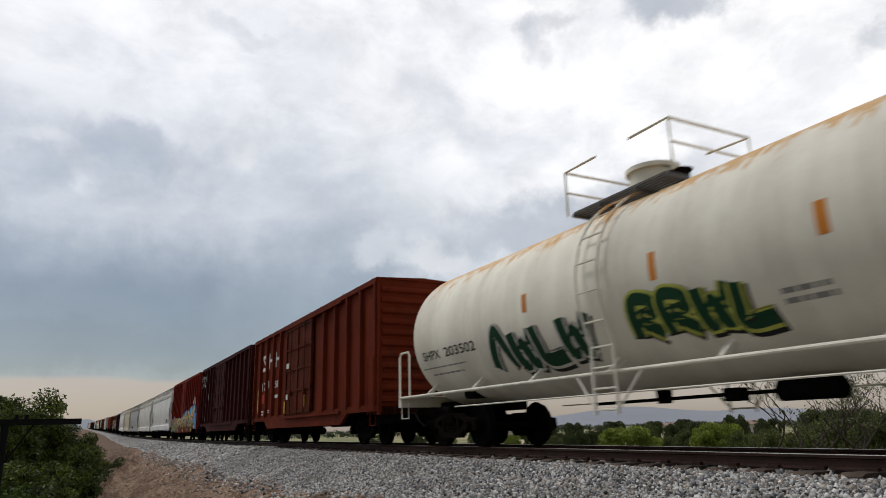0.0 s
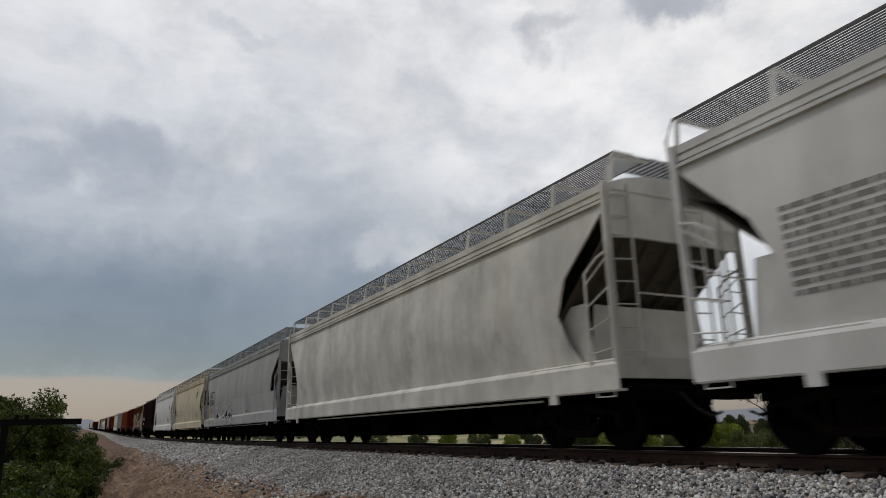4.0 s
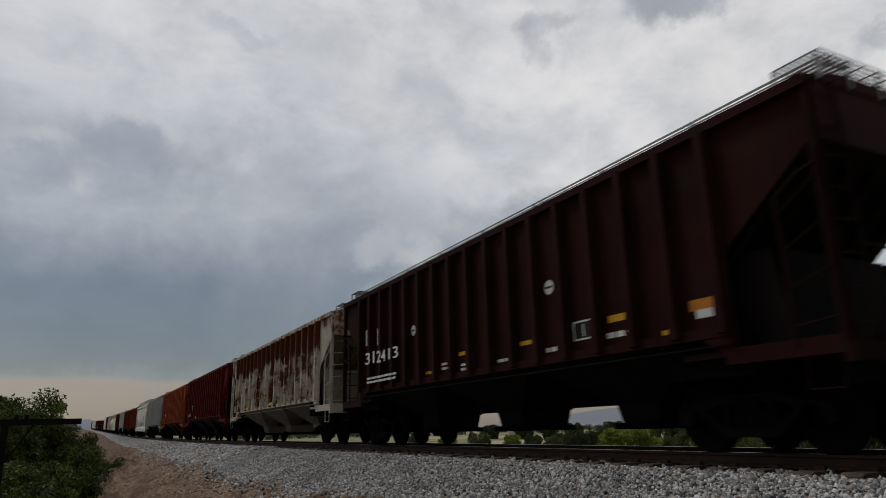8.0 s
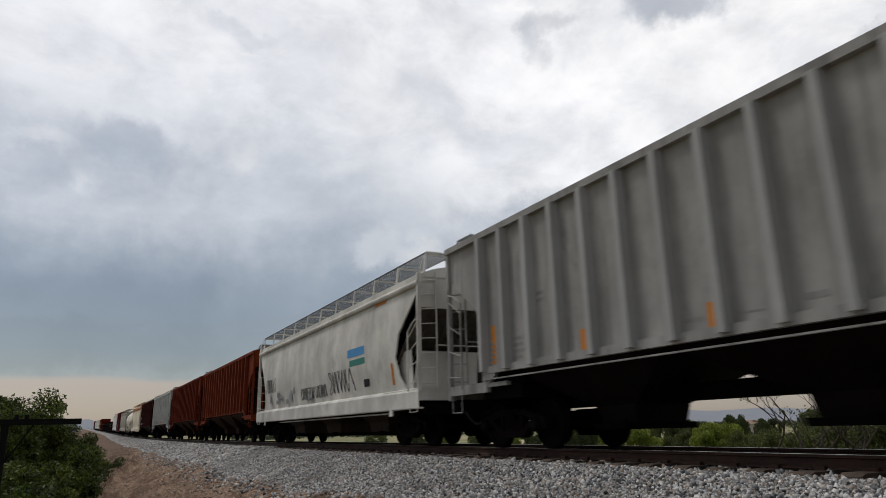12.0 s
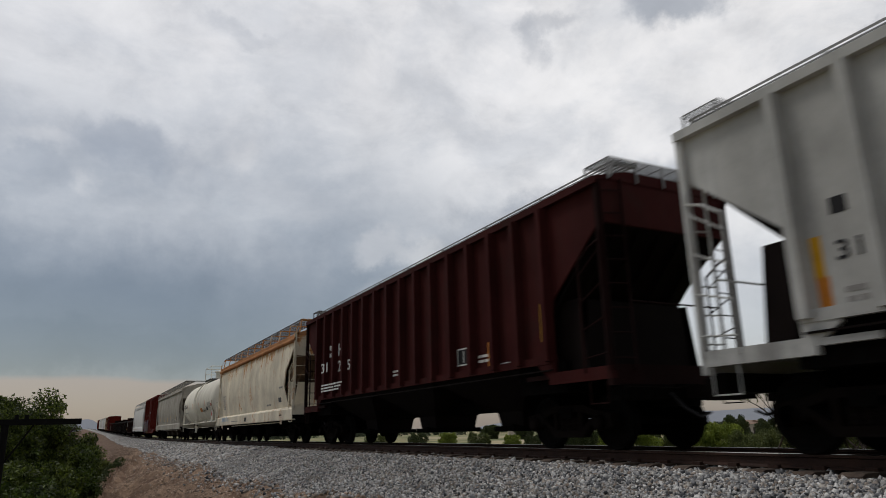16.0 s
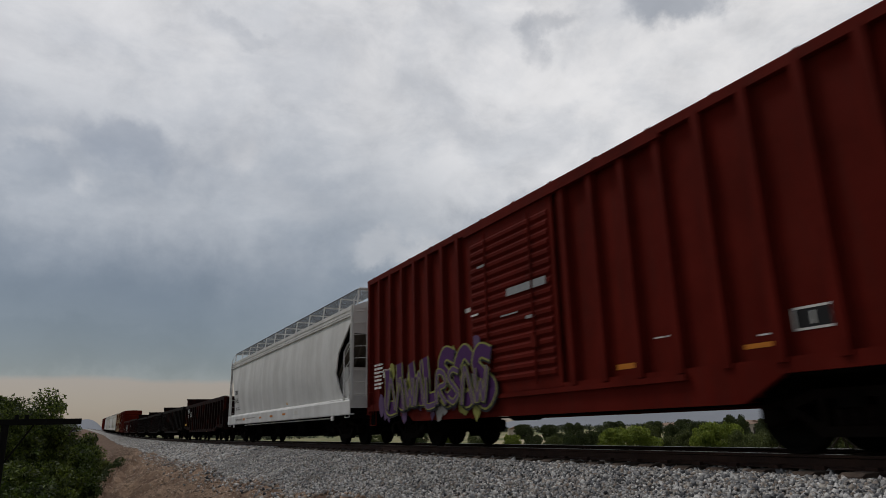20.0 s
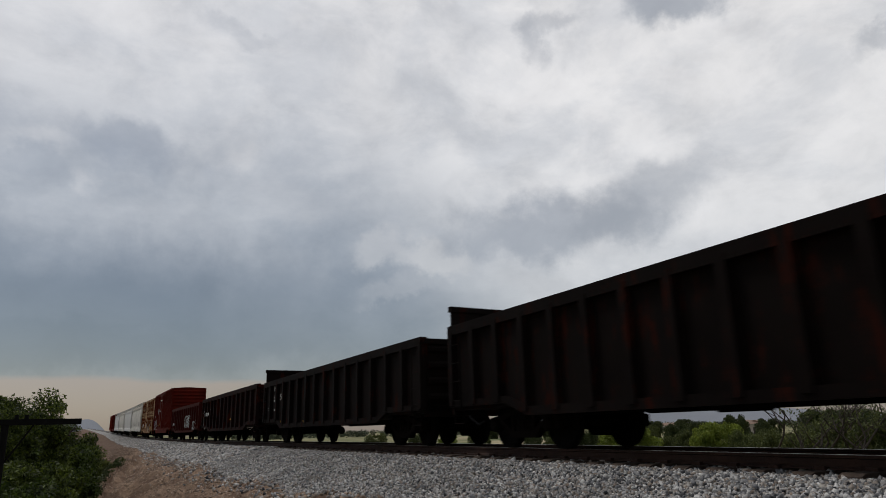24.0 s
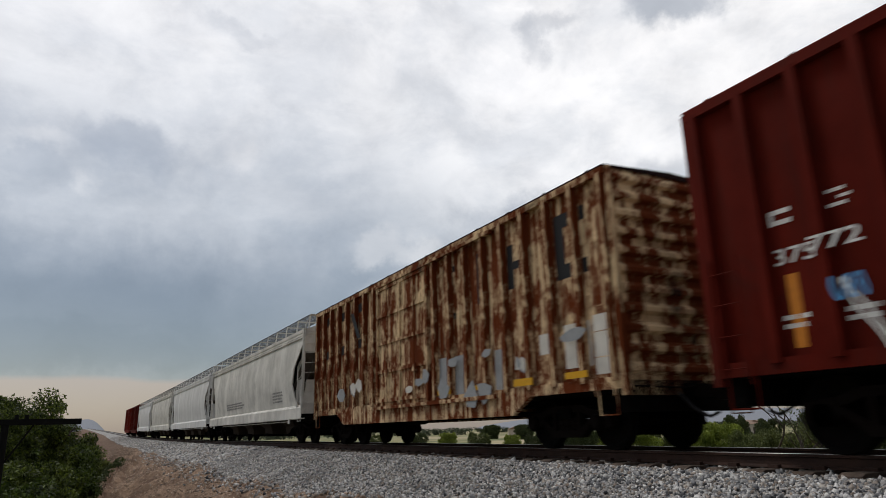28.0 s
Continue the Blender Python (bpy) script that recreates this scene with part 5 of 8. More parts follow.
for k, (x, y, z, size) in enumerate(BUSHES):
    x -= 0.3
    if k < 2:
        set_plant(hedge[k], x, y, z, k * 50, size)
    else:
        copy_thing(hedge[k % 3 == 0], pose(x, y, z, 0, 0, k * 77)).scale = (size, size, size)

# pale stubble fields between the scrub
STUBBLE = two_tone("pale_stubble_field", (0.40, 0.33, 0.20), (0.26, 0.23, 0.12), 0.05, 0.95, bump=0.05, detail=9)
for k, (az0, az1, near, far) in enumerate(((31.5, 38.8, 150, 205), (44.2, 46.3, 120, 170), (26.0, 36.0, 260, 330), (38.0, 50.0, 300, 390), (47.0, 56.0, 520, 640), (20.0, 33.0, 560, 700))):
    s = Shape()
    s.grid([[(*polar(az0 + (az1 - az0) * j / 8, d + 6 * noise.noise((j * 0.9, d * 0.1, k))), GROUND_Z - 0.06) for j in range(9)] for d in (near, (near + far) / 2, far)])
    solid("ground_field", s, STUBBLE, "pale dry stubble field across the valley", kind="structure")

# scrub across the valley floor beyond the track
kinds = [plant("bush", "round yellow-green bush on the valley floor", "bush", 3.5, 2.0, LEAF_B, 31, 300, 0.085, trunk=0.2, floor=0.06, dome=True, fill=2.2, group="valley scrub"),
         plant("bush", "dusty green bush on the valley floor", "bush", 3.5, 2.2, LEAF_C, 32, 260, 0.085, trunk=0.2, floor=0.06, dome=True, fill=2.0, group="valley scrub"),
         plant("bush", "dark green round bush on the valley floor", "bush", 3.5, 2.0, LEAF_E, 33, 260, 0.085, trunk=0.2, floor=0.06, dome=True, fill=2.0, group="valley scrub")]
# heading, distance, kind, height in metres, width in metres
spots = [(42.6, 60, 0, 3.35, 4.6), (41.2, 64, 0, 2.9, 2.4), (38.4, 70, 2, 3.05, 2.3), (39.7, 72, 2, 3.0, 2.6), (44.1, 85, 1, 3.55, 2.4), (46.2, 80, 2, 3.5, 3.2), (47.3, 62, 1, 2.9, 2.4), (45.2, 66, 1, 2.4, 2.2),
         (49.2, 55, 0, 3.5, 3.6), (48.3, 58, 0, 3.1, 2.4), (50.5, 95, 2, 4.4, 3.0), (51.4, 52, 1, 2.9, 2.4), (52.6, 46, 1, 3.0, 2.6), (54.0, 42, 1, 3.15, 2.6), (55.6, 40, 1, 3.3, 3.0), (57.4, 38, 1, 3.4, 3.2), (59.2, 36, 1, 3.5, 3.4), (61.0, 35, 1, 3.6, 3.4),
         (63.0, 34, 1, 3.7, 3.4), (65.5, 33, 1, 3.7, 3.4), (68.5, 32, 1, 3.7, 3.4), (56.4, 58, 2, 4.3, 4.0), (58.6, 60, 2, 4.2, 4.4), (36.6, 90, 1, 2.4, 2.4), (35.0, 95, 2, 2.5, 2.6), (33.2, 105, 0, 2.5, 2.6), (37.3, 110, 2, 2.6, 3.0), (30.5, 120, 1, 2.9, 3.4), (28.0, 125, 0, 2.9, 3.4),
         (25.5, 130, 2, 3.0, 3.6), (22.0, 135, 1, 3.0, 3.8), (40.8, 125, 2, 3.2, 3.6), (43.4, 130, 2, 3.4, 4.0), (47.9, 140, 2, 3.8, 4.4), (52.8, 130, 2, 4.0, 4.2), (34.2, 220, 2, 4.4, 6.0), (36.2, 225, 2, 4.2, 5.0), (38.2, 215, 2, 4.5, 6.0), (31.6, 240, 2, 4.6, 6.5), (41.4, 230, 2, 4.7, 7.0), (44.6, 240, 2, 4.5, 6.0), (46.8, 235, 2, 4.8, 6.0)]
for k, (az, dist, kind, high, wide) in enumerate(spots):
    x, y = polar(az, dist)
    at = pose(x, y, GROUND_Z - 0.15, 0, 0, k * 67)
    if k in (0, 2, 4):
        ob = kinds[kind]
        ob.matrix_basis = at
    else:
        ob = copy_thing(kinds[kind], at)
    ob.scale = (wide / 4.0, wide / 4.0, (high + 0.12) / 3.4)


def bare_tree(x, y, seed, height):
    ob = thing("bare_tree", "half-bare tree with thin dark branches", "tree", at=pose(x, y, GROUND_Z - 0.1))
    rnd = random.Random(seed)
    s, tips = Shape(), []
    for k in range(3):
        a = k * 2.1
        limbs(s, Vector((0, 0, 0)), Vector((math.cos(a) * 0.8, math.sin(a) * 0.8, height * 0.42)), 0.09, 5, rnd, tips)
    part("trunk", s, BARK, ob)
    part("crown", leaf_cloud("crown", LEAF_C, [(p.x, p.y, p.z, 0.25) for p in tips[::3]], 10, 0.06, seed), LEAF_C, ob)


bare_tree(*polar(54.4, 34), 41, 5.2)
bare_tree(*polar(57.9, 33), 44, 5.6)
bare_tree(*polar(60.8, 34), 47, 5.0)

# far woods, fields, hills and huts
rng = np.random.default_rng(51)
clumps = []
for k in range(900):
    az = rng.uniform(8, 75)
    dist = 420 + 1500 * rng.random() ** 1.5
    x, y = polar(az, dist)
    if x < 40:
        continue
    r = rng.uniform(1.2, 2.6) * (1 + dist / 1200)
    clumps.append((x, y, GROUND_Z + r * 0.55, r))
tagged(new("far_woods", leaf_cloud("far_woods", FAR_WOOD, clumps, 60, 0.75, 52)), "scattered dark woods across the far valley", "", "", "stuff")
clumps = []
for k in range(160):
    az = rng.uniform(-12, -0.2)
    dist = rng.uniform(90, 420)
    x, y = polar(az, dist)
    r = rng.uniform(1.2, 2.4)
    clumps.append((x - 2.0, y, GROUND_Z + rail_z(min(y, 600)) + 0.8, r))
for k in range(90):
    y = 52 + 160 * rng.random()
    x = rng.uniform(-4, 1.6)
    r = rng.uniform(0.5, 1.0)
    clumps.append((x, y, bank_profile(x) + rail_z(y) + 0.5 * r, r))
tagged(new("woods_by_the_line", leaf_cloud("woods_by_the_line", LEAF_C, clumps, 160, 0.4, 53)), "green trees lining the railway far off", "", "", "stuff")


def hill_ridge(name, az0, az1, dist, high, seed, label, rough=0.5):
    s = Shape()
    rows = []
    n = 48
    for j, (d, h) in enumerate(((dist - 500, 0.0), (dist - 200, 0.55), (dist, 1.0), (dist + 500, 0.0))):
        row = []
        for k in range(n + 1):
            f = k / n
            x, y = polar(az0 + (az1 - az0) * f, d)
            env = math.sin(math.pi * f) ** 0.7
            row.append((x, y, GROUND_Z - 2 + h * high * env * (0.9 + rough * noise.noise((f * 5, seed, j * 0.3)))))
        rows.append(row)
    s.grid(rows)
    solid(name, s, HILL, label, kind="structure", smooth=True)


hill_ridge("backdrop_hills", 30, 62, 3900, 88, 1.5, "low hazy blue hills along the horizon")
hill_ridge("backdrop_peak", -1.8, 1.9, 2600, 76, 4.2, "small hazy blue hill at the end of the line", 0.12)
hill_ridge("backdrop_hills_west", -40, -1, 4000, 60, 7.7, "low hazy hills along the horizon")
WALLS = plain("pale_plaster", (0.45, 0.40, 0.35), 0.9)
TILES = plain("terracotta_roof", (0.24, 0.17, 0.13), 0.9)
for k, (az, dist) in enumerate(((51.2, 230), (52.0, 235), (33.5, 300), (45.8, 330))):
    h = thing("hut", "small pale plastered house far across the fields", "house", "far houses", at=pose(*polar(az, dist), GROUND_Z - 0.2, 0, 0, 30 * k))
    part("wall", Shape().box(-4, 4, -3, 3, 0, 3), WALLS, h)
    part("roof", Shape().prism([(-3.3, 3.0), (3.3, 3.0), (0, 4.2)], -4.3, 4.3), TILES, h)
    part("door", Shape().box(-0.5, 0.5, -3.04, -3.0, 0, 2.1), BARK, h)
    for x in (-2.5, 2.5):
        part("window", Shape().box(x - 0.5, x + 0.5, -3.04, -3.0, 1.0, 2.0), BLACK_INK, h)

# dark steel barrier at the edge of the bank
DARK_STEEL = plain("dark_painted_steel", (0.004, 0.004, 0.004), 0.8)
bar = thing("pipe_barrier", "black steel barrier with a single top rail", "barrier", at=pose(-1.42, 12.0, 0.15))
part("top_rail", Shape().prism([(-0.05, 0.45), (0.05, 0.45), (0.05, 0.535), (-0.05, 0.535)], -2.6, 1.41), DARK_STEEL, bar)
for x in (-2.4, 0.42):
    part("post", Shape().tube([(x, 0, -2.9), (x, 0, 0.45)], 0.05, 10), DARK_STEEL, bar)
    part("brace", Shape().tube([(x + 0.03, 0, -0.1), (x + 0.36, 0, 0.45)], 0.014, 6), DARK_STEEL, bar)
for x in (0.55, 0.68):
    part("bolt", Shape().lathe([(0.535, 0.03), (0.6, 0.03)], 6, "z", (x, 0, 0)), DARK_STEEL, bar)

# weeds along the far edge of the ballast and on the bank
rng = np.random.default_rng(61)
clumps = [(12.6 + rng.uniform(0, 2.2), y, bank_profile(13.5) + 0.1, rng.uniform(0.15, 0.4)) for y in rng.uniform(2, 70, 160)]
tagged(new("weeds", leaf_cloud("weeds", LEAF_C, clumps, 60, 0.09, 62)), "low green weeds beside the ballast", "", "", "stuff")
clumps = [(rng.uniform(-0.6, 0.9), y, bank_profile(0.3) + rail_z(y) + 0.05, rng.uniform(0.12, 0.35)) for y in 9 + 60 * rng.random(90) ** 1.5]
tagged(new("bank_weeds", leaf_cloud("bank_weeds", LEAF_C, clumps, 70, 0.06, 63)), "sparse weeds on the earth bank", "", "", "stuff")

clumps = []
for k in range(70):
    x = rng.uniform(0.2, 2.6)
    y = 34.0 + 6.2 * x + rng.uniform(0.2, 3.6)
    clumps.append((x, y, bank_profile(x) + rail_z(y) + washed(x, y) + 0.1, rng.uniform(0.12, 0.32)))
tagged(new("washout_weeds", leaf_cloud("washout_weeds", LEAF_E, clumps, 90, 0.06, 64)), "dark green weeds in the washout of the bank", "", "", "stuff")

# ---------------------------------------------------------------- the train
# where each car begins and ends along the line at the start
FRONT = [0.16, 17.46, 34.05, 50.59, 67.02, 87.45, 107.79, 127.83, 145.25, 163.31, 180.48, 198.98, 216.99, 234.75, 252.73, 271.24, 288.12, 306.5, 324.65, 342.48, 359.58, 376.21, 397.67, 414.36, 435.32, 453.13, 470.27, 487.48, 504.97, 522.67, 540.45, 558.22, 575.01, 596.51, 617.57, 638.58, 659.26, 676.16]
REAR = [16.06, 32.98, 49.25, 65.81, 86.05, 106.39, 126.56, 144.0, 161.95, 179.25, 197.38, 215.39, 233.35, 251.3, 269.84, 286.72, 304.94, 322.95, 341.05, 358.73, 375.16, 396.22, 413.11, 433.62, 451.69, 468.87, 486.08, 503.58, 521.3, 538.75, 556.47, 573.61, 595.11, 616.17, 637.18, 657.86, 674.76, 691.8]
CARS = {}


def span(i):
    return REAR[i] - FRONT[i]


def middle(i):
    return (REAR[i] + FRONT[i]) / 2


CREAM = paint("cream_tank_paint", (0.80, 0.76, 0.66), 0.02, 0.06, rust_col=(0.36, 0.18, 0.06), blotch=0.0, fade=0.2)
STAINED_TANK = paint("stained_cream_tank_paint", (0.82, 0.78, 0.68), 0.10, 0.10, rust_col=(0.58, 0.33, 0.12), top=0.24, blotch=0.05, fade=0.3)
RUSTY_CREAM = paint("rust_stained_cream_paint", (0.78, 0.70, 0.56), 0.50, 0.06, rust_col=(0.52, 0.26, 0.10), top=0.10, blotch=0.06)
BROWN = paint("oxide_brown_paint", (0.13, 0.018, 0.005), 0.25, 0.5)
MAROON = paint("dull_maroon_paint", (0.048, 0.0085, 0.008), 0.04, 0.3)
DEEP_MAROON = paint("deep_maroon_paint", (0.026, 0.0048, 0.0046), 0.04, 0.3)
CHERRY = paint("bright_red_paint", (0.105, 0.007, 0.0032), 0.03, 0.25, blotch=0.12)
# maroon darkened with the shade of hopper ends; also a dark roof colour
SHADE_MAROON = paint("shaded_end_dark_roof_maroon", (0.016, 0.004, 0.0035), 0.1, 0.5)
RED = paint("box_car_red_paint", (0.17, 0.0125, 0.005), 0.03, 0.3, blotch=0.15)
DARK_RED = paint("dark_brown_red_paint", (0.10, 0.0065, 0.0022), 0.08, 0.4)
ORANGE_BROWN = paint("faded_orange_brown_paint", (0.17, 0.031, 0.010), 0.25, 0.4)
SUN_ORANGE = paint("sun_faded_orange_paint", (0.29, 0.066, 0.02), 0.2, 0.4, blotch=0.5)
LIGHT_GREY = paint("light_grey_paint", (0.70, 0.695, 0.68), 0.0, 0.05, blotch=0.04, fade=0.25)
PALE_GREY = paint("off_white_grey_paint", (0.66, 0.64, 0.59), 0.02, 0.12, blotch=0.2)
MID_GREY = paint("mid_grey_paint", (0.34, 0.334, 0.322), 0.02, 0.4)
BEIGE = paint("dusty_beige_paint", (0.60, 0.53, 0.41), 0.03, 0.15, blotch=0.12)
TAN_RUST = paint("rusty_white_paint", (0.52, 0.47, 0.38), 0.50, 0.25, rust_col=(0.15, 0.045, 0.015), top=0.05)
FLAKED = paint("flaked_cream_and_rust_paint", (0.78, 0.57, 0.34), 0.87, 0.8, rust_col=(0.12, 0.028, 0.009), dirt=(0.012, 0.008, 0.006), blotch=1.0)
COAL_RED = paint("sooty_dark_red_paint", (0.010, 0.002, 0.0014), 0.6, 0.5, rust_col=(0.045, 0.008, 0.004))
SOOT = paint("sooty_black_brown_paint", (0.0055, 0.003, 0.0024), 0.55, 0.5, rust_col=(0.03, 0.007, 0.004))
GOND_RED = paint("worn_gondola_red_paint", (0.046, 0.003, 0.0012), 0.08, 0.4)
RUSTY_POST = paint("rust_run_post_paint", (0.60, 0.53, 0.42), 0.8, 0.3, rust_col=(0.09, 0.028, 0.012), top=0.3)
STEEL_GREY = paint("plain_steel_grey_paint", (0.40, 0.40, 0.395), 0.0, 0.1, blotch=0.04, fade=0.25)
DUSTY_GREY = paint("dusty_warm_grey_paint", (0.38, 0.355, 0.31), 0.0, 0.2, blotch=0.15)
COOL_GREY = paint("weathered_light_grey_paint", (0.50, 0.50, 0.485), 0.03, 0.15)
STAINED_BROWN = paint("oil_stained_brown_paint", (0.10, 0.018, 0.0062), 0.2, 0.9, dirt=(0.004, 0.0025, 0.002), blotch=1.0)
RUST_EDGE = paint("orange_rusted_roof_edge", (0.46, 0.22, 0.10), 0.2, 0.2, rust_col=(0.3, 0.11, 0.04), blotch=0.2)
RUST_SLOPE = paint("brown_rusted_slope_sheet", (0.20, 0.13, 0.09), 0.4, 0.5, rust_col=(0.12, 0.05, 0.025))
# dark bay paints hold undercar and recess shade as well as grime
GREY_BAY = paint("shaded_dirty_grey_bay", (0.05, 0.036, 0.027), 0.2, 0.5)
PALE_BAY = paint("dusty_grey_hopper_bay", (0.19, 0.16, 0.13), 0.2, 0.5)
DARK_BAY = paint("shaded_grimy_black_bay", (0.0072, 0.0042, 0.0036), 0.1, 0.4)
BROWN_BAY = paint("shaded_grimy_brown_bay", (0.03, 0.0096, 0.0054), 0.2, 0.6)


def build_cars():
    C = CARS
    C[0] = tank_car(0, span(0), STAINED_TANK, "cream tank car with orange rust stains and green sprayed tags")
    C[1] = boxcar(1, span(1), BROWN, "rust-brown box car with worn double doors", 13, (6.1, 9.6), door_mat=STAINED_BROWN, eave=4.63)
    C[2] = boxcar(2, span(2), MAROON, "dull maroon box car with a panel door", 14, (6.7, 10.0), eave=4.67)
    C[3] = boxcar(3, span(3), RED, "red box car with a colourful sprayed mural", 16, (6.7, 9.6), "corrugated", eave=4.67)
    C[4] = smooth_hopper(4, span(4), LIGHT_GREY, "light grey curved-side covered hopper", posts=13)
    C[5] = smooth_hopper(5, span(5), PALE_GREY, "pale grey covered hopper with faint grey tags", posts=13)
    C[6] = smooth_hopper(6, span(6), STEEL_GREY, "light grey covered hopper with outlined black tag", posts=13)
    C[7] = smooth_hopper(7, span(7), BEIGE, "dusty beige curved-side covered hopper", posts=11)
    C[8] = smooth_hopper(8, span(8), LIGHT_GREY, "clean light grey curved-side covered hopper", posts=11)
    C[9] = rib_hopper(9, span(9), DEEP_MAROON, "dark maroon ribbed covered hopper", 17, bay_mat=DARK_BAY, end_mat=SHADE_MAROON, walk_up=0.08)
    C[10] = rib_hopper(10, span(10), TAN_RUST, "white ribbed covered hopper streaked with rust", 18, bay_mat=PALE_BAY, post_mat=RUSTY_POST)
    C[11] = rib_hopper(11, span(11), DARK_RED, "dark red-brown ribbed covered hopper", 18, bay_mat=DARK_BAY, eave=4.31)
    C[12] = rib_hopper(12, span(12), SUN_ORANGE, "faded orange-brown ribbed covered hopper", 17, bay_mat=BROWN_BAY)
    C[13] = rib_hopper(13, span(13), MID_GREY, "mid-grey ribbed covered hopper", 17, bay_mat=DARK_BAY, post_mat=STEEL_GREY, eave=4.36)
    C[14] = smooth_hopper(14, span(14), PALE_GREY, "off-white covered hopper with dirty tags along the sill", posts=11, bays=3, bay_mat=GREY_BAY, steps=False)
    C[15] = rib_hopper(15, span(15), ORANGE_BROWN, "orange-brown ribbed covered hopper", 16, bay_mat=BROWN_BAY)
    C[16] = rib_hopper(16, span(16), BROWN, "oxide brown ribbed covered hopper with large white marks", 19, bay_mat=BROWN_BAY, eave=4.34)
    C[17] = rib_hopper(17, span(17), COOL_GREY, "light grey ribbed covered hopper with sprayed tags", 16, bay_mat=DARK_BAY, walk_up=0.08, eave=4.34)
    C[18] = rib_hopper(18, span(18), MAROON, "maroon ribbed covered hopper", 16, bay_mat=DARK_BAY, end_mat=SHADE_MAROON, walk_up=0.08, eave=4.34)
    C[19] = smooth_hopper(19, span(19), RUSTY_CREAM, "cream covered hopper streaked with orange rust", posts=11, steps=False, roof_mat=RUST_EDGE, slope_mat=RUST_SLOPE)
    C[20] = tank_car(20, span(20), CREAM, "clean cream tank car with hazard placard")
    C[21] = smooth_hopper(21, span(21), DUSTY_GREY, "dusty pale grey covered hopper with yellow strips", posts=13, steps=False, bay_mat=GREY_BAY)
    C[22] = boxcar(22, span(22), CHERRY, "bright red box car with corrugated door and purple tag", 20, (6.5, 9.5), "corrugated", eave=4.63)
    C[23] = smooth_hopper(23, span(23), LIGHT_GREY, "clean light grey covered hopper with orange strips on the sill", posts=12, bay_foot=1.12)
    C[24] = gondola(24, span(24), COAL_RED, "sooty dark red gondola with a raised end", 17, top=2.5, bulkhead=0.6)
    C[25] = gondola(25, span(25), SOOT, "sooty black gondola with a raised end", 17, bulkhead=0.5)
    C[26] = gondola(26, span(26), SOOT, "sooty black gondola with a raised end", 17, bulkhead=0.5)
    C[27] = gondola(27, span(27), SOOT, "sooty black-brown gondola with a raised end", 15, top=2.53, bulkhead=0.62)
    C[28] = gondola(28, span(28), COAL_RED, "sooty gondola with white chalked numbers", 14, top=2.62)
    C[29] = gondola(29, span(29), GOND_RED, "worn red gondola with white scribbles", 14)
    C[30] = boxcar(30, span(30), DARK_RED, "dark red box car with a panel door", 21, (7.2, 10.35))
    C[31] = boxcar(31, span(31), FLAKED, "box car with flaking cream paint over rust", 20, (6.4, 9.65), eave=4.47, roof_mat=SHADE_MAROON)
    for i in (32, 33, 34, 35):
        C[i] = smooth_hopper(i, span(i), LIGHT_GREY if i % 2 else PALE_GREY, "pale grey covered hopper far down the train", posts=13, bay_mat=GREY_BAY)
    C[36] = boxcar(36, span(36), DARK_RED, "dark red box car near the end of the train", 14)
    C[37] = boxcar(37, span(37), RED, "red box car at the end of the train", 14)


build_cars()


# ---------------------------------------------------------------- marks on the cars
STYLE = {}
for _i in (1, 2, 3, 22, 30, 31, 36, 37):
    STYLE[_i] = "box"
for _i in (9, 10, 11, 12, 13, 15, 16, 17, 18):
    STYLE[_i] = "rib"
for _i in (4, 5, 6, 7, 8, 14, 19, 21, 23, 32, 33, 34, 35):
    STYLE[_i] = "smooth"
for _i in (24, 25, 26, 27, 28, 29):
    STYLE[_i] = "gondola"
STYLE[0] = STYLE[20] = "tank"
POSTS = {1: 13, 2: 14, 3: 16, 22: 20, 30: 21, 31: 20, 36: 14, 37: 14, 9: 17, 10: 18, 11: 18, 12: 17, 13: 17, 15: 16, 16: 19, 17: 16, 18: 16, 24: 17, 25: 17, 26: 17, 27: 15, 28: 14, 29: 14}
DOORS = {1: (6.1, 9.6), 2: (6.7, 10.0), 3: (6.7, 9.6), 22: (6.5, 9.5), 30: (7.2, 10.35), 31: (6.4, 9.65)}
SIDE_X = [(0.85, 1.582), (1.33, 1.582), (1.36, 1.436), (1.7, 1.492), (2.2, 1.557), (2.8, 1.582), (3.3, 1.54), (3.72, 1.50), (4.2, 1.5)]


def posts_of(i):
    L, n, st = span(i), POSTS[i], STYLE[i]
    if st == "box":
        d0, d1 = (-L / 2 + d for d in DOORS.get(i, (6.0, 9.2)))
        ys = [-L / 2 + 0.12 + k * (L - 0.24) / n for k in range(n + 1)]
        return [y for y in ys if not d0 - 0.12 < y < d1 + 0.12], 0.10
    if st == "rib":
        return [-L / 2 + 1.55 + (L - 3.1) * k / (n - 1) for k in range(n)], 0.115
    return [-L / 2 + 0.1 + (L - 0.2) * k / n for k in range(n + 1)], 0.14


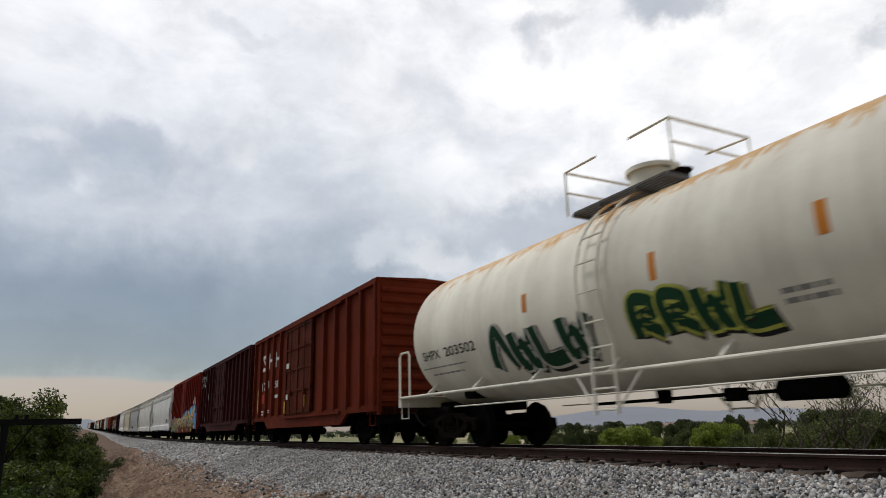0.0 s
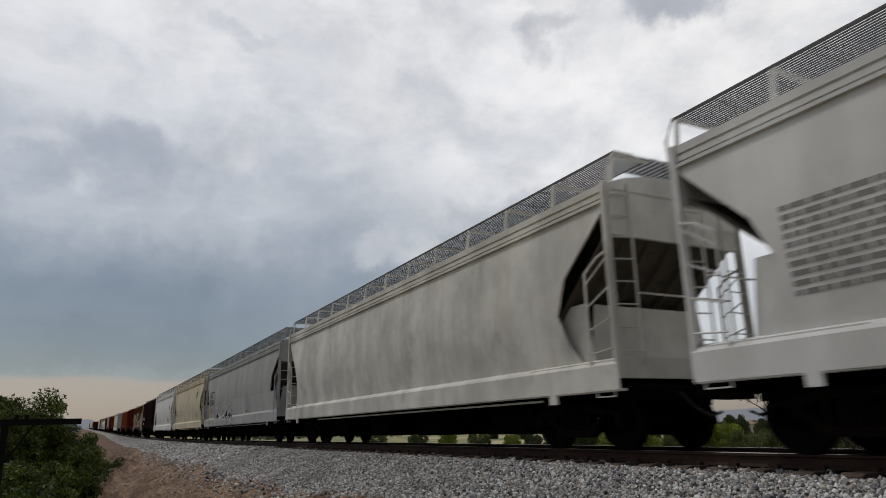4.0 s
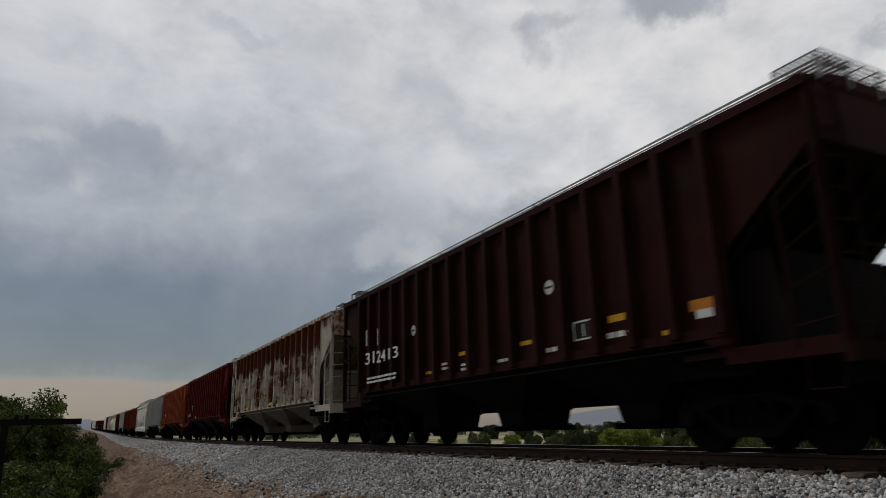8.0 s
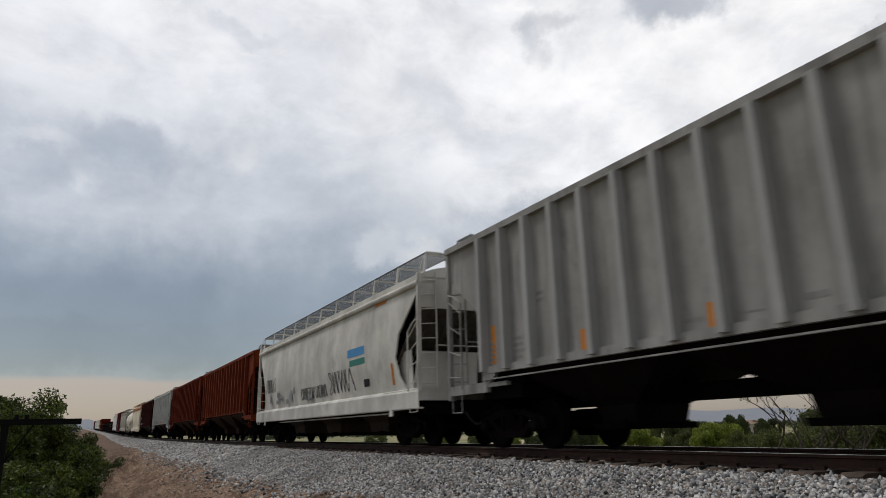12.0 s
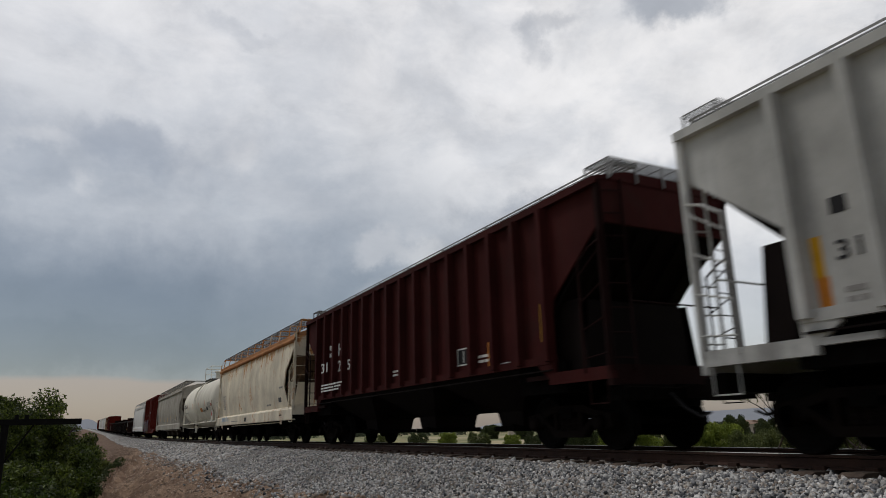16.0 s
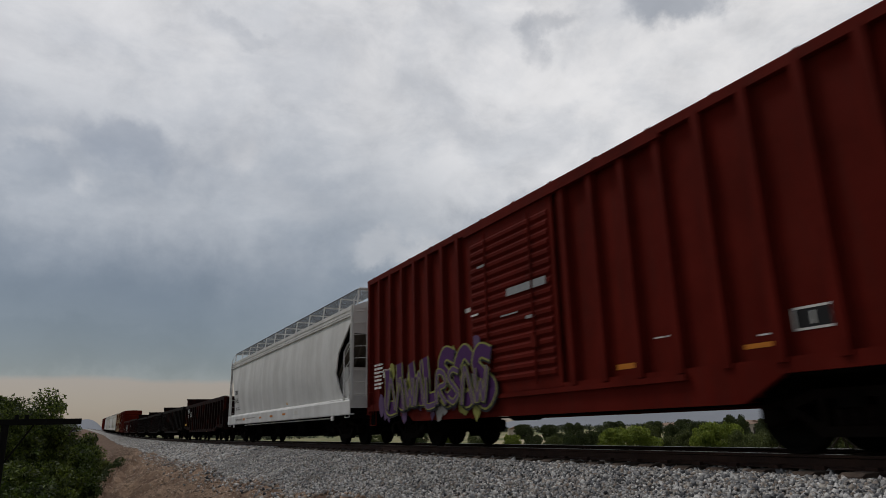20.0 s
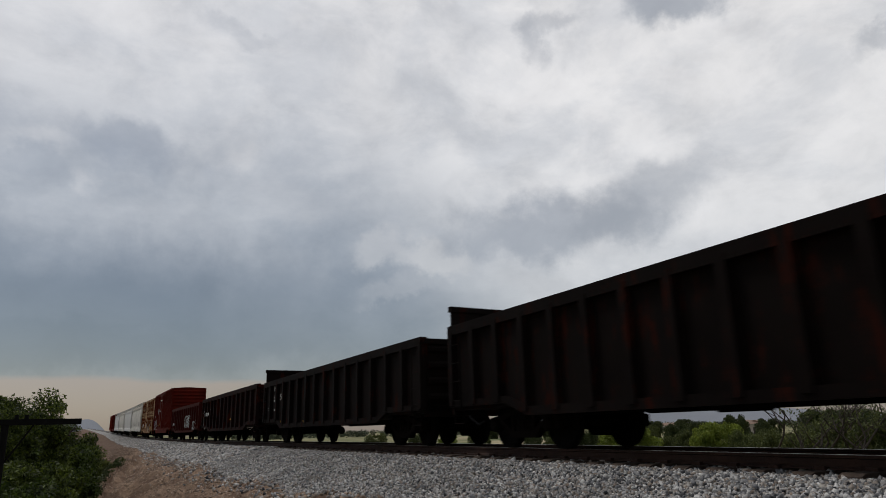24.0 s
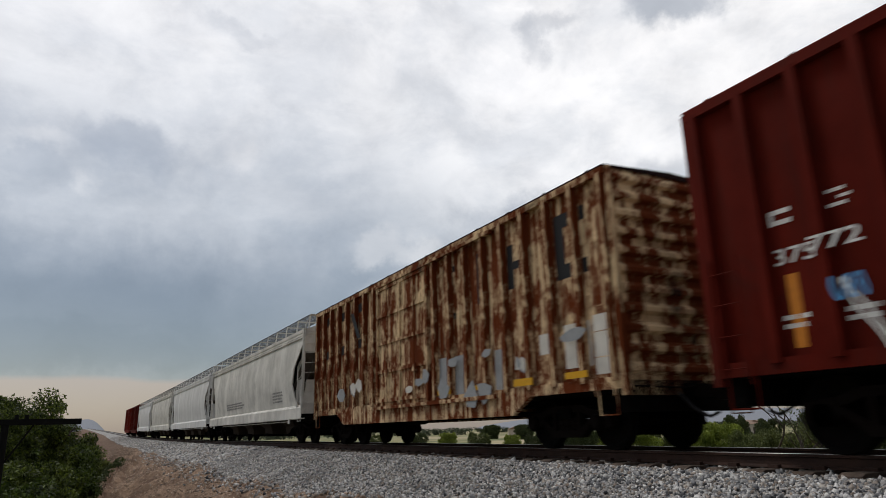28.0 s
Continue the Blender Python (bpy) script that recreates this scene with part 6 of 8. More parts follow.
def surface(i, y0, y1, lift):
    """Distance of the painted surface from the car's middle, as a function of height."""
    st = STYLE[i]
    if st == "tank":
        return lambda z: math.sqrt(max(0.05, TANK_R ** 2 - (z - TANK_Z) ** 2)) + lift
    if st == "smooth":
        def f(z):
            for (a, xa), (b, xb) in zip(SIDE_X, SIDE_X[1:]):
                if a <= z <= b:
                    return xa + (xb - xa) * (z - a) / (b - a) + lift
            return 1.58 + lift
        return f
    ys, w = posts_of(i)
    crossed = any(y0 - w < y < y1 + w for y in ys)
    flat, proud = {"box": (1.41, 1.533), "rib": (1.445, 1.615), "gondola": (1.42, 1.55)}[st]
    if st == "box":
        d0, d1 = (-span(i) / 2 + d for d in DOORS.get(i, (6.0, 9.2)))
        if y1 > d0 and y0 < d1:
            flat, crossed = 1.552, False
    x = (proud if crossed else flat) + lift
    return lambda z: x


def clear_of_posts(i, y0, y1):
    if STYLE[i] in ("tank", "smooth"):
        return y0, y1
    ys, w = posts_of(i)
    for y in ys:
        if y0 - w < y < y1 + w:
            gap = (ys[1] - ys[0]) - 2 * w
            if y1 - y0 > gap:
                return y0, y1
            d = (y + w + 0.01 - y0) if (y0 + y1) / 2 > y else (y - w - 0.01 - y1)
            return y0 + d, y1 + d
    return y0, y1


def between_posts(i, y0, y1):
    """The stretches of y0 to y1 that lie on the flat sheets between the side posts."""
    if STYLE[i] in ("tank", "smooth"):
        return [(y0, y1)]
    ys, w = posts_of(i)
    out, a = [], y0
    for y in sorted(ys):
        if y + w <= a or y - w >= y1:
            continue
        if y - w - a > 0.05:
            out.append((a, y - w))
        a = y + w
    if y1 - a > 0.05:
        out.append((a, y1))
    return out


def patch(i, name, mat, outline, lift=0.004, rows=1, label=""):
    """A flat painted shape, given as (y, z) points, laid on the car's near side."""
    ys = [p[0] for p in outline]
    f = surface(i, min(ys), max(ys), lift)
    s = Shape()
    n = len(outline)
    vs = [(-f(z), y, z) for y, z in outline] + [(-f(z) + 0.003, y, z) for y, z in outline]
    s.add(vs, [tuple(range(n))] + [(k, (k + 1) % n, n + (k + 1) % n, n + k) for k in range(n)])
    return part(name, s, mat, CARS[i], label)


def rect(i, name, mat, y0, y1, z0, z1, lift=0.004, label=""):
    if STYLE[i] in ("tank", "smooth") and z1 - z0 > 0.2:
        n = 8
        f = surface(i, y0, y1, lift)
        s = Shape()
        s.grid([[(-f(z), y, z) for y in (y0, y1)] for z in [z0 + (z1 - z0) * k / n for k in range(n + 1)]])
        return part(name, s, mat, CARS[i], label)
    return patch(i, name, mat, [(y0, z0), (y1, z0), (y1, z1), (y0, z1)], lift, label=label)


def lettered(i, text, mat, y0, y1, z0, z1, name="number"):
    """Built-in font stretched to fill a rectangle of the side; it reads from high y to low y."""
    cu = bpy.data.curves.new(name, "FONT")
    cu.body, cu.size, cu.offset = text, 1.0, 0.012
    tmp = bpy.data.objects.new(name, cu)
    scene.collection.objects.link(tmp)
    me = bpy.data.meshes.new_from_object(tmp.evaluated_get(bpy.context.evaluated_depsgraph_get()))
    bpy.data.objects.remove(tmp)
    co = np.array([v.co[:] for v in me.vertices])
    lo, hi = co.min(0), co.max(0)
    f = surface(i, y0, y1, 0.006)
    for v in me.vertices:
        u, w = (v.co.x - lo[0]) / (hi[0] - lo[0]), (v.co.y - lo[1]) / (hi[1] - lo[1])
        z = z0 + (z1 - z0) * w
        v.co = (-f(z), y1 - (y1 - y0) * u, z)
    bm = bmesh.new()
    bm.from_mesh(me)
    bm.verts.ensure_lookup_table()
    bpy.data.meshes.remove(me)
    seen = set()
    for start in bm.verts:
        if start.index in seen:
            continue
        stack, isle = [start], []
        seen.add(start.index)
        while stack:
            v = stack.pop()
            isle.append(v)
            for ed in v.link_edges:
                o = ed.other_vert(v)
                if o.index not in seen:
                    seen.add(o.index)
                    stack.append(o)
        order = {v.index: k for k, v in enumerate(isle)}
        s = Shape()
        s.v = [tuple(v.co) for v in isle]
        s.f = list({f.index: tuple(order[v.index] for v in f.verts) for q in isle for f in q.link_faces}.values())
        part(name, s, mat, CARS[i])
    bm.free()


def ribbon(s, f, path, width):
    n0 = len(s.v)
    pts = [Vector((0, y, z)) for y, z in path]
    for k, p in enumerate(pts):
        d = (pts[min(k + 1, len(pts) - 1)] - pts[max(k - 1, 0)]).normalized()
        q = Vector((0, -d.z, d.y)) * width / 2
        for e in (p + q, p - q):
            s.v.append((-f(e.z), e.y, e.z))
    for k in range(len(pts) - 1):
        a = n0 + 2 * k
        s.f.append((a, a + 1, a + 3, a + 2))


def scribble(i, mat, y0, y1, z0, z1, seed, width=0.03, fill=None, lift=0.008):
    """Looping sprayed line work that reads as a tag but spells nothing."""
    rnd = random.Random(seed)
    f = surface(i, y0, y1, lift)
    s = Shape()
    n = max(2, round((y1 - y0) / max(0.28, (z1 - z0) * 0.6)))
    for k in range(n):
        cy = y0 + (y1 - y0) * (k + 0.5) / n
        w, h = (y1 - y0) / n * 0.55, (z1 - z0) / 2
        ph, a, b = rnd.uniform(0, 6.28), rnd.choice((1, 1, 2)), rnd.choice((1, 2, 3))
        path = []
        for j in range(30):
            u = 2 * math.pi * j / 29 * rnd.choice((0.999, 1.0))
            path.append((cy + w * math.sin(a * u + ph) * (0.8 + 0.2 * math.sin(3 * u)), (z0 + z1) / 2 + h * math.cos(b * u + 0.4 * ph) * 0.95))
        if fill:
            patch(i, "sprayed_fill", fill, [(y, z) for y, z in blob(cy, (z0 + z1) / 2, w * 0.95, h * 0.95, rnd)], 0.006)
        ribbon(s, f, path, width)
    return tagged(part("sprayed_outline", s, mat, CARS[i]), kind="stuff")


def blob(cy, cz, w, h, rnd, n=11, jag=0.35):
    a0 = rnd.uniform(0, 6.28)
    out = []
    for k in range(n):
        a = a0 + 2 * math.pi * k / n
        r = 1 - jag * rnd.random()
        out.append((cy + w * r * math.cos(a), cz + h * r * math.sin(a)))
    return out


def mural(i, y0, y1, top, low, mats, outline, count, seed, size=(0.25, 0.6)):
    """Overlapping sprayed letter-like shapes in a band along the foot of the side."""
    rnd = random.Random(seed)
    x = max(surface(i, y0, y1, 0.0)(2.0), 1.533)
    for k in range(count):
        cy = rnd.uniform(y0 + 0.2, y1 - 0.2)
        t = top(cy)
        cz = low + (t - low) * rnd.uniform(0.12, 0.9)
        w = rnd.uniform(*size) * rnd.choice((0.5, 1, 1))
        h = min(rnd.uniform(0.08, 0.3), (t - low) * 0.45)
        mat = mats[0] if cz > low + (t - low) * 0.72 and rnd.random() < 0.8 else rnd.choice(mats[1:])
        pts = blob(cy, cz, w, h, rnd, rnd.choice((5, 6, 7, 9)), 0.5)
        lift = 0.004 + 0.0002 * k
        if rnd.random() < 0.5:
            s = Shape()
            s.add([(-x - lift, cy + (y - cy) * 1.12 + 0.02, max(low - 0.2, cz + (z - cz) * 1.12 - 0.02)) for y, z in pts], [tuple(range(len(pts)))])
            part("sprayed_shade", s, outline, CARS[i])
        s = Shape()
        s.add([(-x - lift - 0.0001, y, max(low - 0.2, z)) for y, z in pts], [tuple(range(len(pts)))])
        part("sprayed_shape", s, mat, CARS[i])


RUST_INK = plain("burnt_orange_spray_paint", (0.27, 0.05, 0.02), 0.6)
DEEP_BLUE = plain("deep_blue_spray_paint", (0.02, 0.03, 0.12), 0.6)
UMBER_INK = plain("umber_spray_paint", (0.16, 0.09, 0.06), 0.6)
DULL_LIME = plain("dull_lime_spray_paint", (0.26, 0.26, 0.07), 0.6)


def wild_letters(i, y0, y1, top, low, seed):
    """A sprayed piece: sky-blue spiked ground, interlocked tan strokes with black and pale edges, a busy foot."""
    rnd = random.Random(seed)
    lay = [1.534]

    def sheet(name, mat, pts):
        lay[0] += 0.0004
        s = Shape()
        s.add([(-lay[0], y, z) for y, z in pts], [tuple(range(len(pts)))])
        part(name, s, mat, CARS[i])

    def stroke(name, mat, path, width, dy=0.0, dz=0.0):
        lay[0] += 0.0004
        s, x = Shape(), lay[0]
        ribbon(s, lambda z: x, [(y + dy, z + dz) for y, z in path], width)
        part(name, s, mat, CARS[i])

    # spiked ground
    for k in range(11):
        a = y0 + (y1 - y0) * k / 11
        b = a + (y1 - y0) / 10
        pts = [(b, low + 0.5), (a, low + 0.5)]
        for j in range(8):
            y = a + (b - a) * j / 7
            pts.append((y, top(y) - (0.06 + 0.26 * rnd.random() if j % 2 else 0.5 * rnd.random() * (k % 3 == 0))))
        sheet("sprayed_ground", BLUE_INK if k % 4 else DEEP_BLUE, pts)
    sheet("sprayed_ground", BLUE_INK, [(y0, low + 0.1), (y0 + 1.0, low + 0.1), (y0 + 1.1, low + 1.25), (y0 + 0.1, low + 1.15)])
    # busy foot
    for k in range(60):
        y = y0 + 1.0 + (y1 - y0 - 1.1) * rnd.random()
        z = low + 0.02 + 0.85 * rnd.random() ** 1.4
        pts = blob(y, z, rnd.uniform(0.16, 0.4), rnd.uniform(0.08, 0.22), rnd, 7, 0.45)
        sheet("sprayed_shape", (UMBER_INK, BLACK_INK, TAN_INK, RUST_INK, UMBER_INK, DEEP_BLUE, LIME_INK, BARE)[k % 8], [(p, max(low - 0.1, q)) for p, q in pts])
    # strokes of the letters
    n = 13
    for k in range(n):
        c = y0 + 1.1 + (y1 - y0 - 1.5) * (k + 0.5) / n
        t, w = top(c) - 0.3, (y1 - y0) / n * 0.62
        h = t - low - 0.35
        a, b = rnd.uniform(-0.6, 0.6), rnd.uniform(0.5, 1.3) * rnd.choice((-1, 1))
        path = []
        for j in range(15):
            u = j / 14
            path.append((c + w * (a * (1 - 2 * u) + 0.75 * math.sin(b * 4.2 * u + k)), low + 0.35 + h * (u ** 0.85)))
        stroke("sprayed_edge", BLACK_INK, path, 0.46, 0.03, -0.03)
        stroke("sprayed_letter", TAN_INK if k % 4 else LIME_INK, path, 0.32)
        stroke("sprayed_shade", UMBER_INK, path[:6], 0.2, 0.05, -0.02)
        stroke("sprayed_highlight", CREAM, path[6:], 0.035, -0.12, 0.04)
        bar = [(c - w * 1.1, low + 0.55 + 0.5 * h * rnd.random()), (c, low + 0.65 + 0.4 * h), (c + w * 1.1, low + 0.5 + 0.5 * h * rnd.random())]
        stroke("sprayed_edge", BLACK_INK, bar, 0.26, 0.0, -0.03)
        stroke("sprayed_letter", (TAN_INK, PEACH_INK, TAN_INK, LIME_INK)[k % 4], bar, 0.16)
        if k % 2:
            sheet("sprayed_shape", LIME_INK, blob(c, low + 0.4, 0.1, 0.24, rnd, 6, 0.3))
    for k in range(7):
        y = y0 + 0.4 + 1.1 * rnd.random()
        z = top(y) - 0.3 + 0.5 * rnd.random()
        stroke("sprayed_highlight", WHITE, [(y, z), (y + 0.12, z + 0.14), (y + 0.1, z + 0.3)], 0.07)


PALE_LIME = plain("pale_lime_spray_paint", (0.50, 0.56, 0.30), 0.6)
PURPLE_INK = plain("purple_spray_paint", (0.07, 0.022, 0.10), 0.6)
PEACH_INK = plain("peach_spray_paint", (0.6, 0.30, 0.17), 0.6)
KINDS = {"green": GREEN_INK, "orange": ORANGE, "yellow": YELLOW, "white": WHITE, "red": RED_INK, "black": BLACK_INK, "pale": PALE_GREY, "slate": plain("slate_panel", (0.06, 0.065, 0.075), 0.5),
         "bronze": plain("faded_bronze_strip", (0.26, 0.13, 0.05), 0.6), "letter": WHITE, "bletter": BLACK_INK, "maroon": DARK_RED, "primer": BARE, "blue": BLUE_INK,
         "teal": plain("teal_sticker", (0.06, 0.24, 0.2), 0.6), "panel": ORANGE}
SEEDS = iter(range(100, 900))
WORDS = {"green": "sprayed_tag", "orange": "reflective_strip", "yellow": "reflective_strip", "bronze": "reflective_strip", "letter": "company_mark", "bletter": "company_mark"}


STROKES = (((0.92, 0.82), (0.55, 1.0), (0.12, 0.72), (0.1, 0.3), (0.5, 0.0), (0.92, 0.2)), ((0.05, 0.0), (0.4, 0.98), (0.6, 0.98), (0.95, 0.0)), ((0.12, 1.0), (0.14, 0.5), (0.16, 0.05), (0.9, 0.08)),
           ((0.9, 0.9), (0.4, 1.0), (0.12, 0.75), (0.5, 0.5), (0.88, 0.25), (0.5, 0.0), (0.08, 0.14)), ((0.12, 0.0), (0.14, 0.98), (0.72, 0.92), (0.8, 0.62), (0.3, 0.48), (0.92, 0.0)), ((0.08, 1.0), (0.3, 0.05), (0.55, 0.6), (0.75, 0.05), (0.95, 1.0)))


def block_letters(i, y0, y1, z0, z1, n, seed, fill, edge, shade=None, thick=0.3, line=0.045, lift=0.006):
    """A row of fat sprayed strokes like lettering, each edged with a thin line; it spells nothing."""
    rnd = random.Random(seed)
    w, h = (y1 - y0) / n, z1 - z0
    lay = lift
    for k in range(n):
        sk = STROKES[(k * 2 + rnd.randrange(len(STROKES))) % len(STROKES)]
        lean, drop = rnd.uniform(-0.15, 0.15), rnd.uniform(-0.06, 0.06) * h
        ctrl = [(y1 - w * (k + 0.02 + 1.0 * (u + lean * (v - 0.5))), z0 + drop + h * (0.12 + 0.76 * v)) for u, v in sk]
        path = []
        for j in range(len(ctrl) - 1):
            a, b, c, d = ctrl[max(j - 1, 0)], ctrl[j], ctrl[j + 1], ctrl[min(j + 2, len(ctrl) - 1)]
            for q in range(7):
                s = q / 7
                path.append(tuple(0.5 * (2 * b[m] + (c[m] - a[m]) * s + (2 * a[m] - 5 * b[m] + 4 * c[m] - d[m]) * s * s + (3 * b[m] - a[m] - 3 * c[m] + d[m]) * s ** 3) for m in (0, 1)))
        path.append(ctrl[-1])
        width = min(w, h) * thick * rnd.uniform(0.9, 1.15)
        layers = ([("sprayed_shade", shade, width + 3 * line, -0.03)] if shade else []) + [("sprayed_outline", edge, width + 2 * line, 0.0), ("sprayed_fill", fill, width, 0.0)]
        for nm, mat, ww, dz in layers:
            s = Shape()
            ribbon(s, surface(i, y0, y1, lay), [(y + dz, z + dz) for y, z in path], ww)
            part(nm, s, mat, CARS[i])
            lay += 0.0012


def mark(i, kind, y0, y1, z0, z1, text=""):
    if max(abs(y0), abs(y1)) > span(i) / 2 - 0.03:
        return None
    if STYLE[i] in ("smooth", "rib") and z1 < 3.4:
        # keep clear of the cut-away ends
        lim = span(i) / 2 - 1.56
        if y1 > lim:
            y0, y1 = y0 - (y1 - lim), lim
        if y0 < -lim:
            y0, y1 = -lim, y1 - (y0 + lim)
    if kind in ("num", "knum", "text"):
        ink = WHITE if kind == "num" and STYLE[i] != "tank" else BLACK_INK
        z0, z1 = (z0, max(z1, z0 + 0.14)) if kind != "text" else (z0, z0 + 0.13)
        if y1 - y0 < 0.75 and STYLE[i] in ("box", "rib", "gondola"):
            y0, y1 = clear_of_posts(i, y0, y1)
        return lettered(i, text, ink, y0, y1, z0, z1, "number" if kind != "text" else "lettering")
    if kind == "numbox":
        t = 0.05
        h = (z1 - z0)
        for a, b, c, d in ((y0, y1, z1 - t, z1), (y0, y1, z0, z0 + t), (y0, y0 + t, z0, z1), (y1 - t, y1, z0, z1)):
            rect(i, "frame_line", BLACK_INK, a, b, c, d)
        lettered(i, "ECUX", BLACK_INK, y0 + 0.5, y1 - 0.12, z0 + h * 0.55, z0 + h * 0.86, "lettering")
        return lettered(i, text, BLACK_INK, y0 + 0.1, y1 - 0.1, z0 + h * 0.1, z0 + h * 0.42)
    if kind in ("bars", "bbars", "table"):
        ink = GREY_INK if kind != "bars" or STYLE[i] == "tank" else WHITE
        if y1 - y0 < 0.75:
            y0, y1 = clear_of_posts(i, y0, y1)
        n = max(1, round((z1 - z0) / 0.11)) if kind != "table" else 7
        step = (z1 - z0) / n
        f = surface(i, y0, y1, 0.004)
        rnd = random.Random(next(SEEDS))
        s = Shape()
        for k in range(n):
            z = z0 + step * k
            y = y1 if kind != "table" else y1
            end = y0 + rnd.random() * 0.2 * (y1 - y0)
            while y > end:
                w = min(y - end, 0.06 + 0.2 * rnd.random())
                s.add([(-f(z), y, z), (-f(z), y - w, z), (-f(z + step * 0.55), y - w, z + step * 0.55), (-f(z + step * 0.55), y, z + step * 0.55)], [(0, 1, 2, 3)])
                y -= w + 0.035
        return tagged(part("stencil_block", s, ink, CARS[i]), kind="stuff")
    if kind == "frame":
        if y1 - y0 < 0.75:
            y0, y1 = clear_of_posts(i, y0, y1)
        rect(i, "stencil_panel", BLACK_INK, y0, y1, z0, z1, 0.004)
        t = 0.028
        for a, b, c, d in ((y0, y1, z1 - t, z1), (y0, y1, z0, z0 + t), (y0, y0 + t, z0, z1), (y1 - t, y1, z0, z1), ((y0 + y1) / 2 - t / 2, (y0 + y1) / 2 + t / 2, z0 + 0.06, z1 - 0.06)):
            rect(i, "frame_line", WHITE, a, b, c, d, 0.007)
        return None
    if kind in ("disc", "discg"):
        cy, cz, r = (y0 + y1) / 2, (z0 + z1) / 2, max(0.13, (z1 - z0) / 2.2)
        a, b = clear_of_posts(i, cy - r, cy + r)
        cy = (a + b) / 2
        patch(i, "round_plate", WHITE if kind == "disc" else PALE_GREY, [(cy + r * math.cos(k * math.pi / 10), cz + r * math.sin(k * math.pi / 10)) for k in range(20)])
        rect(i, "plate_bar", BLACK_INK if kind == "disc" else GREY_INK, cy - r * 0.7, cy + r * 0.7, cz - 0.02, cz + 0.02, 0.008)
        return None
    if kind.startswith("scribble"):
        ink = {"scribble": WHITE, "scribblek": BLACK_INK, "scribblec": RED_INK}[kind]
        return scribble(i, ink, y0, y1, z0, z1, next(SEEDS), 0.028 if z1 - z0 < 0.8 else 0.035)
    if kind == "tag":
        return scribble(i, BLUE_INK, y0, y1, z0, z1, next(SEEDS), 0.02)
    if kind == "green":
        return block_letters(i, y0, y1, z0 - 0.04, z1 + 0.06, 4, next(SEEDS), GREEN_INK, LIME_INK if y0 < 0 else PALE_GREY, BLACK_INK)
    if kind not in ("pale", "primer") and not (kind == "bletter" and i == 31):
        y0, y1 = clear_of_posts(i, y0, y1)
    if kind in ("letter", "bletter") and z1 - z0 > 0.16:
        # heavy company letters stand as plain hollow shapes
        w, h = y1 - y0, z1 - z0
        t, k = (0.3 if i == 31 else 0.2) * w, int(round(abs(y0) * 10)) % 3
        if k == 0:
            outs = [[(y0, z0), (y0 + t, z0), (y0 + t, z1), (y0, z1)], [(y1 - t, z0), (y1, z0), (y1, z1), (y1 - t, z1)], [(y0 + t, z0 + 0.42 * h), (y1 - t, z0 + 0.42 * h), (y1 - t, z0 + 0.6 * h), (y0 + t, z0 + 0.6 * h)]]
        elif k == 1:
            outs = [[(y0, z0), (y1, z0), (y1, z0 + t), (y0, z0 + t)], [(y1 - t, z0 + t), (y1, z0 + t), (y1, z1 - t), (y1 - t, z1 - t)], [(y0, z1 - t), (y1, z1 - t), (y1, z1), (y0, z1)]]
        else:
            outs = [[(y0, z0), (y1, z0), (y1, z0 + t), (y0, z0 + t)], [(y0, z0 + t), (y0 + t, z0 + t), (y1, z1 - t), (y1 - t, z1 - t)], [(y0, z1 - t), (y1, z1 - t), (y1, z1), (y0, z1)]]
        for o in outs:
            a, b = min(p[0] for p in o), max(p[0] for p in o)
            if len({p[0] for p in o}) == 2:
                for a, b in between_posts(i, a, b):
                    rect(i, "company_mark", KINDS[kind], a, b, o[0][1], o[2][1])
            else:
                patch(i, "company_mark", KINDS[kind], o)
        return None
    if kind in ("pale", "primer") and STYLE[i] in ("box", "rib", "gondola"):
        for a, b in between_posts(i, y0, y1):
            rect(i, WORDS.get(kind, "painted_patch"), KINDS[kind], a, b, z0, z1)
        return None
    if kind in ("orange", "yellow", "bronze") and z1 - z0 > 0.33:
        m = (y0 + y1) / 2
        y0, y1 = m - min(0.075, (y1 - y0) / 2), m + min(0.075, (y1 - y0) / 2)
    return rect(i, WORDS.get(kind, "painted_patch"), KINDS[kind], y0, y1, z0, z1)


mark(0, "green", 0.35, 3.43, 1.44, 2.16)
mark(0, "green", -3.04, -0.64, 1.57, 2.13)
mark(0, "orange", -3.94, -3.78, 2.35, 2.74)
mark(0, "orange", -1.37, -1.24, 2.36, 2.77)
mark(0, "orange", 1.84, 1.98, 2.42, 2.76)
mark(0, "bars", -3.80, -3.14, 1.71, 1.94)
mark(0, "bars", 3.97, 6.49, 1.76, 1.81)
mark(0, "knum", 5.45, 6.30, 1.95, 2.15, "SHPX")
mark(0, "num", 3.87, 5.23, 1.96, 2.16, "203502")
mark(0, "bars", 4.34, 6.17, 1.61, 1.67)
mark(1, "letter", 5.79, 6.57, 3.13, 3.85)
mark(1, "letter", 4.61, 5.30, 3.17, 3.85)
mark(1, "letter", 3.36, 4.10, 3.16, 3.81)
mark(1, "num", 5.63, 6.31, 2.25, 2.61, "17")
mark(1, "num", 4.62, 5.36, 2.34, 2.65, "11")
mark(1, "num", 3.41, 4.15, 2.28, 2.57, "58")
mark(1, "white", 1.27, 1.64, 2.86, 3.06)
mark(1, "white", 1.34, 1.59, 1.66, 1.86)
mark(1, "yellow", 1.71, 1.87, 1.14, 1.59)
mark(1, "yellow", -0.97, -0.82, 1.27, 1.73)
mark(1, "yellow", 7.00, 7.24, 1.31, 2.34)
mark(1, "red", 6.09, 6.57, 1.71, 2.11)
mark(1, "white", 3.54, 4.08, 1.85, 1.98)
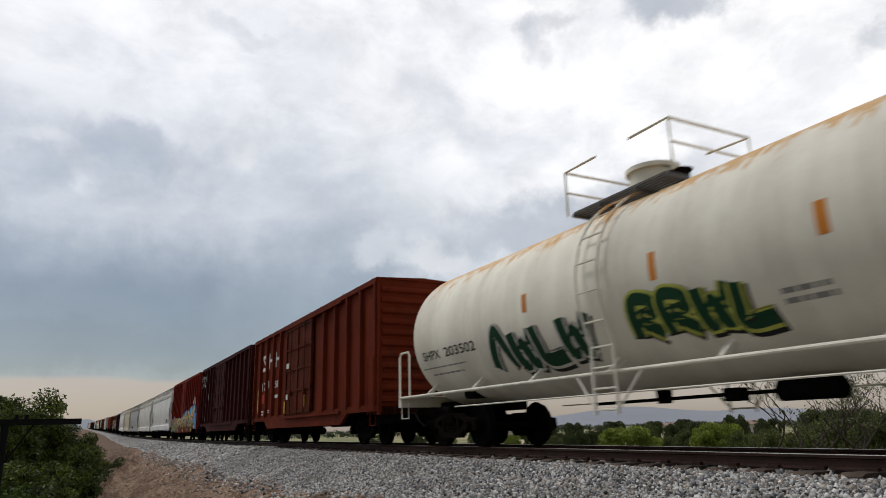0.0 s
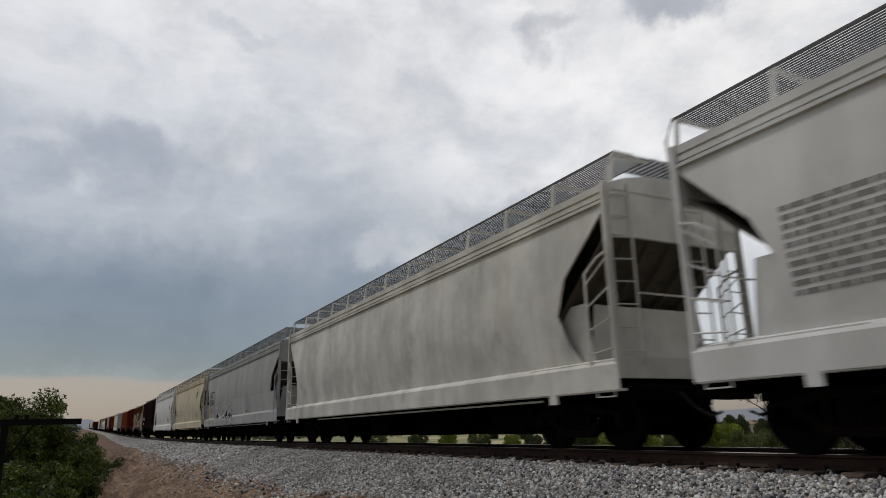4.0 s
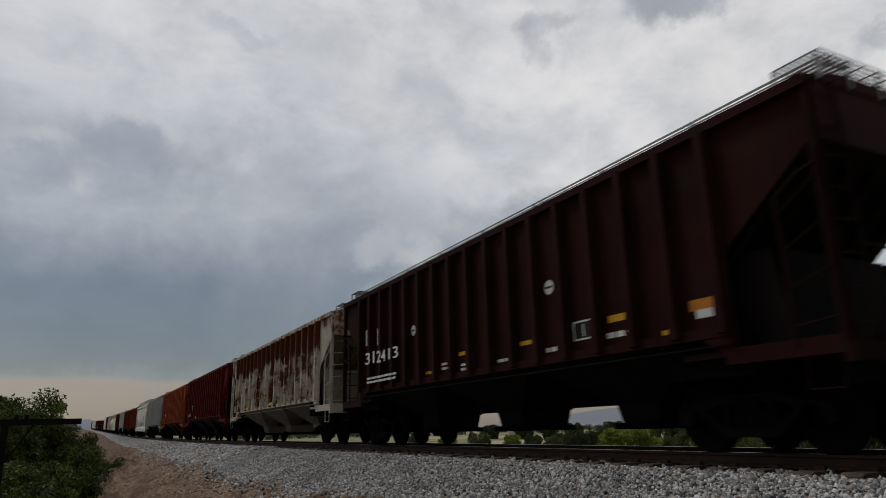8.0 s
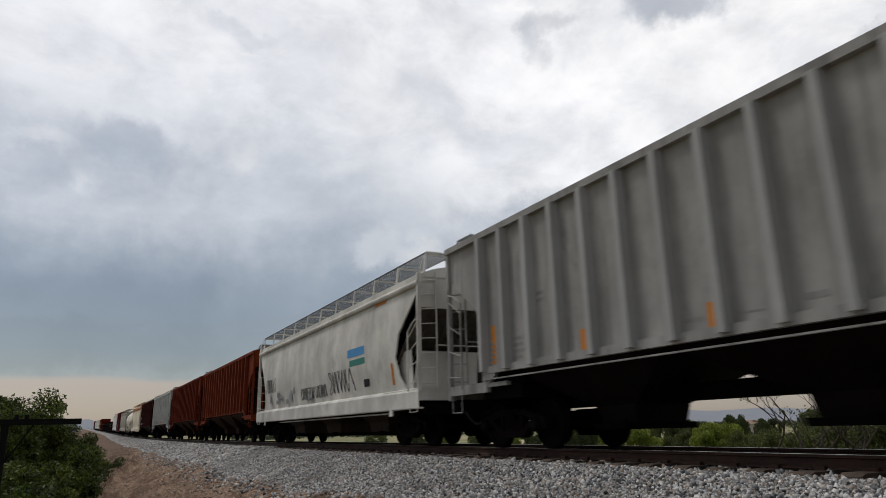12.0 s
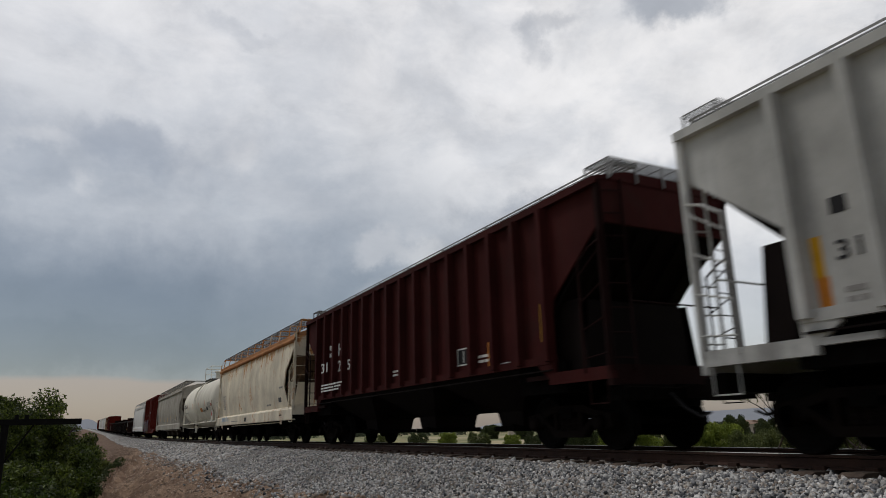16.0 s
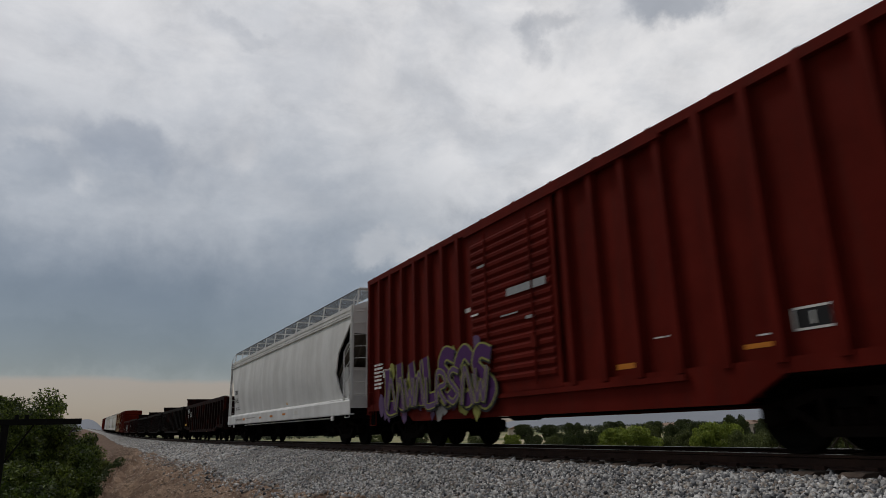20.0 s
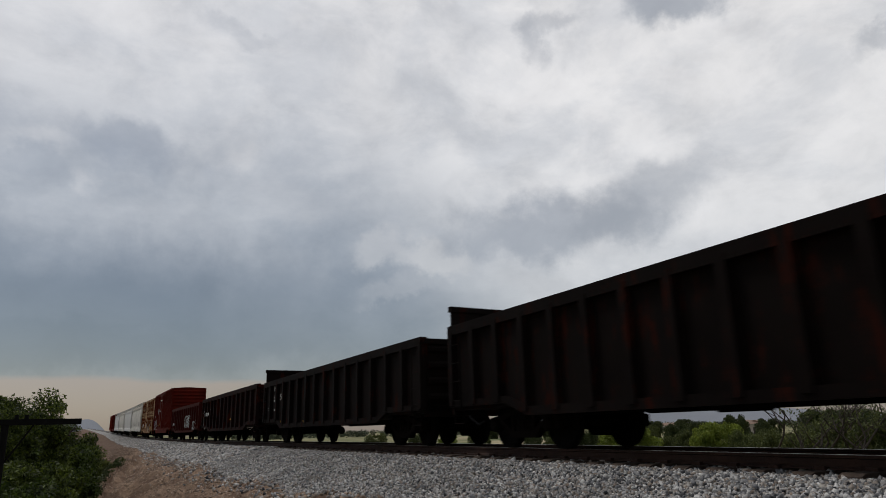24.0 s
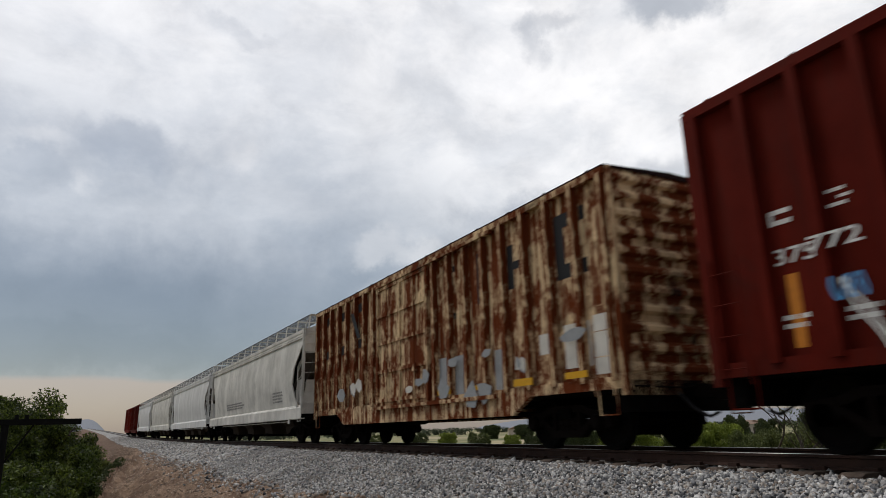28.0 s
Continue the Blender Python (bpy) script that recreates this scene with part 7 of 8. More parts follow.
mark(1, "bars", 5.87, 6.40, 1.19, 1.43)
mark(1, "bars", 4.91, 5.37, 1.26, 1.43)
mark(1, "yellow", 4.07, 4.27, 1.1, 1.61)
mark(2, "white", 5.73, 6.21, 2.55, 2.94)
mark(2, "white", 4.54, 5.33, 2.57, 2.93)
mark(2, "num", 5.74, 6.30, 2.18, 2.37, "137")
mark(2, "num", 4.65, 5.09, 2.18, 2.37, "819")
mark(2, "black", 5.56, 6.29, 1.65, 2.01)
mark(2, "orange", 6.32, 6.56, 1.16, 2.09)
mark(2, "orange", 3.20, 3.43, 1.17, 1.61)
mark(2, "frame", 2.42, 2.81, 2.44, 2.65)
mark(2, "bars", 5.85, 6.28, 1.26, 1.59)
mark(2, "bars", 4.60, 5.05, 1.38, 1.59)
mark(2, "scribble", 5.68, 7.28, 3.42, 4.19)
mark(3, "letter", 5.72, 6.09, 2.22, 2.4)
mark(3, "num", 5.70, 6.16, 1.84, 1.99, "90")
mark(4, "bbars", -7.95, -7.34, 2.01, 2.44)
mark(4, "orange", -8.35, -8.00, 1.46, 2.36)
mark(4, "black", -6.31, -5.73, 1.57, 1.88)
mark(4, "orange", -5.72, -5.51, 1.43, 1.84)
mark(4, "tag", -7.51, -6.41, 1.61, 1.79)
mark(4, "orange", -3.09, -2.90, 1.39, 1.88)
mark(4, "orange", -0.04, 0.11, 1.45, 1.88)
mark(4, "orange", 3.21, 3.42, 1.39, 1.89)
mark(4, "bbars", -5.51, -4.74, 1.55, 1.65)
mark(4, "bbars", -7.52, -6.87, 1.02, 1.1)
mark(4, "bbars", 6.88, 8.57, 1.76, 2.87)
mark(4, "orange", -9.30, -9.18, 1.03, 1.28)
mark(6, "numbox", 6.06, 7.64, 2.16, 2.94, "887206")
mark(6, "orange", 7.66, 7.97, 1.48, 2.39)
mark(6, "pale", 7.81, 7.98, 2.49, 2.95)
mark(6, "bbars", 7.06, 7.49, 1.67, 1.98)
mark(6, "bbars", 6.41, 6.97, 1.65, 1.97)
mark(6, "bbars", 7.22, 7.94, 1.04, 1.17)
mark(6, "yellow", 8.63, 8.80, 1.04, 1.21)
BUFFED = paint("cleaned_light_grey_paint", (0.47, 0.47, 0.465), 0.0, 0.08, blotch=0.03, fade=0.2)
rect(6, "cleaned_patch", BUFFED, -2.52, 3.98, 1.37, 2.2, 0.002)
rect(6, "cleaned_patch", BUFFED, -8.92, -4.02, 1.37, 2.15, 0.002)
block_letters(6, 0.21, 5.80, 0.95, 2.1, 7, 12, BUFFED, BLACK_INK, None, 0.34, 0.018)
mark(6, "black", -3.12, -2.71, 1.47, 1.52)
mark(6, "orange", -3.00, -2.87, 1.28, 1.51)
mark(7, "slate", -5.46, -4.96, 2.96, 3.34)
mark(7, "bbars", -5.48, -4.74, 1.64, 1.84)
mark(7, "bbars", 6.30, 7.67, 1.89, 2.39)
mark(7, "orange", -4.61, -4.47, 1.13, 1.22)
mark(7, "bbars", -0.46, 4.44, 1.08, 1.13)
mark(8, "slate", -6.29, -5.80, 2.69, 3.07)
mark(8, "orange", -7.07, -6.69, 1.65, 2.53)
mark(8, "orange", -4.56, -4.26, 1.59, 2.03)
mark(8, "orange", -2.25, -1.97, 1.58, 2.02)
mark(8, "bronze", 0.08, 0.23, 1.57, 1.96)
mark(8, "bronze", 2.12, 2.31, 1.58, 2.01)
mark(8, "bronze", 4.47, 4.81, 1.59, 2.06)
mark(8, "black", -5.18, -4.69, 1.61, 1.9)
mark(8, "bbars", -6.51, -5.92, 2.0, 2.07)
mark(8, "bbars", -6.36, -6.01, 1.61, 1.69)
mark(8, "bbars", -4.37, -3.83, 1.63, 1.73)
mark(8, "bbars", 1.25, 2.04, 1.64, 1.76)
mark(8, "bbars", 5.83, 7.05, 1.64, 2.71)
mark(8, "yellow", -3.30, -3.18, 1.97, 2.06)
mark(8, "bbars", -7.45, -6.67, 1.25, 1.27)
mark(9, "letter", 5.43, 5.91, 2.8, 3.26)
mark(9, "letter", 4.65, 5.05, 2.73, 3.18)
mark(9, "num", 5.13, 5.81, 2.2, 2.53, "31")
mark(9, "num", 4.34, 4.97, 2.18, 2.5, "24")
mark(9, "num", 3.53, 4.15, 2.19, 2.49, "13")
mark(9, "disc", -2.90, -2.56, 2.69, 2.89)
mark(9, "disc", 2.80, 3.21, 2.69, 2.91)
mark(9, "frame", -3.85, -3.33, 1.75, 2.07)
mark(9, "yellow", -4.70, -4.21, 1.93, 2.04)
mark(9, "yellow", -5.59, -5.39, 1.53, 1.66)
mark(9, "yellow", -2.02, -1.56, 1.86, 1.94)
mark(9, "yellow", 1.79, 2.30, 1.66, 1.72)
mark(9, "yellow", -0.13, 0.37, 1.92, 2.0)
mark(9, "orange", -7.07, -6.60, 1.84, 1.99)
mark(9, "bars", -4.73, -4.18, 1.69, 1.85)
mark(9, "bars", -2.94, -2.54, 1.65, 1.79)
mark(9, "bars", 0.82, 1.36, 1.69, 1.89)
mark(9, "bars", -0.11, 0.32, 1.6, 1.79)
mark(9, "bars", -1.13, -0.61, 1.52, 1.74)
mark(9, "white", -6.20, -5.92, 1.73, 1.85)
mark(9, "bars", 3.54, 5.68, 1.67, 1.88)
mark(10, "slate", -3.68, -3.28, 1.77, 2.09)
mark(10, "slate", -4.49, -4.08, 1.8, 2.1)
mark(10, "slate", -1.02, -0.59, 1.77, 1.96)
mark(10, "slate", 1.85, 2.32, 1.7, 1.81)
mark(10, "yellow", -3.73, -3.18, 1.57, 1.7)
mark(10, "yellow", -1.11, -0.48, 1.54, 1.66)
mark(10, "yellow", 0.86, 1.42, 1.54, 1.62)
mark(10, "yellow", 3.55, 4.16, 1.52, 1.63)
mark(10, "white", -6.13, -5.72, 1.84, 1.99)
mark(10, "bbars", -5.25, -4.82, 1.81, 1.96)
mark(11, "letter", 5.76, 6.23, 2.69, 3.44)
mark(11, "letter", 4.93, 5.42, 2.71, 3.47)
mark(11, "letter", 3.94, 4.57, 2.69, 3.43)
mark(11, "num", 5.64, 6.16, 2.13, 2.44, "31")
mark(11, "num", 4.83, 5.37, 2.09, 2.39, "08")
mark(11, "num", 3.97, 4.58, 2.11, 2.41, "57")
mark(11, "yellow", 7.10, 7.35, 1.54, 2.54)
mark(11, "yellow", 2.25, 2.82, 1.53, 1.63)
mark(11, "yellow", 0.22, 0.45, 1.58, 2.04)
mark(11, "yellow", -0.76, -0.51, 1.59, 2.04)
mark(11, "yellow", -3.30, -2.77, 1.56, 1.65)
mark(11, "pale", -4.81, -4.35, 1.76, 2.07)
mark(11, "bars", -0.49, -0.02, 1.76, 2.14)
mark(11, "bars", 4.86, 6.18, 1.72, 1.89)
mark(11, "white", 0.63, 0.87, 1.54, 1.64)
for _y in (5.50, 4.68, 3.84):
    rect(12, "painted_panel", DARK_RED, *clear_of_posts(12, _y - 0.05, _y + 0.55), 2.0, 2.8, 0.002)
mark(12, "letter", 5.60, 5.95, 2.51, 2.73)
mark(12, "letter", 4.82, 5.16, 2.52, 2.72)
mark(12, "letter", 3.97, 4.32, 2.5, 2.69)
mark(12, "num", 5.48, 6.03, 2.05, 2.29, "30")
mark(12, "num", 4.66, 5.24, 2.08, 2.29, "77")
mark(12, "num", 3.81, 4.41, 2.09, 2.28, "93")
mark(12, "yellow", 6.46, 6.79, 1.57, 2.48)
mark(12, "yellow", 3.75, 4.00, 1.56, 2.01)
mark(12, "yellow", 1.06, 1.30, 1.57, 2.01)
mark(12, "yellow", -2.08, -1.87, 1.59, 2.02)
mark(12, "black", 5.50, 5.99, 1.74, 2.05)
mark(13, "orange", 6.72, 7.02, 1.61, 2.38)
mark(13, "orange", 3.56, 3.80, 1.46, 1.93)
mark(13, "orange", 0.94, 1.15, 1.48, 1.92)
mark(13, "bbars", 1.29, 1.67, 1.7, 1.8)
mark(13, "bbars", 0.34, 0.78, 1.69, 1.73)
mark(13, "bbars", -0.53, -0.24, 1.71, 1.85)
mark(13, "black", 4.73, 5.08, 1.45, 1.58)
mark(13, "bbars", 4.87, 5.14, 2.58, 2.84)
mark(13, "bbars", 6.20, 6.62, 1.57, 2.08)
mark(13, "bbars", 5.60, 5.99, 1.63, 2.11)
mark(13, "disc", -7.41, -6.54, 3.62, 4.11)
mark(14, "blue", -4.98, -3.54, 2.55, 2.79)
mark(14, "teal", -4.99, -3.71, 2.28, 2.46)
mark(14, "scribblek", -1.39, 1.63, 1.53, 1.95)
mark(14, "scribblek", 5.81, 7.59, 2.05, 2.63)
mark(14, "orange", -6.46, -5.63, 3.78, 3.88)
mark(14, "black", -5.22, -4.78, 1.62, 1.83)
mark(14, "scribblek", -4.07, -1.67, 1.56, 2.27)
mark(14, "orange", -7.42, -7.20, 1.54, 2.09)
mark(16, "letter", 5.47, 5.97, 2.77, 3.47)
mark(16, "letter", 4.71, 5.20, 2.75, 3.44)
mark(16, "letter", 3.95, 4.43, 2.8, 3.43)
mark(16, "num", 5.48, 5.89, 2.17, 2.44, "31")
mark(16, "num", 4.66, 5.17, 2.17, 2.47, "07")
mark(16, "bars", 5.47, 5.86, 1.75, 1.97)
mark(16, "bars", 4.61, 5.11, 1.76, 1.97)
mark(16, "orange", 6.85, 7.19, 1.6, 2.53)
mark(16, "white", 5.51, 5.82, 1.57, 1.65)
mark(16, "frame", -4.36, -3.99, 1.82, 2.15)
mark(16, "yellow", -3.77, -3.61, 1.81, 2.13)
mark(16, "yellow", -0.99, -0.85, 1.74, 2.03)
mark(17, "discg", -7.79, -7.23, 3.52, 3.98)
mark(17, "orange", -6.70, -6.55, 1.42, 2.38)
mark(17, "black", -5.60, -5.20, 1.59, 1.84)
mark(17, "scribblec", -3.78, -0.98, 1.44, 1.72)
mark(17, "scribblek", 0.90, 4.31, 1.58, 1.8)
mark(17, "black", 6.06, 6.25, 2.59, 2.78)
mark(17, "knum", 5.97, 6.26, 2.07, 2.29, "31")
mark(17, "yellow", 6.58, 6.71, 1.89, 2.39)
mark(17, "orange", 6.49, 6.66, 1.42, 1.92)
mark(17, "bbars", 5.99, 6.23, 1.6, 1.82)
mark(18, "letter", 5.41, 6.02, 2.8, 3.18)
mark(18, "letter", 4.55, 5.12, 2.77, 3.15)
mark(18, "num", 5.31, 5.98, 2.29, 2.61, "31")
mark(18, "num", 4.52, 5.09, 2.26, 2.61, "24")
mark(18, "num", 3.67, 4.25, 2.24, 2.56, "50")
mark(18, "yellow", -7.05, -6.83, 1.86, 2.54)
mark(18, "orange", -2.16, -1.86, 1.58, 2.02)
mark(18, "orange", -4.63, -4.50, 1.58, 2.07)
mark(18, "frame", -3.68, -3.13, 1.7, 2.07)
mark(18, "bars", -0.05, 0.51, 1.76, 1.95)
mark(18, "bars", -4.51, -3.88, 1.69, 1.89)
mark(18, "bars", 3.75, 5.94, 1.67, 1.95)
mark(18, "bars", -5.27, -4.93, 1.56, 1.65)
mark(19, "slate", -6.13, -5.69, 1.62, 1.81)
mark(19, "bbars", -4.40, -3.64, 1.54, 1.67)
mark(19, "bbars", -7.65, -7.06, 2.16, 2.29)
mark(19, "black", 0.09, 0.49, 0.98, 1.17)
mark(19, "bbars", 6.86, 7.57, 1.75, 2.53)
mark(19, "tag", 4.83, 6.64, 1.08, 1.3)
mark(19, "black", -6.57, -6.22, 1.07, 1.12)
mark(19, "bbars", 1.73, 3.91, 1.03, 1.09)
mark(20, "knum", 4.35, 5.88, 2.31, 2.61, "203564")
mark(20, "bbars", 5.88, 6.56, 2.37, 2.59)
mark(20, "bbars", 4.05, 6.76, 1.97, 2.04)
mark(20, "bronze", -6.53, -6.12, 1.78, 2.47)
mark(20, "orange", -3.85, -3.61, 2.15, 2.56)
mark(20, "orange", -1.27, -1.06, 2.13, 2.56)
mark(20, "orange", 1.64, 1.83, 2.13, 2.58)
mark(20, "orange", 4.14, 4.38, 2.14, 2.58)
mark(20, "panel", -2.35, -1.49, 1.89, 2.14)
mark(20, "text", -3.95, -2.45, 1.92, 2.1, "METHYL METHACRYLATE")
mark(20, "text", -3.87, -2.46, 1.84, 1.95, "MONOMER STABILIZED")
mark(20, "black", -4.62, -4.07, 1.93, 2.15)
mark(20, "table", -5.84, -4.60, 2.04, 2.44)
mark(20, "red", -6.08, -5.86, 2.15, 2.3)
mark(20, "bbars", -5.56, -5.14, 2.58, 2.61)
mark(21, "black", -7.02, -6.75, 1.66, 1.94)
mark(21, "yellow", -6.20, -6.00, 1.67, 2.06)
mark(21, "yellow", -2.80, -2.56, 1.6, 2.09)
mark(21, "yellow", -0.13, 0.12, 1.56, 2.01)
mark(21, "yellow", 2.63, 2.79, 1.62, 2.01)
mark(21, "yellow", 6.14, 6.30, 1.69, 2.05)
mark(21, "bbars", -4.32, -3.86, 1.62, 1.83)
mark(21, "bbars", -5.42, -4.97, 1.63, 1.71)
mark(21, "white", -5.99, -5.74, 1.63, 1.78)
mark(21, "bbars", -1.63, -1.23, 1.6, 1.63)
mark(21, "bbars", 7.91, 8.88, 2.13, 2.63)
mark(21, "bbars", 3.59, 4.38, 1.59, 1.66)
mark(22, "primer", -0.98, 0.29, 2.84, 2.99)
mark(22, "primer", 1.05, 1.36, 3.62, 3.67)
mark(22, "primer", -0.58, -0.32, 2.31, 2.37)
mark(22, "primer", -0.05, 0.53, 2.47, 2.5)
mark(22, "white", 1.85, 2.17, 2.82, 2.91)
mark(22, "white", 1.39, 1.67, 2.65, 2.69)
mark(22, "frame", -6.29, -5.79, 1.38, 1.65)
mark(22, "orange", -2.98, -2.51, 1.2, 1.28)
mark(22, "orange", -5.46, -5.02, 1.25, 1.31)
mark(22, "bars", -5.34, -5.12, 1.39, 1.43)
mark(22, "bars", -3.59, -3.29, 1.57, 1.61)
mark(22, "bars", 6.52, 7.13, 1.49, 2.21)
mark(23, "knum", 7.87, 8.65, 2.38, 2.59, "CEFX")
mark(23, "knum", 7.75, 8.60, 1.96, 2.2, "51432")
mark(23, "orange", 5.26, 5.74, 1.04, 1.14)
mark(23, "orange", 1.77, 2.19, 1.05, 1.13)
mark(23, "orange", -0.24, 0.19, 1.05, 1.14)
mark(23, "orange", -2.30, -1.84, 1.08, 1.15)
mark(23, "yellow", -2.13, -1.98, 1.47, 1.56)
mark(23, "pale", -4.03, -3.57, 1.06, 1.19)
mark(23, "bbars", 2.64, 4.88, 1.1, 1.17)
mark(23, "bbars", 5.84, 7.46, 1.07, 1.2)
mark(23, "bbars", 7.35, 8.50, 1.6, 1.78)
mark(24, "frame", -5.54, -5.04, 1.43, 1.69)
mark(24, "yellow", -4.71, -4.26, 0.66, 0.76)
mark(24, "yellow", -1.98, -1.47, 0.58, 0.67)
mark(24, "yellow", 0.82, 1.32, 0.72, 0.83)
mark(24, "yellow", 3.55, 4.08, 0.6, 0.71)
mark(24, "yellow", 6.96, 7.81, 1.07, 1.21)
mark(24, "num", 5.71, 6.47, 1.97, 2.25, "53")
mark(24, "num", 4.53, 5.23, 1.66, 1.99, "553")
mark(24, "bars", 5.72, 6.47, 1.68, 1.87)
mark(24, "bars", -4.68, -4.33, 0.86, 0.9)
mark(25, "yellow", -6.79, -6.42, 1.29, 1.48)
mark(25, "yellow", -4.92, -4.43, 0.71, 0.83)
mark(25, "yellow", -1.51, -1.04, 0.74, 0.85)
mark(25, "white", -5.97, -5.45, 1.46, 2.03)
mark(27, "num", 5.97, 6.54, 1.69, 1.95, "168")
mark(27, "num", 4.77, 5.42, 1.72, 1.96, "542")
mark(27, "letter", 6.28, 6.58, 2.13, 2.34)
mark(27, "yellow", 7.62, 8.07, 1.35, 1.54)
mark(27, "yellow", 4.74, 5.23, 0.8, 0.89)
mark(27, "yellow", 1.43, 1.86, 0.75, 0.84)
mark(27, "bars", 7.06, 7.52, 1.34, 1.51)
mark(27, "bars", 6.13, 6.53, 1.31, 1.47)
mark(28, "yellow", -7.09, -6.61, 1.26, 1.36)
mark(28, "yellow", -4.64, -4.08, 0.74, 0.84)
mark(28, "yellow", -1.75, -1.27, 1.15, 1.23)
mark(28, "num", 5.12, 6.32, 1.55, 1.75, "557704")
mark(28, "letter", 5.85, 6.01, 1.85, 2.0)
mark(28, "letter", 5.62, 5.76, 1.83, 2.0)
mark(28, "scribble", 7.16, 7.90, 1.01, 1.99)
mark(28, "yellow", 4.28, 4.74, 0.71, 0.79)
mark(28, "yellow", 7.11, 7.28, 1.18, 1.3)
mark(28, "white", 6.70, 7.16, 0.75, 0.88)
mark(29, "letter", -5.87, -5.16, 1.62, 2.09)
mark(29, "frame", -6.34, -5.75, 1.05, 1.46)
mark(29, "yellow", -7.26, -6.75, 0.96, 1.16)
mark(29, "yellow", -3.95, -3.44, 0.93, 1.04)
mark(29, "yellow", -1.55, -1.19, 0.79, 0.88)
mark(29, "scribble", -4.01, -1.04, 0.93, 1.84)
mark(29, "scribble", -6.38, -5.21, 0.77, 1.38)
mark(29, "bars", -7.21, -6.71, 1.23, 1.31)
mark(29, "num", 5.47, 6.50, 1.18, 1.4, "5786")
mark(29, "num", 4.66, 5.13, 1.2, 1.43, "01")
mark(29, "letter", 6.21, 6.38, 1.87, 2.1)
mark(29, "letter", 6.00, 6.17, 1.85, 2.08)
mark(29, "yellow", 7.46, 7.92, 0.95, 1.13)
mark(29, "yellow", 4.62, 5.08, 0.97, 1.04)
mark(30, "white", -0.33, 1.06, 3.78, 3.87)
mark(30, "frame", -6.79, -6.36, 1.42, 1.75)
mark(30, "frame", -5.95, -5.63, 1.57, 1.84)
mark(30, "yellow", -6.94, -6.71, 1.18, 1.99)
mark(30, "yellow", -4.90, -4.73, 1.19, 1.59)
mark(30, "yellow", -2.71, -2.49, 1.13, 1.58)
mark(30, "scribble", 3.21, 6.25, 0.91, 1.88)
mark(30, "bars", 1.98, 2.86, 2.52, 3.05)
mark(30, "bars", 0.37, 1.50, 2.72, 2.81)
mark(30, "yellow", 0.79, 1.24, 1.36, 1.53)
mark(30, "letter", 6.78, 7.07, 2.66, 2.85)
mark(30, "letter", 6.28, 6.49, 2.68, 2.89)
mark(30, "letter", 5.96, 6.20, 2.68, 2.88)
mark(30, "num", 6.67, 7.20, 2.17, 2.37, "375")
mark(30, "num", 5.90, 6.51, 2.2, 2.39, "772")
mark(30, "orange", 6.93, 7.29, 1.19, 2.05)
mark(30, "bars", 6.74, 7.09, 1.42, 1.62)
mark(30, "bars", 5.95, 6.36, 1.41, 1.61)
mark(30, "tag", 5.95, 6.35, 1.62, 1.9)
mark(31, "pale", -6.18, -5.57, 1.63, 1.99)
mark(31, "pale", -7.03, -6.30, 1.32, 2.06)
mark(31, "pale", -7.50, -7.06, 1.17, 2.12)
mark(31, "yellow", -6.97, -6.40, 1.14, 1.25)
mark(31, "yellow", -5.45, -4.85, 1.12, 1.25)
mark(31, "yellow", -3.90, -3.30, 1.14, 1.24)
mark(31, "yellow", -2.36, -1.74, 1.13, 1.25)
mark(31, "primer", -4.54, -4.03, 1.02, 1.89)
mark(31, "primer", -3.13, -2.38, 1.11, 1.94)
mark(31, "primer", -2.12, -1.42, 1.28, 1.96)
mark(31, "pale", -5.40, -4.75, 1.44, 1.64)
mark(31, "bletter", -2.49, -2.02, 2.77, 3.99)
mark(31, "bletter", -3.92, -3.46, 2.92, 4.02)
mark(31, "bletter", -5.40, -4.63, 3.0, 3.88)
mark(31, "bletter", -7.05, -6.21, 2.86, 4.03)
mark(31, "bletter", 6.08, 7.01, 2.75, 4.19)
mark(31, "bletter", 4.57, 5.51, 2.75, 4.13)
mark(31, "bletter", 3.18, 4.06, 2.81, 4.16)
mark(32, "bbars", -7.34, -5.47, 1.61, 2.09)
mark(32, "bbars", 0.28, 4.89, 1.65, 2.01)

FADED_INK = plain("faded_black_paint", (0.075, 0.065, 0.055), 0.8)
# large faded black company letters along the rusty white hopper stand as plain blocks
_ys, _w = posts_of(10)
for k in range(3, 16):
    if k == 9:
        continue
    a, b = _ys[k] + 0.18, _ys[k + 1] - 0.18
    a, b, t = a + 0.06, b - 0.06, 0.1
    for o in ([(a, 3.0), (a + t, 3.0), (a + t, 3.5), (a, 3.5)], [(a + t, 3.0 if k % 2 else 3.2), (b, 3.0 if k % 2 else 3.2), (b, 3.09 if k % 2 else 3.29), (a + t, 3.09 if k % 2 else 3.29)], [(b - t, 3.3), (b, 3.3), (b, 3.5), (b - t, 3.5)]):
        patch(10, "company_mark", FADED_INK, o)
_L = span(3) / 2
wild_letters(3, -_L + 0.15, -_L + 11.2, lambda y: 2.72 - 0.085 * (y + _L), 0.72, 11)
for _k in range(7):
    _a = -_L + 10.9 + (2 * _L - 11.0) * _k / 7
    _b = _a + (2 * _L - 11.0) / 6.6
    _r = random.Random(300 + _k)
    patch(3, "sprayed_ground", (BLUE_INK, DEEP_BLUE)[_k % 3 > 0], [(_a, 0.72), (min(_b, _L - 0.1), 0.72), (min(_b, _L - 0.1), 1.5 + 0.35 * _r.random()), ((_a + _b) / 2, 1.7 + 0.3 * _r.random()), (_a, 1.45 + 0.3 * _r.random())], 0.003 + 0.0003 * _k)
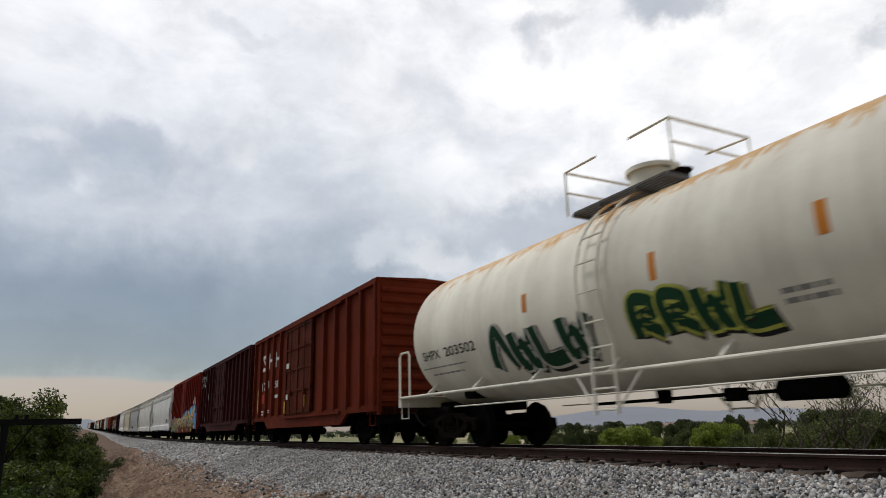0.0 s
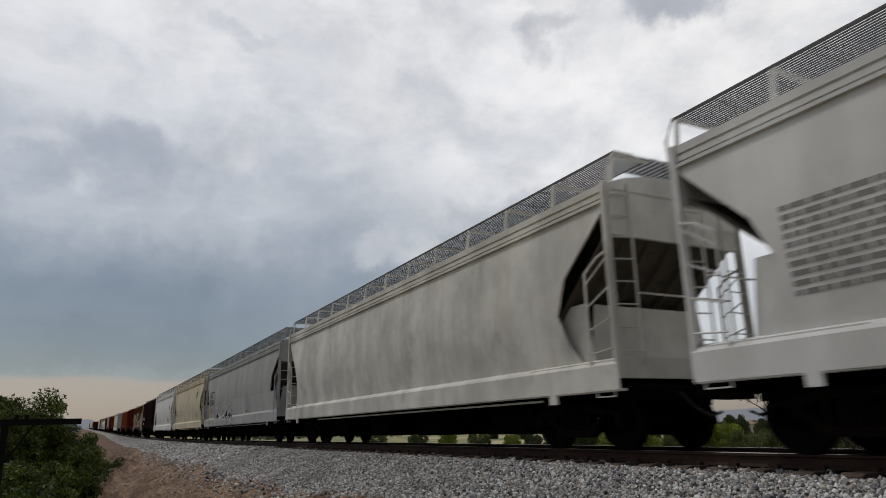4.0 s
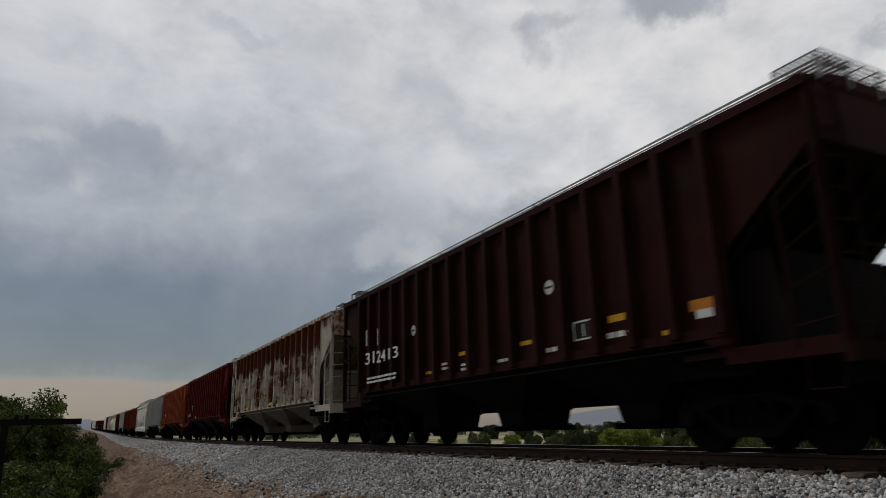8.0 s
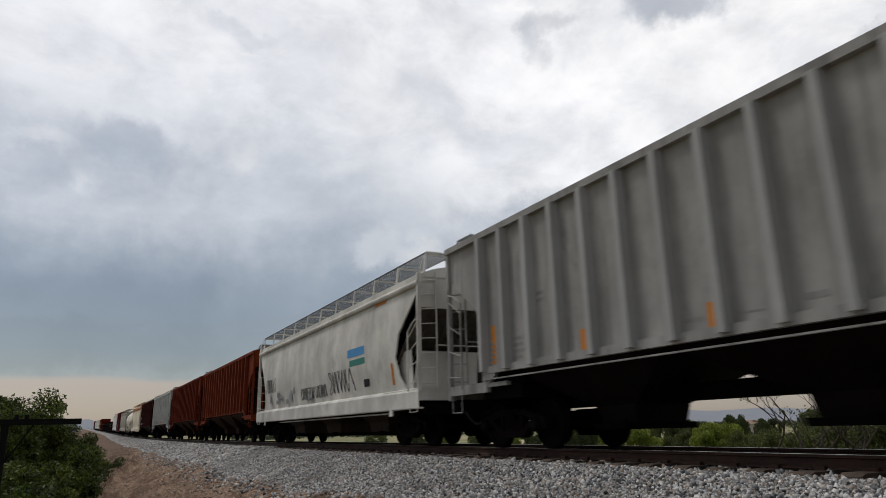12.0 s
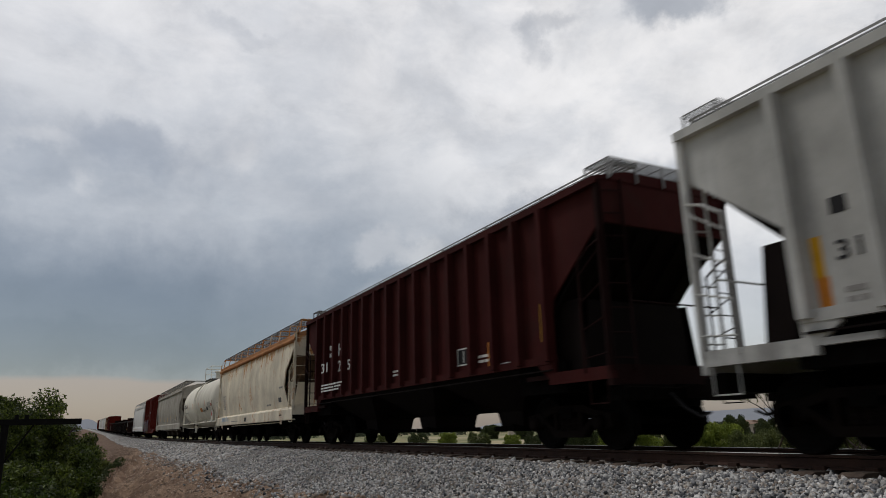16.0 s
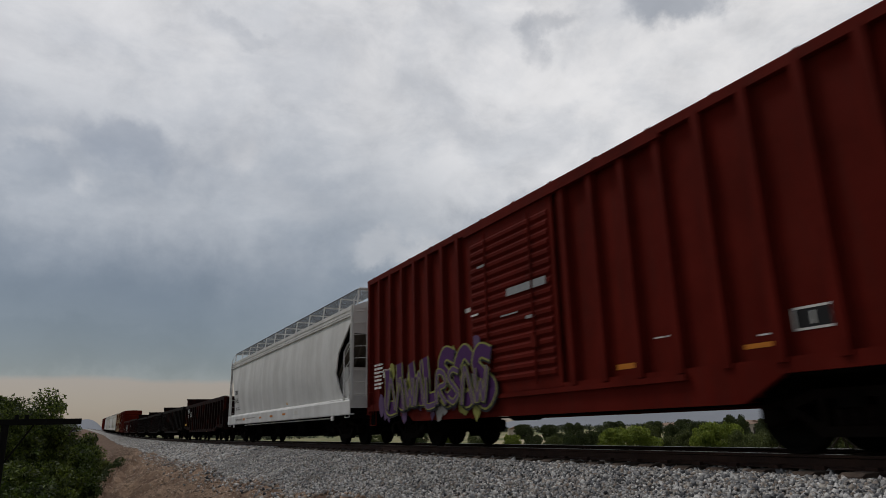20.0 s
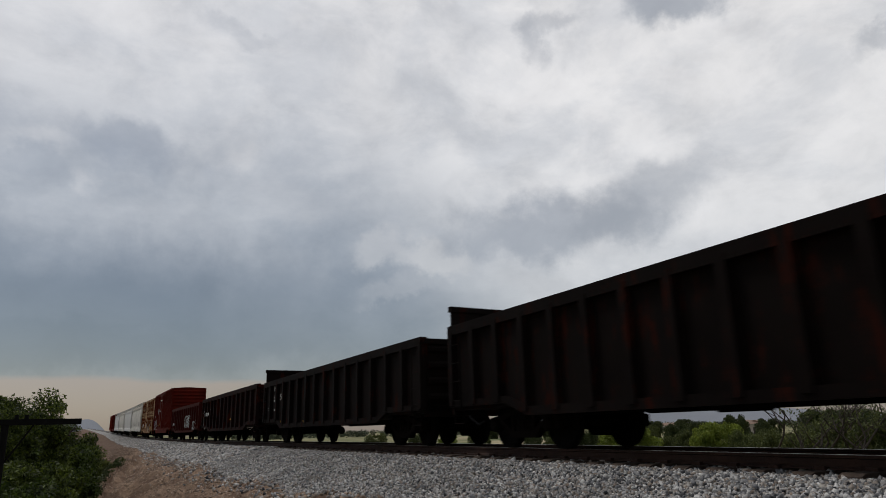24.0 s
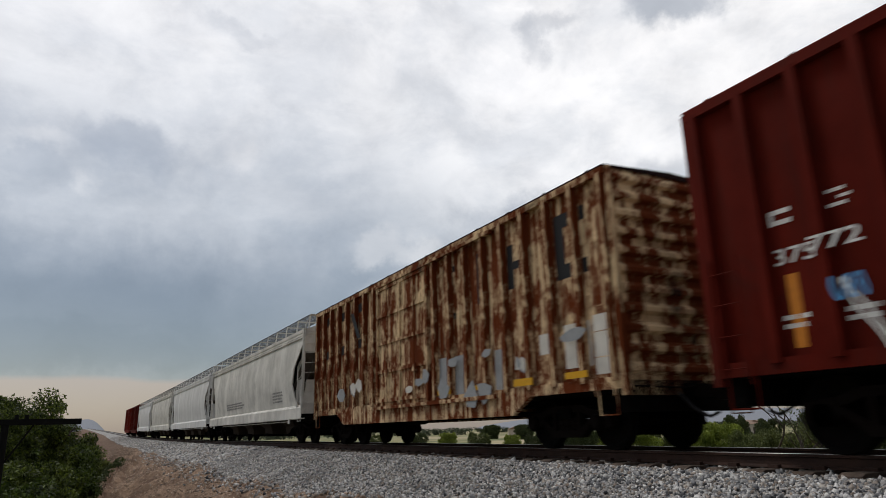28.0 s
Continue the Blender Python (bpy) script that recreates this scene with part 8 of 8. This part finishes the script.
block_letters(3, -_L + 10.8, _L - 0.25, 0.7, 1.75, 7, 31, RUST_INK, PALE_LIME, BLACK_INK, 0.3, 0.05, 0.008)
block_letters(3, -_L + 10.9, _L - 0.4, 0.68, 1.45, 10, 33, BLACK_INK, PALE_LIME, None, 0.1, 0.022, 0.036)
_L = span(22) / 2
for _k in range(46):
    _r = random.Random(700 + _k)
    _y = _L - 1.1 - 5.9 * _r.random()
    patch(22, "sprayed_shape", (LILAC_INK, LILAC_INK, DULL_LIME, LILAC_INK, GREY_INK, RUST_INK)[_k % 6], blob(_y, 0.85 + 1.25 * _r.random() ** 1.3, 0.2, 0.42, _r, 7, 0.45), 0.004 + 0.0003 * _k)
block_letters(22, _L - 6.9, _L - 1.5, 0.8, 2.12, 7, 77, PURPLE_INK, DULL_LIME, BLACK_INK, 0.36, 0.04, 0.02)
block_letters(22, _L - 6.7, _L - 1.6, 0.8, 1.7, 9, 79, LILAC_INK, DULL_LIME, BLACK_INK, 0.16, 0.025, 0.048)
lettered(22, "8117", WHITE, span(22) / 2 - 1.75, span(22) / 2 - 1.2, 1.75, 1.98)
mural(14, -2.5, 6.8, lambda y: 2.1, 1.45, [BARE, GREY_INK, BARE, GREY_INK], BLACK_INK, 16, 7, (0.15, 0.35))
mural(31, -span(31) / 2 + 0.3, span(31) / 2 - 0.3, lambda y: 2.0, 0.9, [BARE, BARE, PALE_GREY, BARE], BARE, 14, 8, (0.2, 0.4))

# hazard placard on the clean tank car, in its holder
_h = part("placard_holder", Shape().box(-1.5, -1.47, -6.31, -5.87, 1.2, 1.72), CREAM, CARS[20])
part("placard", Shape().prism([(-6.09, 1.38), (-5.79, 1.68), (-6.09, 1.98), (-6.39, 1.68)], -1.505, -1.51), WHITE, _h, "white diamond placard with a red symbol")
part("placard_symbol", Shape().prism([(-6.09, 1.5), (-5.91, 1.68), (-6.09, 1.86), (-6.27, 1.68)], -1.511, -1.514), RED_INK, _h)

# ---------------------------------------------------------------- motion
def motions():
    for i, car in CARS.items():
        rows = []
        for k in range(15):
            t = 2.0 * k
            s = middle(i) - travelled(t)
            q = span(i) / 2 - 2.2
            a, b = s - q, s + q
            pitch = math.degrees(math.atan2(rail_z(b) - rail_z(a), b - a))
            turn = -math.degrees(math.atan2(rail_x(b) - rail_x(a), b - a))
            rows.append((t, pose((rail_x(a) + rail_x(b)) / 2, s, (rail_z(a) + rail_z(b)) / 2, pitch, 0, turn)))
        walk(car, rows)
    for w, i, along in WHEELSETS:
        # each wheel is turned while it rolls past the camera
        place = w.matrix_basis.translation.copy()
        start = middle(i) + along
        rows, turned, t = [(0.0, pose(*place))], 0.0, 0.0
        while t < SECONDS - 0.034:
            t = round(t + 1 / 30, 6)
            s = start - travelled(t)
            if not -3 < s < 45:
                continue
            ang = math.degrees((start - s) / R_WHEEL)
            if len(rows) == 1 and t > 0.05:
                rows.append((round(t - 1 / 30, 6), pose(*place)))
            rows.append((t, pose(*place, ang)))
        last = rows[-1][1]
        if rows[-1][0] < SECONDS:
            rows.append((SECONDS, last))
        walk(w, rows)


motions()
